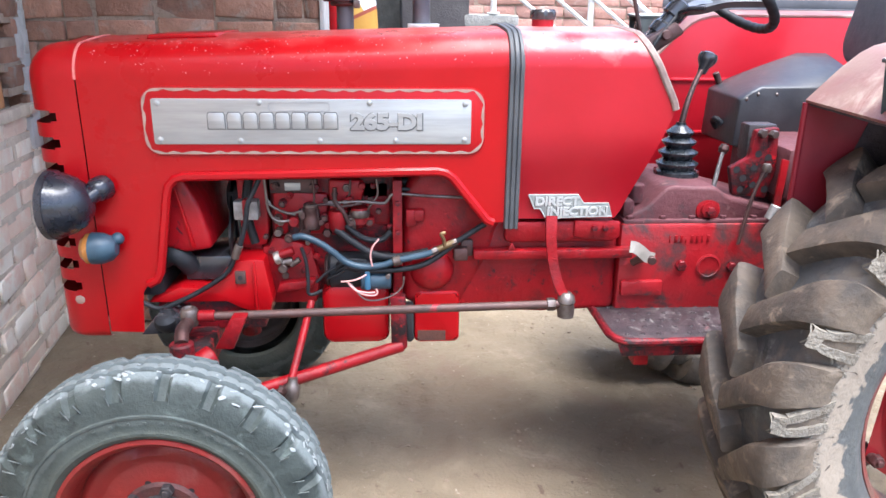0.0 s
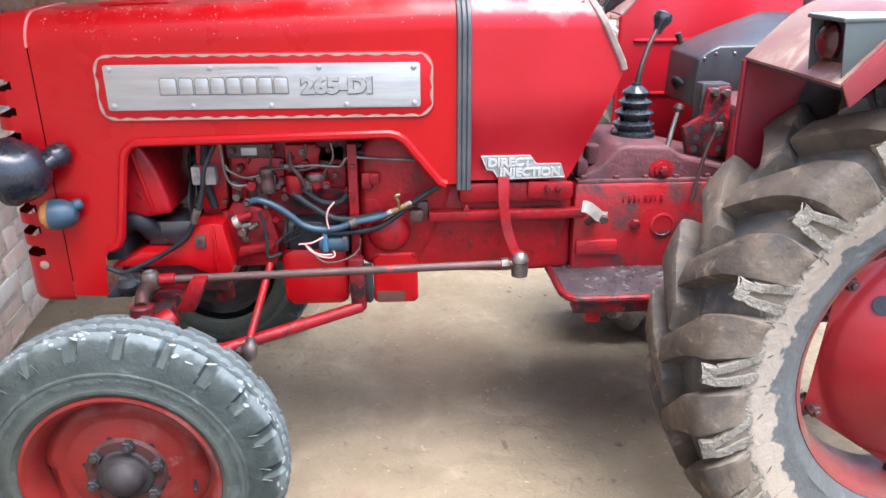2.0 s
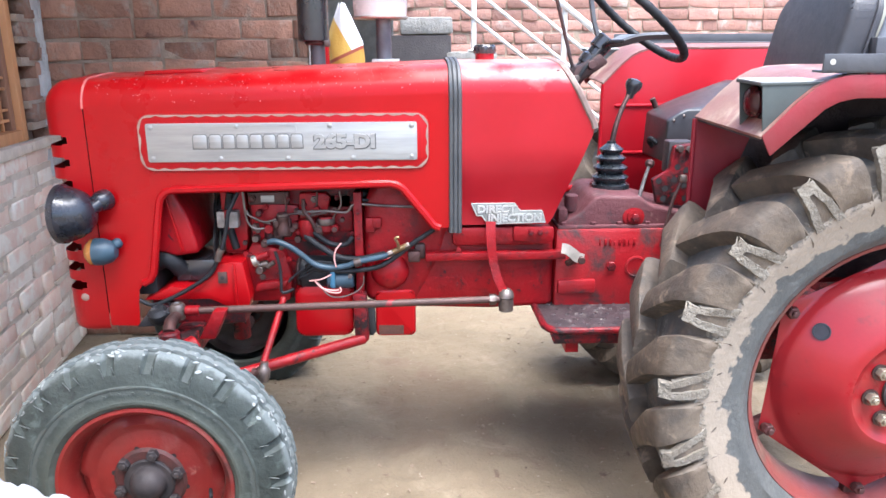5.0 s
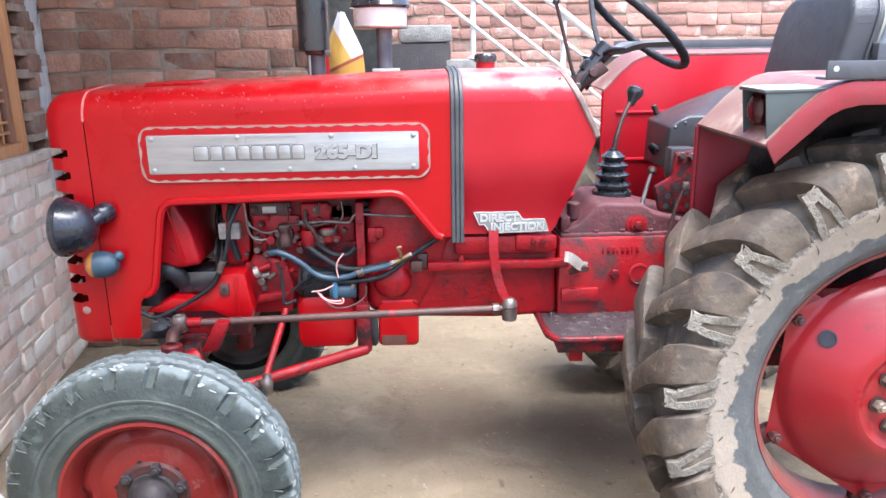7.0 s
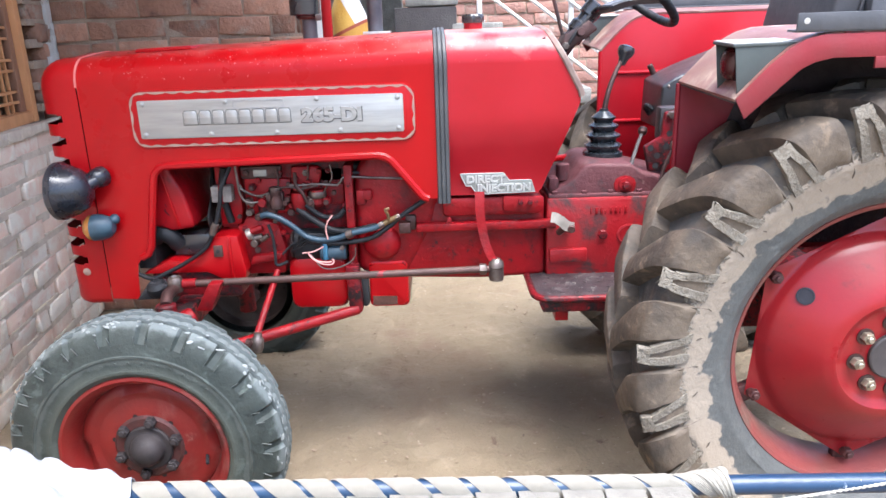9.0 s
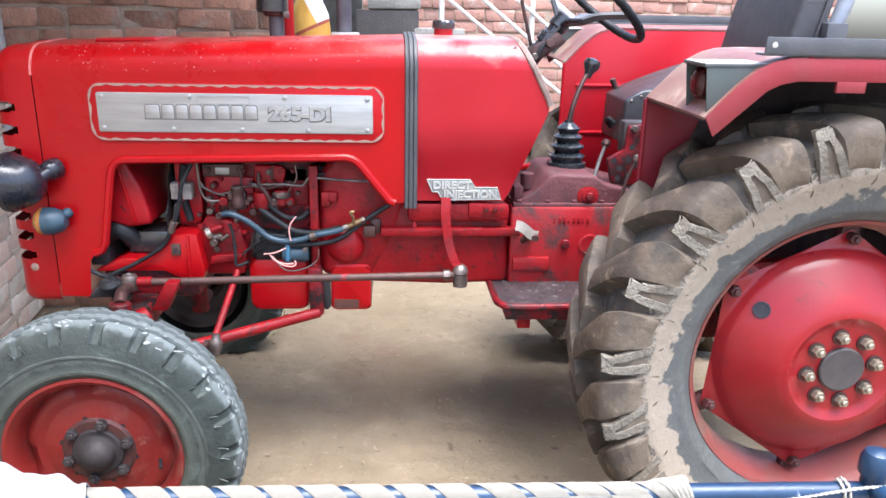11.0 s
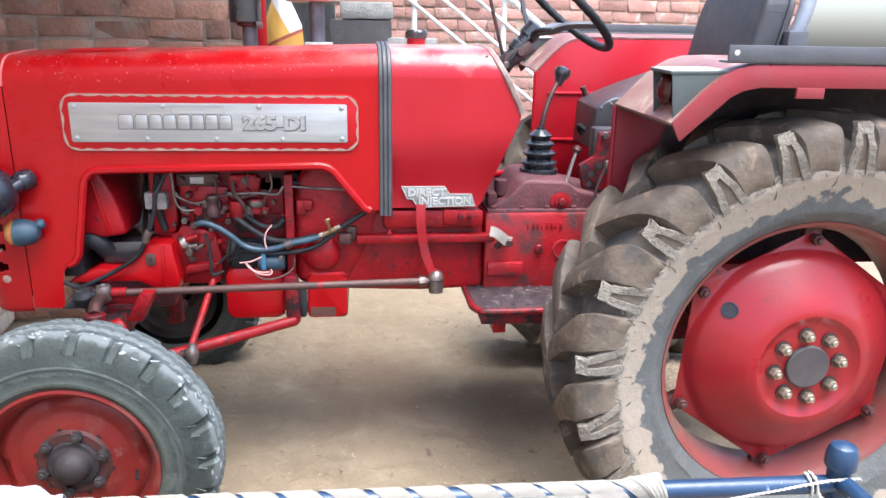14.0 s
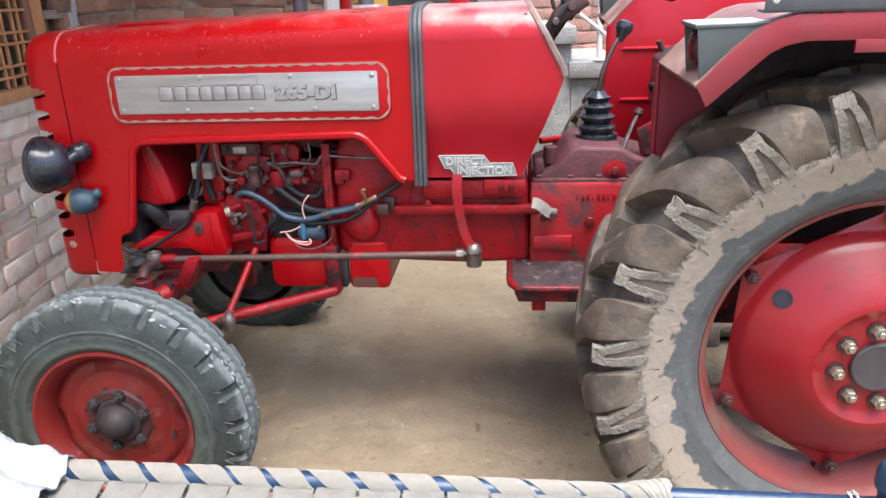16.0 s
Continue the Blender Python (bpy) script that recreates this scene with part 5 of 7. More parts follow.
        part("wheel_nut", nut(p + Vector((0, out * 0.004, 0)), axle, 0.0155, 0.018, stud=0.009), NUT_METAL, wheel, "pale plated nut", at=p)
    # the hand hole in the dish
    d = Vector((-0.212, out * 0.083, 0.153))
    part("hand_hole", lathe([(0.022, 0.0), (0.022, 0.0030), (0.018, 0.0036), (0.0175, 0.002), (0.0, 0.002)], c + Vector((-0.208, out * -0.003, 0.1455)), (-0.46, out, 0.32), 20), HOLE, wheel, "", at=c + d)
    return wheel


rear_wheel(REAR_Y, TYRE_Y, -1, "rear wheel with muddy lugged tyre and red disc")
rear_wheel(2 * MID - REAR_Y, 2 * MID - TYRE_Y, 1, "far rear wheel behind the seat")

# ---- engine, seen through the hood's opening ----
engine = part("engine", box((0.19, 0.55, 0.66), (0.54, 0.86, 1.26), 0.015), CAST_DARK, tractor, "grimy red diesel engine with pump, pipes and wires")
part("sump", prism(round_rect(0.325, 0.512, 0.545, 0.72, 0.03, 5), 0.50, 0.90, "y", 0.012), RED, engine, "clean red oil sump")
part("timing_cover", prism([(0.165, 0.66), (0.31, 0.66), (0.32, 0.74), (0.30, 0.83), (0.20, 0.86), (0.165, 0.80)], 0.525, 0.60, "y", 0.012), CAST, engine)
part("front_plate", box((0.125, 0.560, 0.66), (0.165, 0.86, 1.02), 0.006), CAST, engine)
part("timing_case", prism([(0.112, 0.826), (0.176, 0.826), (0.184, 0.87), (0.184, 1.02), (0.104, 1.02), (0.106, 0.90)], 0.547, 0.62, "y", 0.008), BAY_RED, engine, "bright red timing case")
# injection pump and what hangs on it
pump = bmesh.new()
prism([(0.200, 0.860), (0.345, 0.860), (0.350, 0.975), (0.200, 0.985)], 0.535, 0.62, "y", 0.010, pump)
part("injection_pump", pump, BAY_RED, engine, "red injection pump body")
part("pump_head", box((0.195, 0.528, 0.978), (0.322, 0.60, 1.018), 0.004), GREASY, engine)
part("maker_plate", box((0.236, 0.524, 0.987), (0.278, 0.529, 1.008), 0.001), ALU, engine, "small blank silver plate")
part("bolt", nut((0.207, 0.528, 0.998), (0, -1, 0), 0.010, 0.008), CAST, engine)
part("bolt", nut((0.308, 0.528, 0.998), (0, -1, 0), 0.008, 0.008), GREASY, engine)
part("lift_pump", lathe([(0, 0), (0.020, 0), (0.022, 0.02), (0.018, 0.03), (0.018, 0.045), (0.021, 0.05), (0.021, 0.058), (0.012, 0.063), (0, 0.064)], (0.304, 0.505, 0.888), (0, 0, 1), 22), GREASY, engine, "dark lift pump with bright top")
part("pump_top", rod((0.304, 0.505, 0.944), (0.304, 0.505, 0.956), 0.019, segs=20), STEEL, engine)
part("governor", rod((0.258, 0.535, 0.86), (0.258, 0.535, 0.925), 0.020, segs=18), CAST_DARK, engine)
part("banjo", rod((0.258, 0.50, 0.905), (0.258, 0.54, 0.905), 0.014, segs=14), CAST, engine)
for k, (x, z, r, h) in enumerate(((0.214, 0.910, 0.012, 0.03), (0.214, 0.873, 0.012, 0.03), (0.285, 0.872, 0.016, 0.02), (0.345, 0.868, 0.013, 0.02), (0.330, 0.902, 0.010, 0.03))):
    part("union", nut((x, 0.535, z), (0, -1, 0), r, h), STEEL if k < 2 else GREASY, engine)
bm = bmesh.new()
prism([(0.350, 0.90), (0.372, 0.862), (0.392, 0.870), (0.398, 0.93), (0.440, 0.955), (0.452, 1.0), (0.438, 1.015), (0.352, 1.015)], 0.530, 0.60, "y", 0.009, bm)
part("filter_head", bm, BAY_RED, engine, "red filter housing")
part("filter_bowl", lathe([(0, 0), (0.016, 0), (0.024, 0.012), (0.026, 0.05), (0.024, 0.062), (0, 0.062)], (0.376, 0.515, 0.872), (0, 0, 1), 20), CAST, engine)
part("filter_bowl", lathe([(0, 0), (0.014, 0), (0.022, 0.010), (0.024, 0.045), (0.022, 0.055), (0, 0.055)], (0.434, 0.525, 0.885), (0, 0, 1), 20), CAST, engine)
part("ring", lathe([(0.027, 0), (0.029, 0.004), (0.029, 0.016), (0.027, 0.02)], (0.434, 0.525, 0.915), (0, 0, 1), 22), STEEL, engine)
part("control_block", box((0.385, 0.505, 0.880), (0.425, 0.545, 0.915), 0.006), GREASY, engine)
part("control_lever", tube([(0.405, 0.50, 0.90), (0.392, 0.495, 0.935), (0.372, 0.50, 0.962), (0.371, 0.50, 1.0)], 0.006), GREASY, engine)
part("lever_boss", rod((0.408, 0.505, 0.963), (0.408, 0.545, 0.963), 0.011, segs=12), CAST, engine)
part("stop_rod", tube([(0.342, 0.505, 0.953), (0.37, 0.503, 0.958), (0.41, 0.50, 0.961), (0.44, 0.50, 0.962), (0.497, 0.50, 0.957), (0.512, 0.50, 0.966), (0.531, 0.50, 0.982), (0.62, 0.505, 0.975), (0.74, 0.51, 0.968)], 0.004, steps=6), STEEL, engine, "bent steel throttle rod")
for x in (0.352, 0.392, 0.425):
    part("nut", nut((x, 0.503, 0.958), (1, 0, 0), 0.0075, 0.012), STEEL, engine)
part("steel_pipe", tube([(0.186, 0.50, 1.045), (0.189, 0.50, 1.0), (0.193, 0.50, 0.945), (0.205, 0.50, 0.917), (0.226, 0.50, 0.908), (0.257, 0.505, 0.910)], 0.0038), STEEL, engine, "thin bright fuel pipe")
part("steel_pipe", tube([(0.192, 0.51, 0.965), (0.205, 0.51, 0.945), (0.235, 0.51, 0.930), (0.262, 0.515, 0.922)], 0.004), STEEL, engine)
# lower block details
part("oil_filler", rod((0.212, 0.49, 0.815), (0.255, 0.495, 0.828), 0.011, segs=14), CAST, engine)
part("filler_cap", rod((0.205, 0.488, 0.806), (0.221, 0.488, 0.812), 0.018, segs=16), BRIGHT, engine)
for p, q, r in (((0.215, 0.50, 0.79), (0.250, 0.505, 0.795), 0.012), ((0.222, 0.49, 0.775), (0.232, 0.55, 0.775), 0.013), ((0.245, 0.50, 0.783), (0.270, 0.50, 0.800), 0.008), ((0.285, 0.52, 0.820), (0.285, 0.56, 0.820), 0.014), ((0.225, 0.52, 0.745), (0.225, 0.56, 0.745), 0.010)):
    part("tap_fitting", rod(p, q, r, segs=12), STEEL if r != 0.014 else CAST, engine)
part("engine_lug", prism([(0.20, 0.70), (0.30, 0.715), (0.31, 0.74), (0.21, 0.73)], 0.50, 0.55, "y", 0.006), CAST, engine)
part("clip_strap", tube([(0.279, 0.475, 0.842), (0.290, 0.472, 0.80), (0.293, 0.47, 0.745), (0.292, 0.47, 0.715), (0.303, 0.47, 0.708), (0.330, 0.475, 0.718)], 0.005), RUBBER, engine)
# small fittings crowding the pump side
for k, (x, z, r) in enumerate(((0.212, 1.0, 0.0108), (0.321, 0.996, 0.0084), (0.221, 0.898, 0.0096), (0.248, 0.973, 0.0108), (0.344, 0.959, 0.0084), (0.368, 0.977, 0.0096), (0.401, 0.994, 0.0108), (0.442, 0.999, 0.0096), (0.464, 0.961, 0.0096), (0.516, 0.884, 0.0084), (0.381, 0.933, 0.0108), (0.542, 0.995, 0.0084), (0.178, 0.858, 0.0084), (0.191, 0.817, 0.0096), (0.291, 0.841, 0.0084), (0.313, 0.8, 0.0096), (0.247, 0.717, 0.0084), (0.28, 0.759, 0.0108), (0.169, 0.727, 0.0084), (0.347, 0.889, 0.0096), (0.486, 0.928, 0.0084), (0.472, 0.999, 0.0084))):
    part("bolt", nut((x, 0.530, z), (0, -1, 0), r, 0.012, stud=0.005 if k % 3 == 0 else 0.0), (GREASY, CAST_DARK, STEEL, CAST)[k % 4], engine)
part("steel_pipe", tube([(0.187, 0.505, 0.96), (0.215, 0.505, 0.942), (0.248, 0.505, 0.929), (0.29, 0.505, 0.938)], 0.0032), STEEL, engine)
part("steel_pipe", tube([(0.299, 0.515, 0.891), (0.307, 0.515, 0.93), (0.315, 0.515, 0.977), (0.311, 0.515, 1.019)], 0.0032), GREASY, engine)
part("steel_pipe", tube([(0.378, 0.515, 0.887), (0.386, 0.515, 0.935), (0.408, 0.515, 0.977), (0.412, 0.515, 1.019)], 0.0032), GREASY, engine)
part("steel_pipe", tube([(0.455, 0.515, 0.898), (0.459, 0.515, 0.937), (0.484, 0.515, 0.977), (0.481, 0.515, 1.019)], 0.003), STEEL, engine)
part("hose", tube([(0.397, 0.505, 0.896), (0.421, 0.505, 0.873), (0.454, 0.505, 0.854), (0.494, 0.505, 0.853), (0.519, 0.505, 0.876)], 0.008), RUBBER, engine)
part("cable", tube([(0.533, 0.52, 0.992), (0.601, 0.52, 0.986), (0.686, 0.52, 0.963), (0.784, 0.52, 0.895)], 0.006), RUBBER, engine)
part("cable", tube([(0.562, 0.53, 0.768), (0.626, 0.53, 0.818), (0.707, 0.53, 0.877), (0.794, 0.53, 0.928)], 0.008), RUBBER, engine)
part("cable", tube([(0.541, 0.56, 1.002), (0.642, 0.56, 0.997), (0.752, 0.56, 0.964), (0.818, 0.56, 0.915)], 0.012), RUBBER, engine)
part("control_rod", tube([(0.315, 0.5, 0.952), (0.351, 0.5, 0.955), (0.387, 0.5, 0.948), (0.441, 0.5, 0.957)], 0.0035), GREASY, engine)
part("hose", tube([(0.14, 0.54, 1.014), (0.13, 0.54, 0.964), (0.132, 0.54, 0.901), (0.146, 0.54, 0.836)], 0.012), RUBBER, engine)
part("cable", tube([(0.315, 0.475, 0.742), (0.354, 0.475, 0.777), (0.4, 0.475, 0.79), (0.446, 0.475, 0.796)], 0.004), RUBBER, engine)
part("casting_boss", box((0.268, 0.515, 0.875), (0.326, 0.545, 0.935), 0.007), GREASY, engine)
part("casting_boss", box((0.387, 0.512, 0.888), (0.44, 0.545, 0.922), 0.007), GREASY, engine)
part("casting_boss", box((0.357, 0.545, 0.885), (0.44, 0.58, 0.993), 0.007), BAY_RED, engine)
part("casting_boss", box((0.448, 0.54, 0.885), (0.517, 0.58, 0.953), 0.007), CAST, engine)
part("casting_boss", box((0.166, 0.53, 0.706), (0.251, 0.56, 0.828), 0.007), CAST, engine)
part("casting_boss", box((0.372, 0.55, 0.957), (0.517, 0.59, 1.007), 0.007), CAST_DARK, engine)
part("casting_boss", box((0.108, 0.55, 0.817), (0.163, 0.58, 0.89), 0.007), CAST, engine)
part("casting_boss", box((0.559, 0.495, 0.891), (0.59, 0.515, 0.939), 0.007), CAST, engine)
part("casting_boss", box((0.71, 0.495, 0.804), (0.745, 0.52, 0.853), 0.007), GREASY, engine)
part("union", rod((0.288, 0.545, 0.924), (0.288, 0.503, 0.924), 0.016, segs=14), STEEL, engine)
part("union_nut", nut((0.288, 0.503, 0.924), (0, -1, 0), 0.0112, 0.008), GREASY, engine)
part("union", rod((0.412, 0.545, 0.901), (0.412, 0.505, 0.901), 0.014, segs=14), STEEL, engine)
part("union_nut", nut((0.412, 0.505, 0.901), (0, -1, 0), 0.0098, 0.008), GREASY, engine)
part("union", rod((0.242, 0.545, 0.858), (0.242, 0.503, 0.858), 0.012, segs=14), GREASY, engine)
part("union_nut", nut((0.242, 0.503, 0.858), (0, -1, 0), 0.0084, 0.008), GREASY, engine)
part("union", rod((0.462, 0.545, 0.901), (0.462, 0.508, 0.901), 0.013, segs=14), CAST, engine)
part("union_nut", nut((0.462, 0.508, 0.901), (0, -1, 0), 0.0091, 0.008), GREASY, engine)
part("union", rod((0.34, 0.545, 0.913), (0.34, 0.513, 0.913), 0.012, segs=14), CAST_DARK, engine)
part("union_nut", nut((0.34, 0.513, 0.913), (0, -1, 0), 0.0084, 0.008), GREASY, engine)
part("union", rod((0.229, 0.545, 0.953), (0.229, 0.513, 0.953), 0.011, segs=14), CAST_DARK, engine)
part("union_nut", nut((0.229, 0.513, 0.953), (0, -1, 0), 0.0077, 0.008), GREASY, engine)
# starter motor
starter = part("starter_motor", rod((0.345, 0.535, 0.757), (0.520, 0.535, 0.757), 0.052, segs=28), RUBBER, engine, "black starter motor with blue solenoid")
part("solenoid", rod((0.435, 0.490, 0.742), (0.518, 0.490, 0.742), 0.027, segs=22), HOSE, starter)
BLUE_TAPE = surface("blue_clip", (0.03, 0.11, 0.19), (0.045, 0.15, 0.24), (0.4, 0.5), 20, bump=0.05)
part("clip", box((0.446, 0.459, 0.722), (0.462, 0.512, 0.778), 0.004), BLUE_TAPE, starter, "blue clip")
part("terminal", rod((0.51, 0.472, 0.762), (0.51, 0.445, 0.766), 0.007, segs=10), STEEL, starter)
part("end_cap", rod((0.335, 0.535, 0.757), (0.348, 0.535, 0.757), 0.047, segs=28), GREASY, starter)
# hoses and wires
part("hose", tube([(0.262, 0.470, 0.872), (0.285, 0.462, 0.877), (0.324, 0.46, 0.862), (0.362, 0.46, 0.835), (0.400, 0.46, 0.803), (0.447, 0.46, 0.790), (0.497, 0.46, 0.795), (0.536, 0.46, 0.808), (0.612, 0.46, 0.824), (0.645, 0.46, 0.838)], 0.0092, n=14), HOSE, engine, "blue-black rubber hose")
part("hose", tube([(0.395, 0.475, 0.786), (0.43, 0.47, 0.779), (0.465, 0.468, 0.776), (0.542, 0.468, 0.779), (0.606, 0.468, 0.792), (0.664, 0.468, 0.829), (0.700, 0.47, 0.858), (0.775, 0.475, 0.906)], 0.008, n=12), RUBBER, engine, "black cable")
part("hose", tube([(0.37, 0.50, 0.885), (0.42, 0.49, 0.848), (0.479, 0.485, 0.815), (0.542, 0.48, 0.812), (0.62, 0.475, 0.828)], 0.010, n=12), RUBBER, engine)
for k in range(4):
    part("cable", tube([(0.345 + 0.012 * k, 0.485, 0.748 + 0.006 * k), (0.375, 0.475 - 0.004 * k, 0.765 + 0.012 * k), (0.405, 0.472, 0.785 + 0.007 * k), (0.45, 0.478, 0.790 + 0.004 * k)], 0.004), RUBBER, engine)
part("hose_clamp", rod((0.524, 0.46, 0.803), (0.545, 0.46, 0.810), 0.0135, segs=18), STEEL, engine, "steel hose clamp")
PINK = surface("pink_wire", (0.62, 0.30, 0.28), (0.66, 0.36, 0.33), (0.45, 0.55), 20, bump=0)
for pts in ([(0.468, 0.45, 0.795), (0.464, 0.447, 0.825), (0.470, 0.447, 0.850), (0.487, 0.45, 0.872)], [(0.452, 0.45, 0.771), (0.42, 0.447, 0.757), (0.383, 0.455, 0.750)],
            [(0.398, 0.455, 0.752), (0.414, 0.447, 0.735), (0.440, 0.444, 0.718), (0.470, 0.444, 0.713), (0.481, 0.446, 0.720), (0.477, 0.448, 0.731)], [(0.402, 0.455, 0.748), (0.425, 0.446, 0.728), (0.452, 0.443, 0.722), (0.474, 0.445, 0.722)]):
    part("wire", tube(pts, 0.0024, n=6), PINK, engine)
part("wire", tube([(0.41, 0.455, 0.745), (0.44, 0.443, 0.708), (0.475, 0.443, 0.699), (0.52, 0.444, 0.712), (0.548, 0.448, 0.735), (0.553, 0.45, 0.765)], 0.0022, n=6), STEEL, engine)
part("fuel_tap", rod((0.632, 0.46, 0.832), (0.69, 0.46, 0.860), 0.009, segs=12), BRASS, engine, "brass tap")
part("tap_nut", nut((0.630, 0.46, 0.831), (0.9, 0, 0.4), 0.011, 0.015), STEEL, engine)
part("tap_nut", nut((0.682, 0.46, 0.855), (0.9, 0, 0.4), 0.010, 0.015), STEEL, engine)
part("tap_handle", tube([(0.662, 0.455, 0.847), (0.660, 0.452, 0.868), (0.653, 0.45, 0.884), (0.665, 0.45, 0.888)], 0.005), BRASS, engine)
part("loom", tube([(0.180, 0.470, 1.03), (0.165, 0.465, 1.0), (0.148, 0.46, 0.965), (0.139, 0.46, 0.916), (0.123, 0.46, 0.862), (0.106, 0.46, 0.824), (0.079, 0.458, 0.777), (0.016, 0.452, 0.734), (-0.059, 0.448, 0.697), (-0.103, 0.446, 0.684), (-0.142, 0.448, 0.700)], 0.0066, n=12), RUBBER, engine, "black wiring loom")
part("loom_sleeve", tube([(0.120, 0.455, 0.855), (0.112, 0.455, 0.838), (0.106, 0.455, 0.82)], 0.011, n=12), STEEL, engine)
part("regulator", box((0.100, 0.505, 0.910), (0.165, 0.545, 0.962), 0.005), surface("grimy_grey_box", (0.36, 0.34, 0.31), (0.16, 0.14, 0.13), (0.5, 0.7), 24, bump=0.2), engine, "grey regulator box")
part("regulator_band", box((0.125, 0.502, 0.905), (0.137, 0.548, 0.967), 0.002), CAST, engine)
# radiator shroud and fan
shroud = prism([(-0.096, 0.845), (-0.060, 1.08), (-0.034, 1.08), (-0.019, 1.024), (-0.004, 0.995), (0.011, 0.966), (0.022, 0.935), (0.029, 0.905), (0.037, 0.870), (0.042, 0.836), (-0.03, 0.825)], 0.49, 2 * MID - 0.49, "y", 0.012, seg=3)
part("radiator_shroud", shroud, BAY_RED, tractor, "smooth red radiator shroud")
part("shroud_rib", prism([(-0.054, 1.04), (-0.046, 1.04), (0.000, 0.84), (-0.012, 0.84)], 0.484, 0.50, "y", 0.003), RED, tractor)
fan = part("fan", rod((0.05, MID, 0.93), (0.11, MID, 0.93), 0.05, segs=20), VOID, tractor, "black cooling fan")
for k in range(4):
    bm = box((0.055, MID - 0.035, 0.97), (0.062, MID + 0.035, 1.15), 0.003)
    bmesh.ops.rotate(bm, verts=bm.verts, cent=(0.06, MID, 0.93), matrix=Matrix.Rotation(radians(90 * k + 25), 3, "X"))
    bmesh.ops.rotate(bm, verts=bm.verts, cent=(0.06, MID, 0.93), matrix=Matrix.Rotation(radians(8), 3, "Z"))
    part("blade", bm, VOID, fan)
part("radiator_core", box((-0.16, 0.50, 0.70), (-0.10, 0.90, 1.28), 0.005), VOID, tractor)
part("battery_tray", box((-0.045, 0.52, 0.735), (0.085, 0.70, 0.805), 0.006), BLACK, tractor, "black box under the shroud")
part("lower_hose", tube([(-0.10, 0.52, 0.80), (-0.07, 0.51, 0.815), (-0.045, 0.515, 0.80), (-0.03, 0.53, 0.77)], 0.028, n=16), RUBBER, tractor)
# front support, axle and steering
support = prism([(-0.14, 0.690), (-0.05, 0.735), (0.030, 0.728), (0.098, 0.806), (0.150, 0.812), (0.178, 0.808), (0.196, 0.693), (0.187, 0.657), (0.150, 0.657), (0.112, 0.668), (0.071, 0.690), (-0.05, 0.690)], 0.470, 2 * MID - 0.47, "y", 0.006)
front = part("front_support", support, RED, tractor, "red cast front support")
part("bolt_plate", box((0.100, 0.462, 0.744), (0.128, 0.472, 0.780), 0.002), RUST_ROD, front)
part("bolt_hole", lathe([(0.0065, 0.0), (0, 0.0005)], (0.114, 0.4615, 0.762), (0, -1, 0), 12), VOID, front)
part("support_web", box((0.148, 0.462, 0.66), (0.156, 0.475, 0.805), 0.002), RED, front)
part("cross_member", box((-0.12, 0.49, 0.60), (0.17, 0.91, 0.69), 0.01), CAST_DARK, front)
axle_ob = part("front_axle", box((-0.035, 0.28, 0.535), (0.045, 2 * MID - 0.28, 0.61), 0.012), CAST_DARK, tractor, "grimy red front axle beam")
part("axle_pivot", rod((-0.09, MID, 0.575), (0.10, MID, 0.575), 0.05, segs=20), CAST_DARK, axle_ob)
for s in (0, 1):
    def m_(y):
        return y if s == 0 else 2 * MID - y
    kn = part("steering_knuckle", rod((-0.005, m_(0.28), 0.30), (-0.005, m_(0.29), 0.655), 0.035, segs=20, r2=0.030), CAST_DARK, axle_ob, "greasy red steering knuckle")
    part("stub_axle", rod((-0.010, m_(0.29), 0.330), (-0.015, m_(0.13), 0.316), 0.028, segs=18), GREASY, kn)
    part("knuckle_boss", rod((0.01, m_(0.29), 0.58), (0.06, m_(0.33), 0.60), 0.030, segs=16), CAST, kn)
part("red_strut", prism([(0.055, 0.60), (0.105, 0.60), (0.145, 0.69), (0.105, 0.69)], 0.36, 0.41, "y", 0.005), CAST, axle_ob)
part("steering_arm", tube([(-0.005, 0.29, 0.65), (-0.012, 0.33, 0.668), (-0.012, 0.385, 0.668)], 0.018, n=12), GREASY, axle_ob)
link = part("drag_link", rod((0.045, 0.40, 0.679), (0.955, 0.405, 0.696), 0.0115, segs=18), RUST_ROD, tractor, "long brown steel drag link")
part("ball_end", lathe([(0, -0.028), (0.020, -0.026), (0.024, -0.01), (0.024, 0.012), (0.019, 0.022), (0.014, 0.024), (0.012, 0.018), (0, 0.018)], (-0.011, 0.40, 0.680), (0, 0, 1), 22), STEEL, link, "steel ball joint")
part("sleeve", rod((0.012, 0.40, 0.679), (0.055, 0.40, 0.680), 0.016, segs=18), CAST, link, "red sleeve")
part("lock_nut", nut((0.940, 0.405, 0.696), (1, 0, 0.02), 0.018, 0.022), STEEL, link)
part("ball_end", lathe([(0, -0.032), (0.022, -0.030), (0.024, -0.012), (0.022, 0.010), (0.025, 0.014), (0.022, 0.030), (0.012, 0.040), (0, 0.041)], (0.992, 0.405, 0.690), (0, 0, 1), 22), STEEL, link, "steel ball joint")
part("ball_neck", rod((0.955, 0.405, 0.696), (0.985, 0.405, 0.697), 0.012, segs=14), GREASY, link)
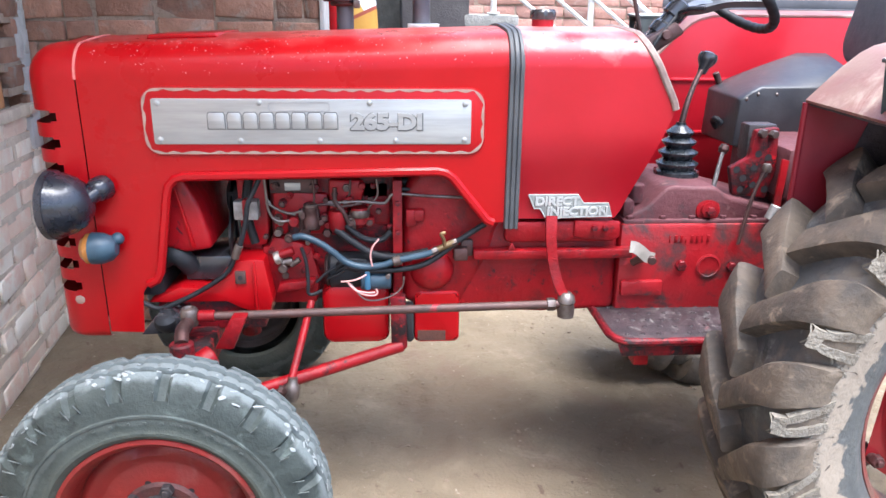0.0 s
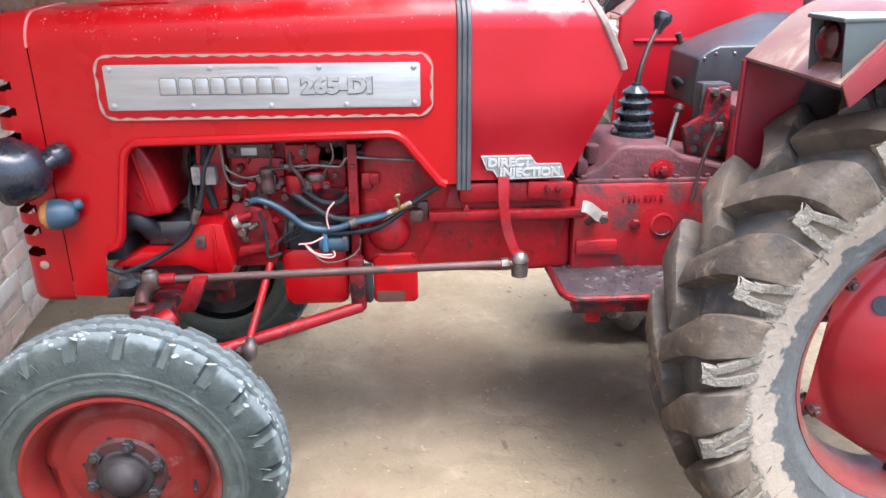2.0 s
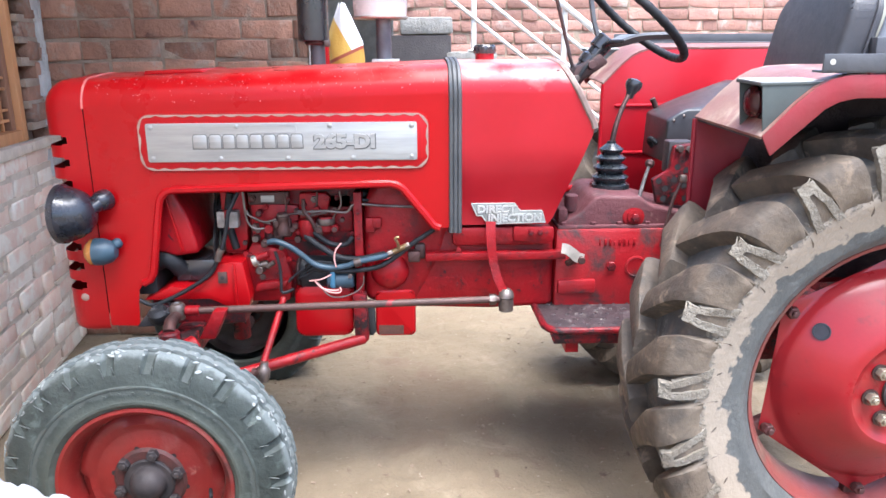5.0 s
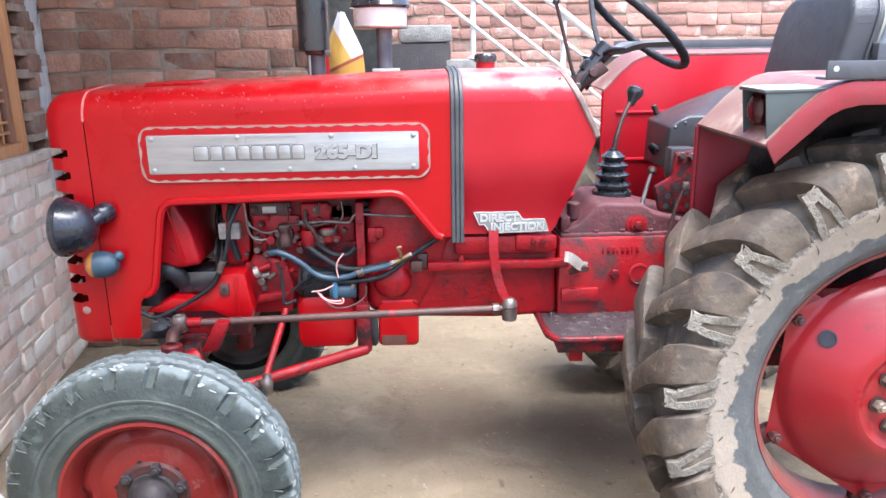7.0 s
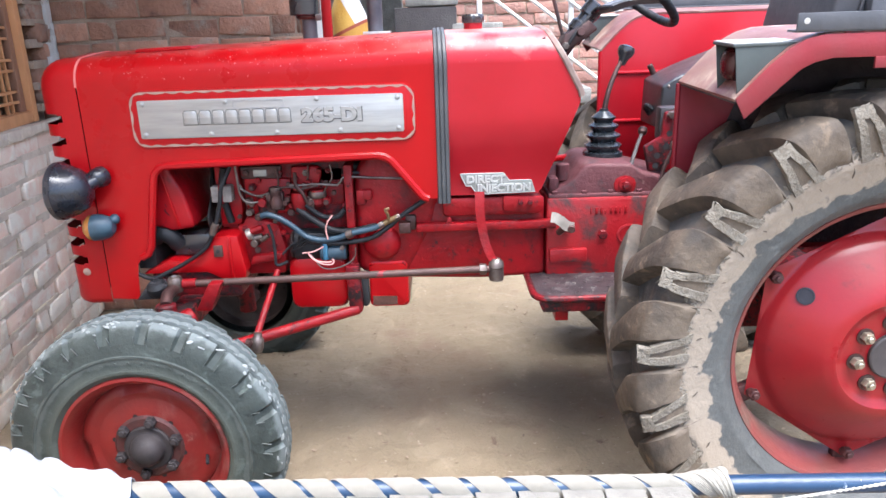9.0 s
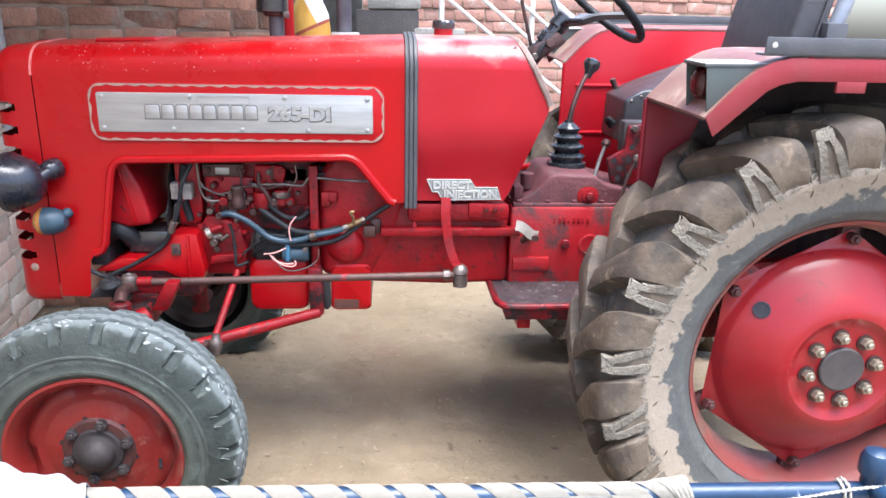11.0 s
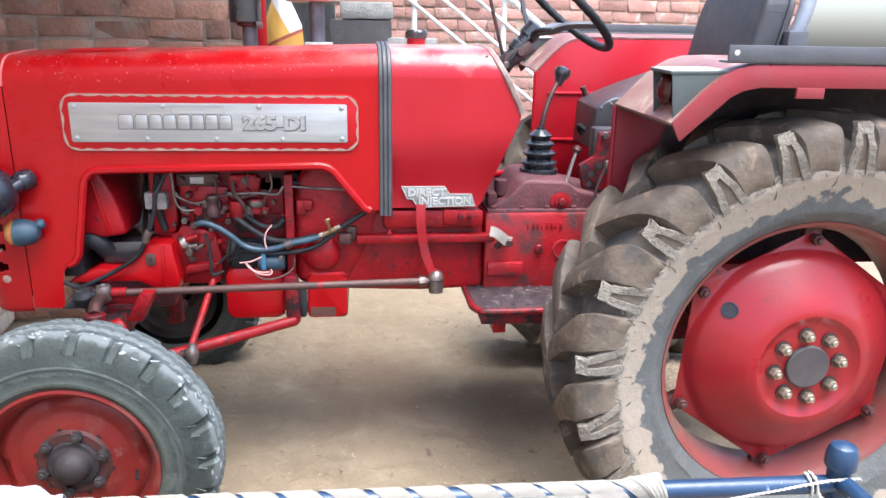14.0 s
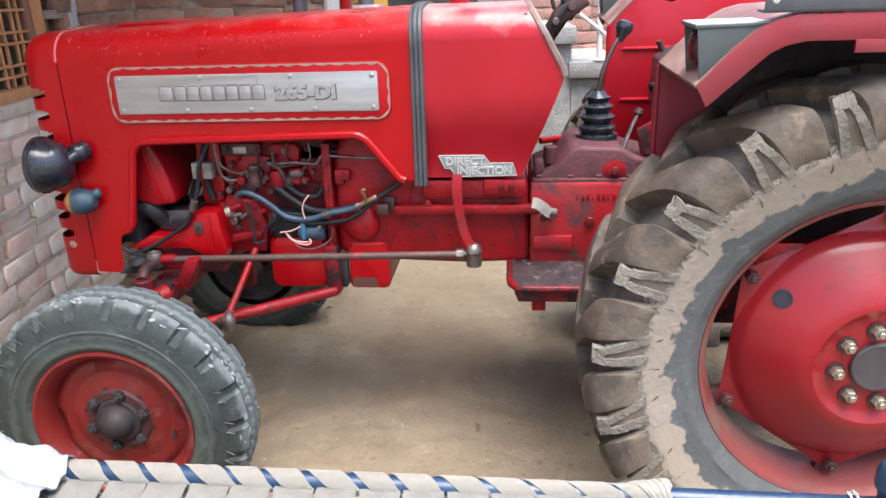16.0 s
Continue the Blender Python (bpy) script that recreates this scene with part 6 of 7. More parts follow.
pit = sweep(curve([(0.945, 0.44, 0.935), (0.944, 0.43, 0.90), (0.946, 0.425, 0.86), (0.955, 0.42, 0.80), (0.970, 0.41, 0.75), (0.990, 0.405, 0.715)]), [(-0.015, -0.008), (0.015, -0.008), (0.015, 0.004), (0.011, 0.011), (0.005, 0.014), (-0.005, 0.014), (-0.011, 0.011), (-0.015, 0.004)], up=(0, 1, 0), scale=lambda t: 1.0 - 0.2 * t)
part("drop_arm", pit, CAST, tractor, "curved red steering drop arm")
part("turn_ball", lathe([(0, -0.030), (0.022, -0.025), (0.032, -0.006), (0.030, 0.014), (0.018, 0.026), (0, 0.028)], (-0.076, 0.415, 0.660), (0, -0.4, 1), 20), RUBBER, tractor, "black rubber joint boot")
part("tray", prism([(-0.140, 0.628), (-0.045, 0.632), (-0.025, 0.672), (-0.09, 0.690)], 0.40, 0.50, "y", 0.003), BLACK, tractor)
part("tie_rod", rod((0.303, 0.44, 0.70), (0.264, 0.255, 0.555), 0.010, segs=14), CAST, tractor, "chipped red tie rod")
part("tie_end", lathe([(0, -0.03), (0.014, -0.026), (0.019, -0.01), (0.019, 0.012), (0.012, 0.022), (0.012, 0.034), (0, 0.034)], (0.268, 0.245, 0.538), (0.1, 0.2, 1), 18), STEEL, tractor, "steel ball end")
part("tie_nut", nut((0.250, 0.245, 0.540), (-1, 0, 0.2), 0.012, 0.016), GREASY, tractor)
part("steer_arm", tube([(0.262, 0.245, 0.545), (0.18, 0.262, 0.49), (0.09, 0.28, 0.46), (0.01, 0.285, 0.45)], 0.016), GREASY, tractor)
part("radius_rod", tube([(0.546, 0.47, 0.549), (0.49, 0.45, 0.541), (0.20, 0.335, 0.503), (0.05, 0.28, 0.485)], 0.0175, n=16), CAST, tractor, "red tubular radius rod")
part("radius_rod", tube([(0.538, 2 * MID - 0.47, 0.563), (0.48, 2 * MID - 0.45, 0.556), (0.20, 2 * MID - 0.335, 0.522), (0.05, 2 * MID - 0.28, 0.505)], 0.0175, n=16), CAST, tractor, "red tubular radius rod")
part("rod_bracket", prism([(0.514, 0.70), (0.557, 0.70), (0.562, 0.546), (0.544, 0.531), (0.518, 0.538)], 0.46, 0.50, "y", 0.005), CAST_DARK, tractor)
part("rod_hook", prism([(0.552, 0.665), (0.580, 0.665), (0.582, 0.56), (0.572, 0.548), (0.560, 0.552)], 0.49, 0.52, "y", 0.004), VOID, tractor)
# clutch housing, gearbox
fly = bmesh.new()
prism([(0.548, 0.66), (0.552, 0.99), (0.60, 1.06), (0.80, 1.06), (0.84, 0.95), (0.80, 0.80), (0.715, 0.64)], 0.51, 2 * MID - 0.51, "y", 0.03, fly, 4)
clutch = part("clutch_housing", fly, CAST, tractor, "rounded red clutch housing")
part("flange", box((0.524, 0.495, 0.655), (0.550, 2 * MID - 0.495, 1.02), 0.004), CAST, clutch)
bm = bmesh.new()
bmesh.ops.create_uvsphere(bm, u_segments=28, v_segments=16, radius=1, matrix=Matrix.Translation((0.632, 0.515, 0.762)) @ Matrix.Diagonal((0.062, 0.035, 0.060, 1)))
part("bulge", bm, BAY_RED, clutch)
part("boss", box((0.580, 0.49, 0.905), (0.610, 0.53, 0.94), 0.008), CAST, clutch)
for z in (0.70, 0.80, 0.88, 0.96):
    part("bolt", nut((0.538, 0.485, z), (0, -1, 0), 0.008, 0.008), CAST_DARK, clutch)
part("lower_cover", prism(round_rect(0.582, 0.712, 0.540, 0.70, 0.018, 4), 0.505, 0.90, "y", 0.010), RED, clutch, "red lower cover")
part("worn_patch", prism([(0.592, 0.548), (0.672, 0.548), (0.672, 0.578), (0.592, 0.580)], 0.5035, 0.506, "y", 0.0), surface("brown_worn_patch", (0.10, 0.034, 0.022), (0.07, 0.028, 0.02), (0.6, 0.8), 20, bump=0.2), clutch)
body = bmesh.new()
prism([(0.70, 0.635), (0.70, 0.83), (0.78, 0.90), (1.156, 0.895), (1.160, 0.632), (0.95, 0.625)], 0.515, 2 * MID - 0.515, "y", 0.018, body, 3)
housing = part("transmission_housing", body, CAST, tractor, "red transmission housing stained with oil")
part("side_rail", box((0.745, 0.478, 0.800), (1.190, 0.515, 0.826), 0.004), CAST, housing)
part("rail_bracket", box((0.690, 0.470, 0.800), (0.728, 0.51, 0.835), 0.004), GREASY, housing)
part("rail_tab", prism([(0.838, 0.826), (0.862, 0.826), (0.853, 0.845), (0.847, 0.845)], 0.48, 0.49, "y", 0.002), CAST, housing)
part("shaft_cover", prism(round_rect(0.83, 1.13, 0.845, 0.905, 0.015, 3), 0.49, 0.53, "y", 0.008), CAST, housing)
part("cover_step", prism([(1.02, 0.86), (1.13, 0.848), (1.15, 0.86), (1.15, 0.905), (1.02, 0.91)], 0.48, 0.50, "y", 0.008), CAST, housing)
for x in (1.075, 1.105):
    part("bolt", nut((x, 0.478, 0.89), (0, -1, 0), 0.009, 0.012), CAST_DARK, housing)
box2 = bmesh.new()
prism([(1.162, 0.60), (1.162, 0.890), (1.70, 0.890), (1.70, 0.55), (1.30, 0.55)], 0.510, 2 * MID - 0.51, "y", 0.012, box2)
STAINED = surface("oil_stained_red", (0.30, 0.005, 0.010), (0.25, 0.006, 0.010), (0.35, 0.55), 8, bump=0.2,
                  spots=[((0.05, 0.02, 0.02), 5, 0.50, 0.62, 0.6), ((0.09, 0.10, 0.10), 11, 0.66, 0.74, 0.7)])
gear = part("gearbox", box2, STAINED, tractor, "red gearbox with black oil stains")
for x, z, r in ((1.343, 0.768, 0.016), (1.492, 0.762, 0.014), (1.225, 0.79, 0.012)):
    part("plug", nut((x, 0.510, z), (0, -1, 0), r, 0.014), CAST_DARK, gear)
part("round_cover", lathe([(0.036, 0), (0.036, 0.004), (0.030, 0.006), (0.028, 0.004), (0, 0.004)], (1.425, 0.510, 0.763), (0, -1, 0), 32), STAINED, gear)
part("step_lug", box((1.172, 0.495, 0.680), (1.292, 0.515, 0.724), 0.004), STAINED, gear)
# cast part number as plain raised bars
for k in range(8):
    x = 1.302 + 0.0155 * k
    part("raised_bar", box((x, 0.5065, 0.835), (x + (0.008 if k % 3 else 0.004), 0.511, 0.856 if k != 3 else 0.848), 0.001), CAST, gear)
cover = bmesh.new()
prism([(1.175, 0.882), (1.70, 0.882), (1.70, 0.90), (1.60, 0.93), (1.47, 0.962), (1.435, 0.988), (1.31, 0.994), (1.285, 0.985), (1.235, 0.930), (1.175, 0.905)], 0.535, 2 * MID - 0.535, "y", 0.012, cover, 3)
top = part("gearbox_cover", cover, DUSTY, tractor, "dusty dull-red gearbox top cover")
part("cover_flange", box((1.170, 0.518, 0.884), (1.70, 2 * MID - 0.518, 0.899), 0.003), DUSTY, top)
for x in (1.19, 1.285, 1.37, 1.46, 1.55):
    part("bolt", nut((x, 0.532, 0.899), (0, 0, 1), 0.010, 0.009), DUSTY, top)
part("lug", box((1.172, 0.54, 0.90), (1.205, 0.60, 0.95), 0.010), DUSTY, top)
part("filler_plug", rod((1.225, 0.60, 0.93), (1.225, 0.60, 0.985), 0.022, segs=16), DUSTY, top)
part("selector_boss", lathe([(0, -0.02), (0.040, -0.02), (0.040, 0.004), (0.034, 0.012), (0.022, 0.014), (0.022, 0.024), (0, 0.026)], (1.415, 0.545, 0.922), (0, -1, 0.1), 26), CAST, top, "red selector boss")
part("boss_nut", nut((1.415, 0.520, 0.923), (0, -1, 0.1), 0.013, 0.012), CAST_DARK, top)
lever = part("range_lever", tube([(1.425, 0.55, 0.93), (1.446, 0.585, 0.98), (1.472, 0.625, 1.03), (1.497, 0.662, 1.068)], 0.0065, scale=lambda t: 1.25 - 0.4 * t), GREASE, tractor, "short range lever")
part("lever_knob", lathe([(0, -0.016), (0.012, -0.012), (0.016, 0), (0.012, 0.012), (0, 0.016)], (1.499, 0.665, 1.073), (0.3, 0, 1), 18), GREASY, lever)
lever = part("hand_lever", tube([(1.500, 0.50, 0.83), (1.512, 0.505, 0.90), (1.530, 0.51, 0.98), (1.553, 0.513, 1.038)], 0.0055), GREASY, tractor)
part("lever_knob", lathe([(0, -0.014), (0.012, -0.010), (0.014, 0), (0.010, 0.012), (0, 0.014)], (1.558, 0.515, 1.047), (0, 0, 1), 16), STEEL, lever)
# gear lever in its bellows
prof = [(0.0, 0.0), (0.066, 0.0), (0.066, 0.045)]
for k, (r, z) in enumerate(((0.066, 0.045), (0.056, 0.052), (0.066, 0.066), (0.069, 0.072), (0.045, 0.086), (0.062, 0.100), (0.064, 0.106), (0.040, 0.120), (0.054, 0.133), (0.056, 0.139), (0.034, 0.152), (0.044, 0.163), (0.045, 0.168), (0.022, 0.185), (0.017, 0.188), (0.016, 0.196), (0, 0.196))):
    prof.append((r * 0.90, z * 0.96))
BOOT = surface("shiny_rubber_boot", (0.014, 0.018, 0.022), (0.024, 0.029, 0.034), (0.20, 0.34), 16, bump=0.05, coat=0.2)
boot = part("lever_bellows", lathe(prof, (1.376, MID, 0.958), (0, 0, 1), 36), BOOT, tractor, "black rubber bellows round the gear lever")
part("bellows_seat", rod((1.376, MID, 0.93), (1.376, MID, 0.972), 0.068, segs=30), DUSTY, boot)
lever = part("gear_lever", tube([(1.376, MID, 1.13), (1.390, 0.71, 1.195), (1.415, 0.73, 1.255), (1.445, 0.75, 1.305)], 0.0085, scale=lambda t: 1.1 - 0.3 * t), GREASY, tractor, "gear lever with black knob")
part("lever_knob", lathe([(0, -0.034), (0.012, -0.032), (0.016, -0.012), (0.026, 0.004), (0.029, 0.016), (0.026, 0.028), (0.014, 0.034), (0, 0.035)], (1.450, 0.752, 1.312), (0.35, 0.1, 1), 26), BLACK, lever, "black plastic knob")
PAD = surface("bare_worn_pad", (0.33, 0.30, 0.26), (0.22, 0.20, 0.175), (0.45, 0.6), 20, 0.3, bump=0.1)
# clutch pedal with a bright worn pad
pedal = part("pedal", tube([(1.20, 0.50, 0.78), (1.215, 0.48, 0.80), (1.225, 0.462, 0.815)], 0.011), GREASY, tractor, "pedal with bare worn pad")
part("pad", sweep(curve([(1.166, 0.437, 0.848), (1.180, 0.434, 0.846), (1.200, 0.435, 0.832), (1.216, 0.438, 0.818), (1.236, 0.44, 0.812)]), [(-0.016, -0.003), (0.016, -0.003), (0.016, 0.003), (-0.016, 0.003)], up=(0, -1, 0.3)), PAD, pedal, "bright worn steel pad")
part("pad_roll", rod((1.228, 0.425, 0.809), (1.232, 0.465, 0.811), 0.012, segs=14), GREASY, pedal)
# footboard
foot = prism([(1.104, 0.36), (1.110, 0.330), (1.126, 0.309), (1.155, 0.298), (1.62, 0.298), (1.62, 0.60), (1.135, 0.60), (1.112, 0.586), (1.104, 0.565)], 0.620, 0.636, "z", 0.004)
PLATE = surface("worn_black_tread", (0.026, 0.021, 0.024), (0.050, 0.034, 0.037), (0.35, 0.6), 12, bump=0.4,
                spots=[((0.12, 0.11, 0.105), 34, 0.56, 0.64, 0.6), ((0.20, 0.02, 0.025), 9, 0.63, 0.70, 0.5)])
board = part("footboard", foot, PLATE, tractor, "worn black footboard with pimpled tread")
rim = curve([(1.62, 0.296, 0.630), (1.30, 0.296, 0.630), (1.155, 0.296, 0.630), (1.122, 0.308, 0.630), (1.107, 0.330, 0.630), (1.101, 0.36, 0.630), (1.101, 0.45, 0.630), (1.101, 0.565, 0.630), (1.112, 0.588, 0.630), (1.14, 0.602, 0.630)], 5)
part("rolled_rim", sweep(rim, circle(0.011, 10)), CAST_DARK, board, "dark red rolled rim")
bm = bmesh.new()
for k in range(11):
    for j in range(6):
        part("pimple", lathe([(0.0075, 0.0), (0.006, 0.003), (0.0, 0.0045)], (1.145 + 0.043 * k + (0.02 if j % 2 else 0), 0.335 + 0.045 * j, 0.636), (0, 0, 1), 8), PLATE, board)
bm.free()
part("skirt", prism([(1.125, 0.588), (1.62, 0.588), (1.62, 0.621), (1.112, 0.621)], 0.300, 0.306, "y", 0.001), CAST_DARK, board, "dark red skirt under the board")
part("bracket", box((1.165, 0.32, 0.550), (1.205, 0.56, 0.620), 0.003), CAST, board)
part("hanger", box((1.30, 0.36, 0.56), (1.345, 0.62, 0.620), 0.003), CAST_DARK, board)
# far footboard
part("footboard", prism([(1.104, 0.80), (1.62, 0.80), (1.62, 1.10), (1.104, 1.10)], 0.620, 0.636, "z", 0.004), PLATE, tractor)
# rear axle, hydraulic lift and covers
part("rear_axle", rod((1.935, 0.18, 0.61), (1.935, 2 * MID - 0.18, 0.61), 0.10, segs=28), CAST_DARK, tractor, "grimy red rear axle housing")
part("rear_housing", box((1.68, 0.50, 0.42), (2.22, 0.90, 0.95), 0.03), CAST_DARK, tractor)
part("lift_cover", box((1.62, 0.52, 0.95), (2.22, 0.88, 1.10), 0.02), DUSTY, tractor)
def cover_z(x, y):
    """Height of the cover's bent top: level along the near edge, rising along the far one."""
    f = (y - 0.82) / 0.25
    far = 1.205 + 0.125 * min(1, max(0, (x - 1.60) / 0.30)) ** 0.8
    near = 1.195 + 0.042 * min(1, max(0, (x - 1.60) / 0.06))
    return near + (far - near) * f ** 0.7


hydr = bmesh.new()
grid = [[hydr.verts.new((x, y, cover_z(x, y))) for y in (0.82, 0.85, 0.88, 0.92, 0.97, 1.02, 1.07)] for x in (1.605, 1.62, 1.64, 1.67, 1.72, 1.78, 1.84, 1.90, 2.0)]
base = [[hydr.verts.new((x, y, z)) for y in (0.82, 1.07)] for x, z in ((1.598, 1.055), (1.66, 1.035), (2.0, 1.10))]
for A, B in zip(grid, grid[1:]):
    for k in range(6):
        hydr.faces.new((A[k], A[k + 1], B[k + 1], B[k]))
hydr.faces.new([g[0] for g in grid] + [b_[0] for b_ in base[::-1]])
hydr.faces.new([g[-1] for g in grid] + [b_[1] for b_ in base[::-1]])
hydr.faces.new(grid[0] + [base[0][1], base[0][0]])
hydr.faces.new((base[0][0], base[0][1], base[1][1], base[1][0]))
hydr.faces.new((base[1][0], base[1][1], base[2][1], base[2][0]))
bmesh.ops.recalc_face_normals(hydr, faces=hydr.faces)
bmesh.ops.bevel(hydr, geom=[e for e in hydr.edges if len(e.link_faces) == 2 and e.calc_face_angle(0) > 0.6], offset=0.006, segments=2, affect="EDGES", profile=0.5)
quad = part("side_cover", hydr, surface("dusty_black_sheet", (0.018, 0.019, 0.022), (0.040, 0.040, 0.043), (0.34, 0.5), 6, bump=0.1, coat=0.08), tractor, "black dusty sheet cover beside the seat", sharp=50)
part("handle", tube([(1.603, 0.96, 1.09), (1.585, 0.955, 1.115), (1.585, 0.93, 1.125), (1.603, 0.915, 1.11)], 0.009), RUBBER, quad)
part("small_lever", rod((1.650, 1.06, 1.205), (1.620, 1.055, 1.262), 0.011, segs=12), GREASY, quad)
for x, z in ((1.625, 1.20), (1.66, 1.215), (1.72, 1.215)):
    part("rivet", lathe([(0.006, 0), (0.004, 0.003), (0, 0.004)], (x, 0.820, z), (0, -1, 0), 10), STEEL, quad)
plate = bmesh.new()
prism([(1.482, 1.035), (1.500, 0.955), (1.60, 0.945), (1.62, 1.03), (1.612, 1.150), (1.545, 1.142), (1.535, 1.065)], 0.575, 0.60, "y", 0.006, plate)
brk = part("lift_bracket", plate, CAST_DARK, tractor, "red perforated lift bracket")
for x, z in ((1.502, 1.030), (1.524, 1.005), (1.552, 1.035), (1.520, 0.972), (1.556, 0.985), (1.585, 1.015), (1.560, 1.075), (1.590, 1.065), (1.592, 0.972)):
    part("hole", lathe([(0.010, 0.0006), (0, 0.0008)], (x, 0.575, z), (0, -1, 0), 14), VOID, brk)
part("lift_plate", box((1.535, 0.60, 1.05), (1.62, 0.66, 1.155), 0.008), GREASE, brk)
part("pin", nut((1.560, 0.575, 1.135), (0, -1, 0), 0.012, 0.02), STEEL, brk)
part("pin", nut((1.592, 0.575, 1.132), (0, -1, 0), 0.012, 0.02), STEEL, brk)
part("red_strip", prism([(1.585, 0.90), (1.605, 0.90), (1.612, 1.07), (1.592, 1.075)], 0.50, 0.51, "y", 0.002), CAST, brk)
part("grey_cap", rod((1.575, 0.49, 0.905), (1.590, 0.49, 0.945), 0.016, segs=14), ALU, brk)
part("pipe", tube([(1.44, 0.58, 0.93), (1.50, 0.56, 0.935), (1.55, 0.55, 0.90), (1.57, 0.55, 0.87)], 0.008), GREASY, brk)
part("brake_cross_shaft", rod((1.20, 0.78, 0.965), (1.44, 0.92, 0.965), 0.012, segs=12), RED, tractor)

# ---- fenders, seat, steering ----
FADED = surface("sunbaked_red_paint", (0.18, 0.060, 0.052), (0.15, 0.062, 0.052), (0.32, 0.5), 5, bump=0.1,
                spots=[((0.20, 0.125, 0.10), 3, 0.42, 0.62, 0.6), ((0.34, 0.27, 0.22), 6, 0.50, 0.68, 0.75)])


# flaking paint, paled to put the brightly lit top into the colour
LIT_LID = surface("lit_pale_flaking_paint", (0.46, 0.47, 0.46), (0.36, 0.37, 0.36), (0.5, 0.7), 16, bump=0.3,
                   spots=[((0.06, 0.065, 0.065), 60, 0.60, 0.66, 0.6)])


UNDER_SHADE = surface("painted_under_shade", (0.030, 0.024, 0.029), (0.052, 0.036, 0.040), (0.7, 0.9), 9, bump=0.5, spots=[((0.085, 0.068, 0.058), 14, 0.60, 0.72, 0.9)])


def fender(near):
    def Y(y):
        return y if near else 2 * MID - y

    def lift(bm):
        """The sheet rises towards the far side."""
        for v in bm.verts:
            v.co.z += (v.co.y + 0.166) * (0.030 if near else 0.052) - (0.012 if near else 0.022)
        return bm
    prof = [(1.462, 1.268), (1.530, 1.338), (1.570, 1.372), (1.600, 1.388), (1.640, 1.398), (1.70, 1.401), (2.40, 1.403), (2.50, 1.375), (2.70, 1.20), (2.76, 1.05)]
    low = [(x + 0.002, z - 0.006) for x, z in prof[::-1]]
    f = part("fender", lift(prism(prof + low, Y(-0.165), Y(0.215), "y", 0.0)), FADED, tractor, "red rear fender with dusty top" if near else "far red rear fender, pale dusty top")
    lip = [(1.462, 1.268), (1.530, 1.338), (1.570, 1.372), (1.600, 1.388), (1.640, 1.397), (2.40, 1.402), (2.40, 1.348), (1.660, 1.348), (1.622, 1.340), (1.594, 1.326), (1.484, 1.226)]
    part("lip", lift(prism(lip, Y(-0.172), Y(-0.166), "y", 0.002)), LIP_RED, f)
    wall = [(1.463, 0.80), (1.463, 1.262), (1.530, 1.332), (1.570, 1.366), (1.600, 1.382), (1.640, 1.392), (2.40, 1.396), (2.60, 1.25), (2.70, 0.80), (1.60, 0.80)]
    part("inner_wall", lift(prism(wall, Y(0.208), Y(0.214), "y", 0.001)), SHADED_RED if near else TANK_RED, f)
    if near:
        # dark sheets stand in for the shade inside and under the near fender
        arch_shade = [(1.575, 0.815), (1.562, 0.93), (1.572, 1.06), (1.590, 1.15), (1.622, 1.235), (1.668, 1.31), (1.72, 1.372), (2.38, 1.384), (2.56, 1.25), (2.66, 0.815)]
        part("caked_grime", lift(prism(arch_shade, 0.2035, 0.2075, "y", 0.0015)), UNDER_SHADE, f, "dark sheet painted as shade inside the fender")
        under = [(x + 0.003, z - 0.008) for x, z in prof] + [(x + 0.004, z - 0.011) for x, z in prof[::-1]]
        part("undercoat", lift(prism(under, -0.160, 0.200, "y", 0.0)), UNDER_SHADE, f, "dark sheet painted as shade under the fender")
    part("edge_roll", lift(sweep([Vector((1.462, Y(0.211), z)) for z in (0.80, 0.95, 1.10, 1.262)], circle(0.007, 8))), SHADED_RED if near else TANK_RED, f)
    for z in (() if near else (1.172, 0.985)):
        part("pressed_rib", lift(prism([(1.52, z), (1.72, z), (1.73, z + 0.007), (1.72, z + 0.014), (1.52, z + 0.014), (1.51, z + 0.007)], Y(0.204), Y(0.222), "y", 0.005)), SHADED_RED if near else TANK_RED, f)
    part("lip_tab", lift(box((1.748, min(Y(-0.173), Y(-0.165)), 1.325), (1.815, max(Y(-0.173), Y(-0.165)), 1.349), 0.001)), LIP_RED, f)
    a, b = sorted((Y(-0.175), Y(-0.169)))
    c, d = sorted((Y(-0.172), Y(-0.13)))
    bar = bmesh.new()
    box((1.575 if near else 1.60, a, 1.404), (2.75, b, 1.440), 0.001, bar)
    box((1.575 if near else 1.60, c, 1.401), (2.75, d, 1.406), 0.001, bar)
    bar_ob = part("angle_bar", lift(bar), BAR_GREY, f, "dark grey angle-iron bar")
    if near:
        part("bar_hole", lift(lathe([(0.0065, 0.0004), (0, 0.0006)], (1.594, -0.175, 1.424), (0, -1, 0), 12)), BRIGHT, bar_ob)
    for x in (1.70, 1.95):
        part("bar_post", lift(box((x - 0.02, min(Y(-0.17), Y(-0.14)), 1.39), (x + 0.02, max(Y(-0.17), Y(-0.14)), 1.403), 0.001)), CAST_DARK, f)
    # lamp in its sheet box
    lb = bmesh.new()
    tri = [(1.460, 1.376), (1.592, 1.378), (1.586, 1.384), (1.472, 1.266)]
    prism(tri, Y(-0.152), Y(-0.148), "y", 0.001, lb)
    prism(tri, Y(-0.040), Y(-0.036), "y", 0.001, lb)
    prism([(1.455, 1.374), (1.602, 1.377), (1.602, 1.382), (1.455, 1.380)], Y(-0.154), Y(-0.032), "y", 0.001, lb)
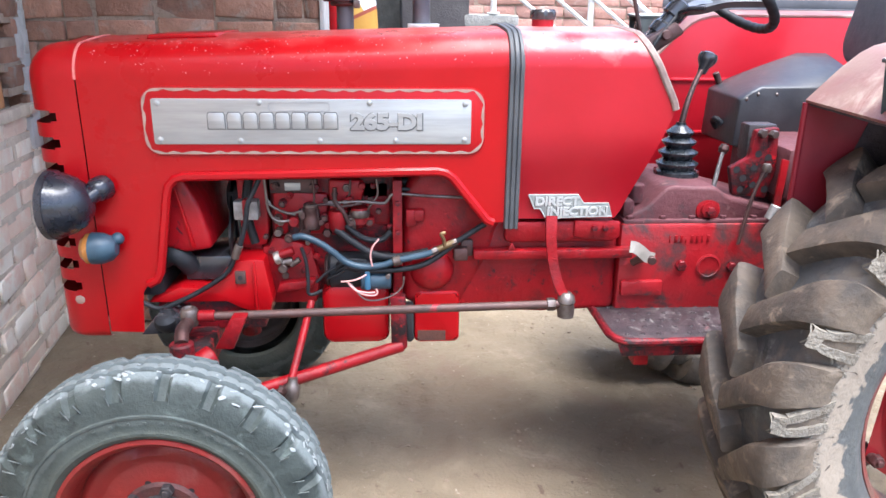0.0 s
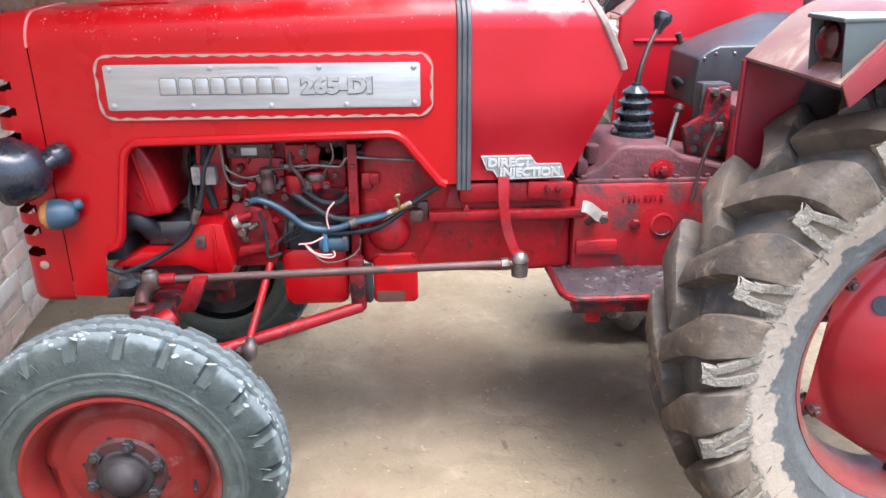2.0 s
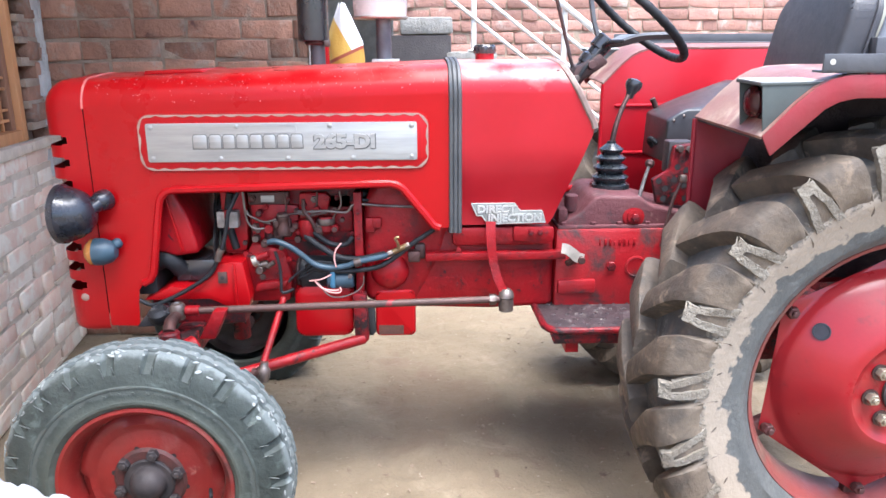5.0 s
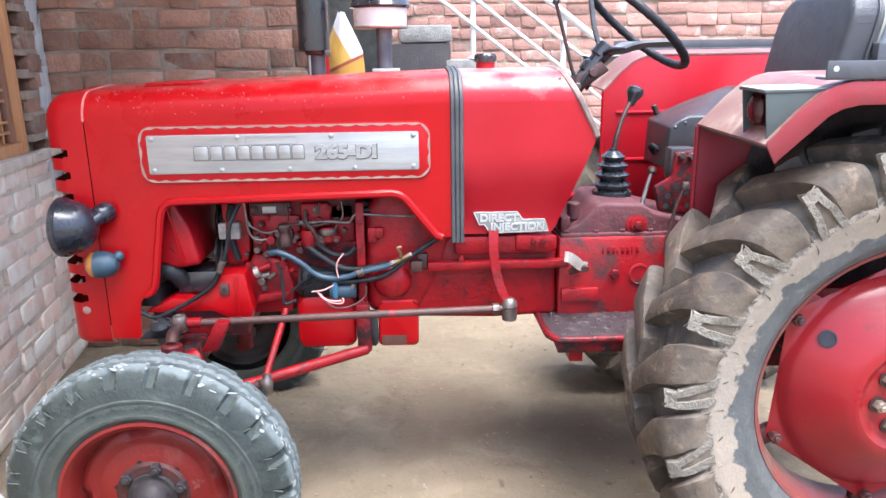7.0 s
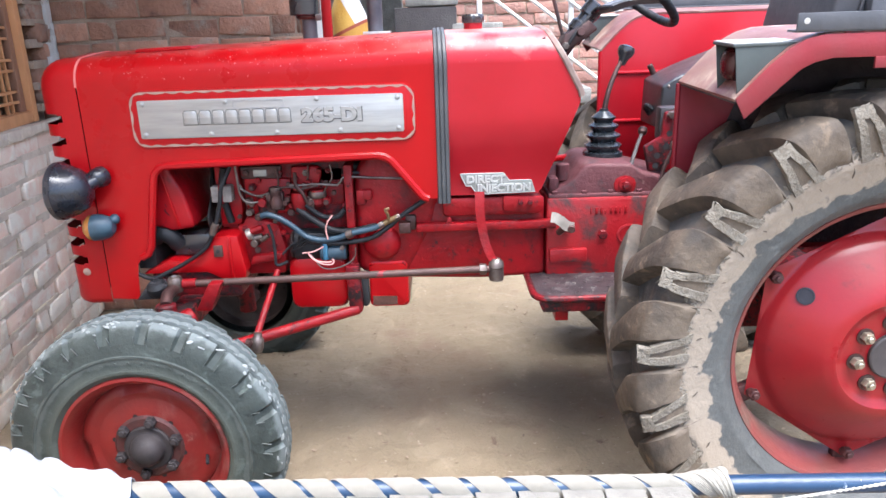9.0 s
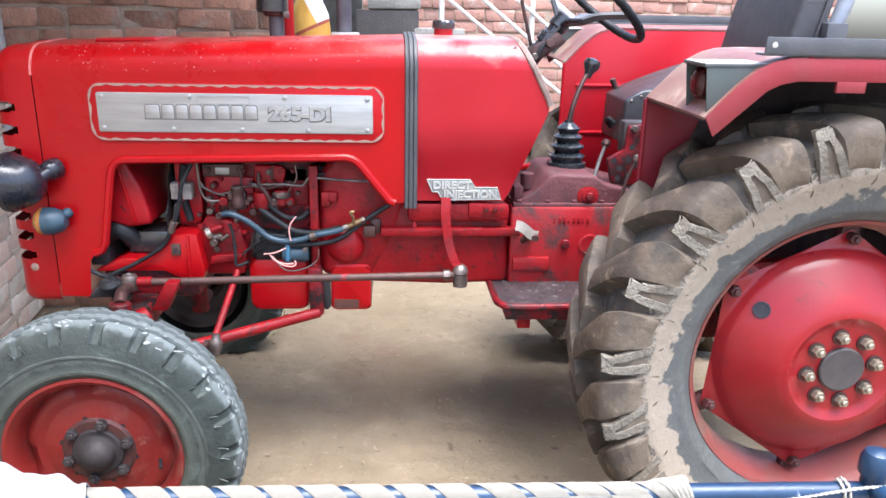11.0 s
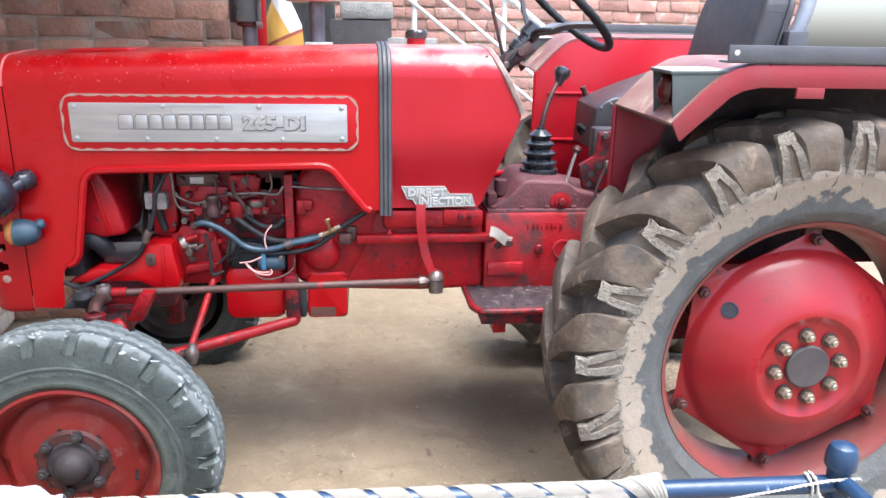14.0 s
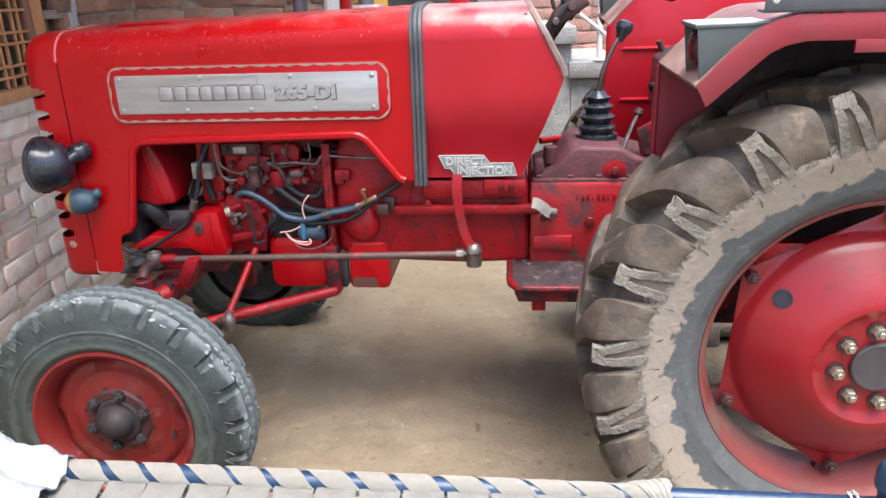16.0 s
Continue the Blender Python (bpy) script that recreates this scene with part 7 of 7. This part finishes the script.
    box_ob = part("lamp_box", lift(lb), PLASTIC_G, f, "grey-green sheet lamp box")
    part("box_lid", lift(prism([(1.456, 1.3805), (1.601, 1.3825), (1.601, 1.3845), (1.456, 1.3825)], Y(-0.153), Y(-0.033), "y", 0.0)), LIT_LID, box_ob, "weathered lid with flaking paint, its lit paleness put in the colour")
    # black sheet standing in for the shade inside the box
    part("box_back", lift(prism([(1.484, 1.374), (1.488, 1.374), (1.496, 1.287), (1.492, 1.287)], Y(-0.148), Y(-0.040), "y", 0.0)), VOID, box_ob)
    part("tail_lamp", lift(lathe([(0.036, 0), (0.036, 0.010), (0.028, 0.020), (0.012, 0.025), (0, 0.026)], (1.488, Y(-0.074), 1.334), (-1, 0, 0), 28)), RED_LENS, f, "dark red round lamp")
    return f


BAR_GREY = surface("dark_grey_iron", (0.055, 0.058, 0.065), (0.08, 0.082, 0.09), (0.4, 0.55), 9, bump=0.1)
fender(True)
fender(False)


TUBE_GREY = surface("pale_grey_tube", (0.26, 0.29, 0.33), (0.18, 0.20, 0.24), (0.3, 0.45), 10, 0.2, bump=0.05)


def seat():
    def lean(bm):
        for v in bm.verts:
            v.co.x += (v.co.z - 1.34) * 0.22
        return bm
    back = prism(round_rect(0.49, 0.955, 1.30, 1.630, 0.10, 8), 1.968, 2.055, "x", 0.022, seg=4)
    s = part("seat", lean(back), SEAT, tractor, "black vinyl tractor seat")
    line = [Vector((2.050, y, z)) for y, z in round_rect(0.492, 0.953, 1.302, 1.628, 0.10, 8)]
    part("back_piping", lean(sweep(line + line[:1], circle(0.005, 8))), SEAT, s)
    part("back_shell", lean(prism(round_rect(0.50, 0.945, 1.31, 1.62, 0.10, 8), 2.055, 2.075, "x", 0.006)), BAR_GREY, s, "grey painted seat shell")
    part("cushion", prism([(1.90, 1.16), (1.90, 1.22), (1.93, 1.25), (2.22, 1.24), (2.24, 1.16)], 0.49, 0.95, "y", 0.02, seg=3), SEAT, s)
    part("pan", box((2.00, 0.50, 1.20), (2.20, 0.94, 1.32), 0.02), SEAT, s)
    part("seat_stand", box((1.95, 0.60, 1.08), (2.15, 0.80, 1.17), 0.005), BLACK, s)
    part("back_tube", lean(tube([(2.085, 0.485, 1.30), (2.090, 0.485, 1.40), (2.100, 0.485, 1.52), (2.105, 0.50, 1.60)], 0.024, n=14)), TUBE_GREY, s, "pale grey steel tube beside the seat back")
    part("rear_bracket", box((2.085, 0.46, 1.36), (2.15, 0.52, 1.472), 0.004), BAR_GREY, s)
    part("bracket_arm", box((1.99, 0.47, 1.352), (2.15, 0.51, 1.372), 0.003), BAR_GREY, s)


seat()


SPOKE = surface("grey_spoke_paint", (0.095, 0.10, 0.11), (0.14, 0.145, 0.155), (0.35, 0.5), 14, 0.3, bump=0.1)


def steering():
    hub = Vector((1.425, MID, 1.545))
    way = (hub - Vector((1.245, MID, 1.335))).normalized()
    u, v, w = basis(way)
    wheel = bmesh.new()
    ring = [hub + (u * math.cos(a) + v * math.sin(a)) * 0.205 for a in [6.28318 * k / 72 for k in range(73)]]
    own = bmesh.new()
    rings = []
    for k in range(120):
        a = 6.28318 * k / 120
        d = u * math.cos(a) + v * math.sin(a)
        r = 0.0135 * (1 + 0.07 * math.sin(a * 40))
        rings.append([own.verts.new(hub + d * (0.205 + r * math.cos(b)) + w * (r * math.sin(b))) for b in [6.28318 * j / 12 for j in range(12)]])
    for k in range(120):
        A, B = rings[k], rings[(k + 1) % 120]
        for j in range(12):
            own.faces.new((A[j], A[(j + 1) % 12], B[(j + 1) % 12], B[j]))
    bmesh.ops.recalc_face_normals(own, faces=own.faces)
    wheel.free()
    s = part("steering_wheel", own, RUBBER, tractor, "black ribbed steering wheel")
    low = Vector((1.330, MID, 1.462))
    for k in range(3):
        a = radians(150 + 120 * k)
        d = u * math.cos(a) + v * math.sin(a)
        part("spoke", sweep(curve([low + d * 0.02, low + w * 0.03 + d * 0.07, low + w * 0.075 + d * 0.125, hub + d * 0.198]), [(-0.012, -0.006), (0.012, -0.006), (0.010, 0.006), (-0.010, 0.006)], up=tuple(w)), SPOKE, s, "grey steel spoke")
    part("hub", rod(low - w * 0.03, low + w * 0.02, 0.032, segs=24), BLACK, s)
    part("column", rod(Vector((1.20, MID, 1.278)), low, 0.020, segs=18), GREASY, tractor, "greasy steering column")
    base = Vector((1.20, MID, 1.278))
    along = (low - base).normalized()
    joint = part("column_joint", lathe([(0.0, 0.0), (0.024, 0.0), (0.030, 0.006), (0.030, 0.030), (0.036, 0.034), (0.036, 0.062), (0.028, 0.070), (0.026, 0.105), (0.0, 0.106)], base + along * 0.105, along, 24), BLACK, tractor, "greasy black column joint")
    for k, side in enumerate((-1, 1)):
        part("joint_lug", rod(base + along * (0.135 + 0.02 * k) + Vector((0, side * 0.02, 0)), base + along * (0.135 + 0.02 * k) + Vector((0.006, side * 0.062, 0.006)), 0.014, segs=14), GREASY, joint)
    part("switch_stalk", tube([base + along * 0.19, base + along * 0.20 + Vector((0.02, -0.05, 0.02)), base + along * 0.21 + Vector((0.05, -0.085, 0.015))], 0.007), BLACK, joint)
    part("cable", tube([base + along * 0.20 + Vector((0, -0.03, 0)), base + along * 0.13 + Vector((-0.02, -0.055, -0.01)), base + along * 0.06 + Vector((-0.01, -0.05, -0.02))], 0.006), RUBBER, joint)
    part("column_clamp", prism([(1.205, 1.33), (1.235, 1.385), (1.31, 1.43), (1.34, 1.40), (1.26, 1.345), (1.225, 1.315)], MID - 0.05, MID + 0.05, "y", 0.008), GREASY, tractor)
    part("bolt", nut((1.236, MID - 0.05, 1.352), (0, -1, 0), 0.012, 0.012), STEEL, tractor)
    part("throttle_rod", tube([(1.175, MID + 0.02, 1.61), (1.20, MID + 0.02, 1.52), (1.235, MID + 0.01, 1.385)], 0.006), GREASY, tractor, "thin black throttle lever")
    part("throttle_knob", lathe([(0, -0.012), (0.010, -0.008), (0.012, 0), (0.008, 0.010), (0, 0.012)], (1.174, MID + 0.02, 1.615), (0, 0, 1), 14), BLACK, tractor)
    part("dash_panel", prism([(1.145, 1.385), (1.245, 1.215), (1.235, 1.21), (1.135, 1.38)], 0.47, 2 * MID - 0.47, "y", 0.001), VOID, tractor, "dark dash panel")


steering()


# ---- exhaust and air cleaner ----
ex = part("silencer", lathe([(0.0, 0.0), (0.050, 0.0), (0.053, 0.004), (0.053, 0.44), (0.03, 0.455), (0, 0.455)], (0.376, 0.90, 1.472), (0, 0, 1), 28), BLACK, tractor, "black upright silencer")
part("pipe", rod((0.388, 0.90, 1.380), (0.388, 0.90, 1.477), 0.0255, segs=22), BAR_GREY, ex)
part("clamp", rod((0.383, 0.90, 1.460), (0.383, 0.90, 1.476), 0.039, segs=22), GREASY, ex)
part("bolt", box((0.415, 0.86, 1.454), (0.434, 0.885, 1.476), 0.003), STEEL, ex)
PIPE_GREY = surface("grey_steel_pipe", (0.15, 0.16, 0.18), (0.09, 0.097, 0.11), (0.3, 0.5), 12, 0.4, bump=0.1)
ac = part("air_cleaner", rod((0.616, 0.90, 1.390), (0.616, 0.90, 1.552), 0.0265, segs=22), PIPE_GREY, tractor, "air cleaner with clear bowl on a pipe")
part("base_plate", box((0.575, 0.86, 1.398), (0.668, 0.94, 1.413), 0.002), BRIGHT, ac)
CLEAR = surface("milky_plastic", (0.72, 0.72, 0.70), (0.66, 0.66, 0.64), (0.2, 0.35), 12, bump=0.02)
part("bowl", lathe([(0.0, 0.0), (0.087, 0.0), (0.090, 0.004), (0.092, 0.058), (0.0, 0.061)], (0.606, 0.90, 1.552), (0, 0, 1), 32), CLEAR, ac, "milky clear bowl")
part("bowl_rim", lathe([(0.0, 0.0), (0.091, 0.0), (0.095, 0.004), (0.095, 0.008), (0, 0.008)], (0.606, 0.90, 1.545), (0, 0, 1), 32), BRIGHT, ac)
part("lid", lathe([(0.0, 0.0), (0.102, 0.0), (0.105, 0.006), (0.092, 0.03), (0.065, 0.042), (0.0, 0.045)], (0.606, 0.90, 1.612), (0, 0, 1), 32), BLACK, ac)

# ---- the string bed in front ----
BED_Y, BED_Z, PIPE = -0.405, 0.488, 0.021


def rail_z(x):
    """The near rail sags towards the free end."""
    return 0.494 - 0.0163 * (x + 0.12)


bed = thing("string_bed", (0.85, -0.86, 0), "string bed with chipped blue pipe frame and white webbing", "bed")
X0, X1, Y1 = -0.12, 1.845, -1.32
part("side_rail", rod((X0, BED_Y, rail_z(X0)), (X1, BED_Y, rail_z(X1)), PIPE, segs=24), BLUE, bed, "chipped blue steel pipe")
part("side_rail", rod((X0, Y1, BED_Z), (X1, Y1, BED_Z), PIPE, segs=24), BLUE, bed, "chipped blue steel pipe")
part("end_rail", rod((X0, BED_Y, BED_Z - 0.004), (X0, Y1, BED_Z - 0.004), PIPE, segs=24), BLUE, bed)
part("end_rail", rod((X1, BED_Y - 0.01, BED_Z - 0.012), (X1, Y1, BED_Z - 0.012), PIPE, segs=24), BLUE, bed)
for x in (X0, X1):
    for y in (BED_Y, Y1):
        part("leg", lathe([(0.0, 0.0), (0.024, 0.0), (0.026, 0.006), (0.026, 0.505), (0.033, 0.507), (0.035, 0.515), (0.034, 0.545), (0.027, 0.560), (0.014, 0.567), (0.0, 0.568)], (x, y, 0.0), (0, 0, 1), 24), BLUE, bed, "blue pipe leg with rounded cap")
WEB_R = surface("ribbed_cotton_tape", (0.285, 0.27, 0.235), (0.235, 0.222, 0.19), (0.85, 0.95), 14, bump=0.4, fine=160)
WEB_FLAT = surface("flat_cotton_web", (0.185, 0.177, 0.158), (0.14, 0.134, 0.118), (0.85, 0.95), 14, bump=0.4, fine=120)
rnd = random.Random(2)


def wrap(x, lean, width):
    """One tape that comes up from the bed, goes round the rail and back under."""
    own = bmesh.new()
    rows = []
    n = 30
    for k in range(31):
        a = radians(-165 + 330 * k / 30)
        t = k / 30
        row = []
        for i in range(n + 1):
            u = width * (i / n - 0.5) * (1.0 - 0.30 * max(0.0, 1 - t / 0.42) - 0.30 * max(0.0, (t - 0.58) / 0.42))
            r = PIPE + 0.0026 + (0.0017 if i % 2 else 0.0) + 0.0008 * noise.noise((x * 30 + u * 60, t * 5, 1.0))
            row.append(own.verts.new((x + lean * (t - 0.5) + u, BED_Y - r * math.sin(a), rail_z(x) + r * math.cos(a))))
        rows.append(row)
    for A, B in zip(rows, rows[1:]):
        for i in range(n):
            own.faces.new((A[i], A[i + 1], B[i + 1], B[i]))
    bmesh.ops.recalc_face_normals(own, faces=own.faces)
    return own


x = 0.0
while x < 1.40:
    part("tape_wrap", wrap(x + rnd.uniform(-0.006, 0.006), 0.135 + rnd.uniform(-0.02, 0.02), 0.074 + rnd.uniform(-0.007, 0.006)), WEB_R, bed, "ribbed tape wound on the rail")
    x += 0.0905
# the last turn, bunched into a knot
bm = bmesh.new()
bmesh.ops.create_icosphere(bm, subdivisions=4, radius=1)
for v in bm.verts:
    v.co *= 1 + 0.10 * math.sin(14 * (v.co.z + 0.6 * v.co.x)) + 0.12 * noise.noise(v.co * 2)
    v.co = Vector((1.407 + 0.017 * v.co.x + 0.006 * v.co.y, BED_Y + 0.004 + 0.021 * v.co.y, rail_z(1.4) + PIPE + 0.002 + 0.013 * v.co.z))
knot = part("knot", bm, WEB_R, bed, "bunched end of the tape")
for k in range(8):
    pts = []
    for j in range(11):
        u = j / 10
        b = radians(10 + 205 * u)
        r = PIPE + 0.004 + 0.0012 * k * math.sin(3.14 * u) + 0.0015 * (k % 2)
        pts.append((1.335 + 0.0085 * k + (0.075 - 0.006 * k) * u, BED_Y + r * math.cos(b), rail_z(1.4) + r * math.sin(b)))
    part("knot_strand", tube(pts, 0.0054, n=7, steps=3), WEB_R, knot)
# flat woven tapes of the bed
k = 0
x = -0.03
while x < 1.30:
    line = [Vector((x + 0.05 + 0.010 * math.sin(6 * t), BED_Y - 0.018 - 0.87 * t, BED_Z - 0.006 + 0.004 * math.sin(40 * t + 3.14 * (k % 2)) - 0.035 * math.sin(3.14 * t))) for t in [j / 40 for j in range(41)]]
    part("web_strand", sweep(line, [(-0.042, -0.001), (0.042, -0.001), (0.042, 0.0012), (-0.042, 0.0012)]), WEB_FLAT, bed)
    x += 0.0905
    k += 1
for j in range(9):
    y = BED_Y - 0.085 - 0.088 * j
    line = [Vector((X0 + 0.02 + (1.42 - X0) * t, y, BED_Z - 0.009 - 0.035 * math.sin(3.14 * (BED_Y - y) / 0.9) + 0.005 * math.sin(3.14 * (1.45 * t / 0.0905) + 3.14 * (j % 2)))) for t in [i / 90 for i in range(91)]]
    part("web_strand", sweep(line, [(-0.042, -0.001), (0.042, -0.001), (0.042, 0.0012), (-0.042, 0.0012)]), WEB_FLAT, bed)


def cord(pts, r=0.0036):
    """A twisted cord: two strands wound round a line."""
    line = curve(pts, 24)
    bm = bmesh.new()
    for s in (0, 1):
        out = []
        run = 0.0
        for k, p in enumerate(line):
            if k:
                run += (p - line[k - 1]).length
            d = (line[min(k + 1, len(line) - 1)] - line[max(k - 1, 0)]).normalized()
            a = run / 0.0040 + 3.14159 * s
            u, v, w = basis(d)
            out.append(p + (u * math.cos(a) + v * math.sin(a)) * r * 0.5)
        sweep(out, circle(r * 0.62, 6), bm)
    return bm


for pts in ([(1.425, BED_Y - 0.035, rail_z(1.75) - 0.022), (1.55, BED_Y - 0.028, rail_z(1.75) - 0.012), (1.70, BED_Y - 0.02, rail_z(1.75) + 0.004), (1.80, BED_Y - 0.024, rail_z(1.75) + 0.022), (1.846, BED_Y - 0.032, rail_z(1.75) + 0.030), (1.885, BED_Y - 0.02, rail_z(1.75) + 0.02)],
            [(1.40, BED_Y - 0.07, rail_z(1.75) - 0.02), (1.55, BED_Y - 0.085, rail_z(1.75) - 0.014), (1.70, BED_Y - 0.075, rail_z(1.75) - 0.008), (1.80, BED_Y - 0.075, rail_z(1.75) + 0.004), (1.85, BED_Y - 0.07, rail_z(1.75) + 0.016), (1.875, BED_Y - 0.065, rail_z(1.75) + 0.0)],
            [(1.775, BED_Y + 0.023, rail_z(1.75) + 0.0), (1.776, BED_Y + 0.008, rail_z(1.75) + 0.028), (1.780, BED_Y - 0.018, rail_z(1.75) + 0.020), (1.785, BED_Y - 0.028, rail_z(1.75) - 0.01), (1.79, BED_Y - 0.075, rail_z(1.75) - 0.006)],
            [(1.770, BED_Y + 0.022, rail_z(1.75) - 0.004), (1.766, BED_Y + 0.004, rail_z(1.75) + 0.027), (1.768, BED_Y - 0.022, rail_z(1.75) + 0.012), (1.772, BED_Y - 0.02, rail_z(1.75) - 0.02)]):
    part("cord", cord(pts), CORD, bed, "twisted white cord")


def crumpled_cloth():
    """A white cloth thrown over the rail and the webbing at the bed's end."""
    bm = bmesh.new()
    nx, ny = 64, 80
    rows = []
    for j in range(ny + 1):
        row = []
        for i in range(nx + 1):
            u, v = i / nx, j / ny
            x = -0.42 + 0.565 * u + 0.022 * noise.noise((v * 7, 3.1, 0.5)) * (1 if u > 0.8 else 0)
            y = -0.345 - 0.62 * v
            over = max(0.0, 1 - abs(y - BED_Y) / 0.05)
            z = BED_Z + 0.012 + 0.022 * over
            if y > BED_Y + 0.02:
                z -= 0.9 * (y - BED_Y - 0.02)
            fold = 0.042 * abs(noise.noise((x * 9, y * 9, 0.2))) + 0.034 * abs(noise.noise((x * 19 + 4, y * 14, 1.2))) + 0.011 * noise.noise((x * 40, y * 40, 2.2)) - 0.012
            row.append(bm.verts.new((x, y, z + fold + 0.062 * min(1.4, max(0.0, (0.135 - x) / 0.21)))))
        rows.append(row)
    for A, B in zip(rows, rows[1:]):
        for k in range(nx):
            bm.faces.new((A[k], A[k + 1], B[k + 1], B[k]))
    bmesh.ops.recalc_face_normals(bm, faces=bm.faces)
    solid(bm, 0.003)
    tagged(part("cloth", bm, CLOTH, sharp=80), "crumpled white cloth lying over the bed's end", "cloth")


crumpled_cloth()


# ---- a post with a printed sack, behind the tractor ----
def sack_on_post():
    post = thing("red_post", (0.256, 2.2, 0), "red steel post standing beside the stairs", "post")
    part("pole", rod((0.256, 2.2, -0.01), (0.256, 2.2, 1.75), 0.029, segs=16), RED, post)
    part("foot_plate", box((0.190, 2.14, -0.005), (0.322, 2.26, 0.008), 0.003), RED, post)
    m = surface("printed_sack", (0.62, 0.36, 0.06), (0.66, 0.42, 0.09), (0.6, 0.8), 4, bump=0.3)
    nt = m.node_tree
    N, L = nt.nodes, nt.links
    bsdf = N["Principled BSDF"]
    base = bsdf.inputs["Base Color"].links[0].from_socket
    tc = N.new("ShaderNodeTexCoord")
    sep = N.new("ShaderNodeSeparateXYZ")
    L.new(tc.outputs["Object"], sep.inputs[0])
    for expr, lo, hi, c in (((1.0, 0.0, 0.57), 0.086, 0.092, (0.80, 0.80, 0.78)), ((0.45, 0.0, -1.0), -0.085, -0.080, (0.30, 0.06, 0.03)), ((0.45, 0.0, -1.0), -0.066, -0.062, (0.50, 0.26, 0.04))):
        dot = N.new("ShaderNodeVectorMath")
        dot.operation = "DOT_PRODUCT"
        dot.inputs[1].default_value = expr
        L.new(tc.outputs["Object"], dot.inputs[0])
        mr = N.new("ShaderNodeMapRange")
        mr.inputs["From Min"].default_value, mr.inputs["From Max"].default_value = lo, hi
        L.new(dot.outputs["Value"], mr.inputs["Value"])
        x = N.new("ShaderNodeMix")
        x.data_type = "RGBA"
        L.new(mr.outputs[0], x.inputs["Factor"])
        L.new(base, x.inputs["A"])
        x.inputs["B"].default_value = (*c, 1)
        base = x.outputs["Result"]
    L.new(base, bsdf.inputs["Base Color"])
    bm = bmesh.new()
    rows = []
    n = 40
    for j in range(25):
        t = j / 24
        z = 1.02 + 0.66 * t
        half = 0.098 * (1 - 0.05 * t) * (1 - max(0, t - 0.72) / 0.28 * 0.82)
        cx = 0.362 - 0.03 * max(0, t - 0.5)
        row = []
        for i in range(n):
            a = 6.28318 * i / n
            q = 1 + 0.10 * noise.noise((math.cos(a) * 2, math.sin(a) * 2, z * 6))
            row.append(bm.verts.new((cx + half * math.cos(a) * q, 2.33 + 0.085 * (1 - 0.4 * t) * math.sin(a) * q, z + 0.02 * noise.noise((math.cos(a) * 3, math.sin(a) * 3, 1)))))
        rows.append(row)
    for A, B in zip(rows, rows[1:]):
        for i in range(n):
            bm.faces.new((A[i], A[(i + 1) % n], B[(i + 1) % n], B[i]))
    bm.faces.new(rows[0][::-1])
    bm.faces.new(rows[-1])
    bmesh.ops.recalc_face_normals(bm, faces=bm.faces)
    tagged(part("sack", bm, m, sharp=80), "yellow, white and red printed sack hung on the red post", "sack")


sack_on_post()
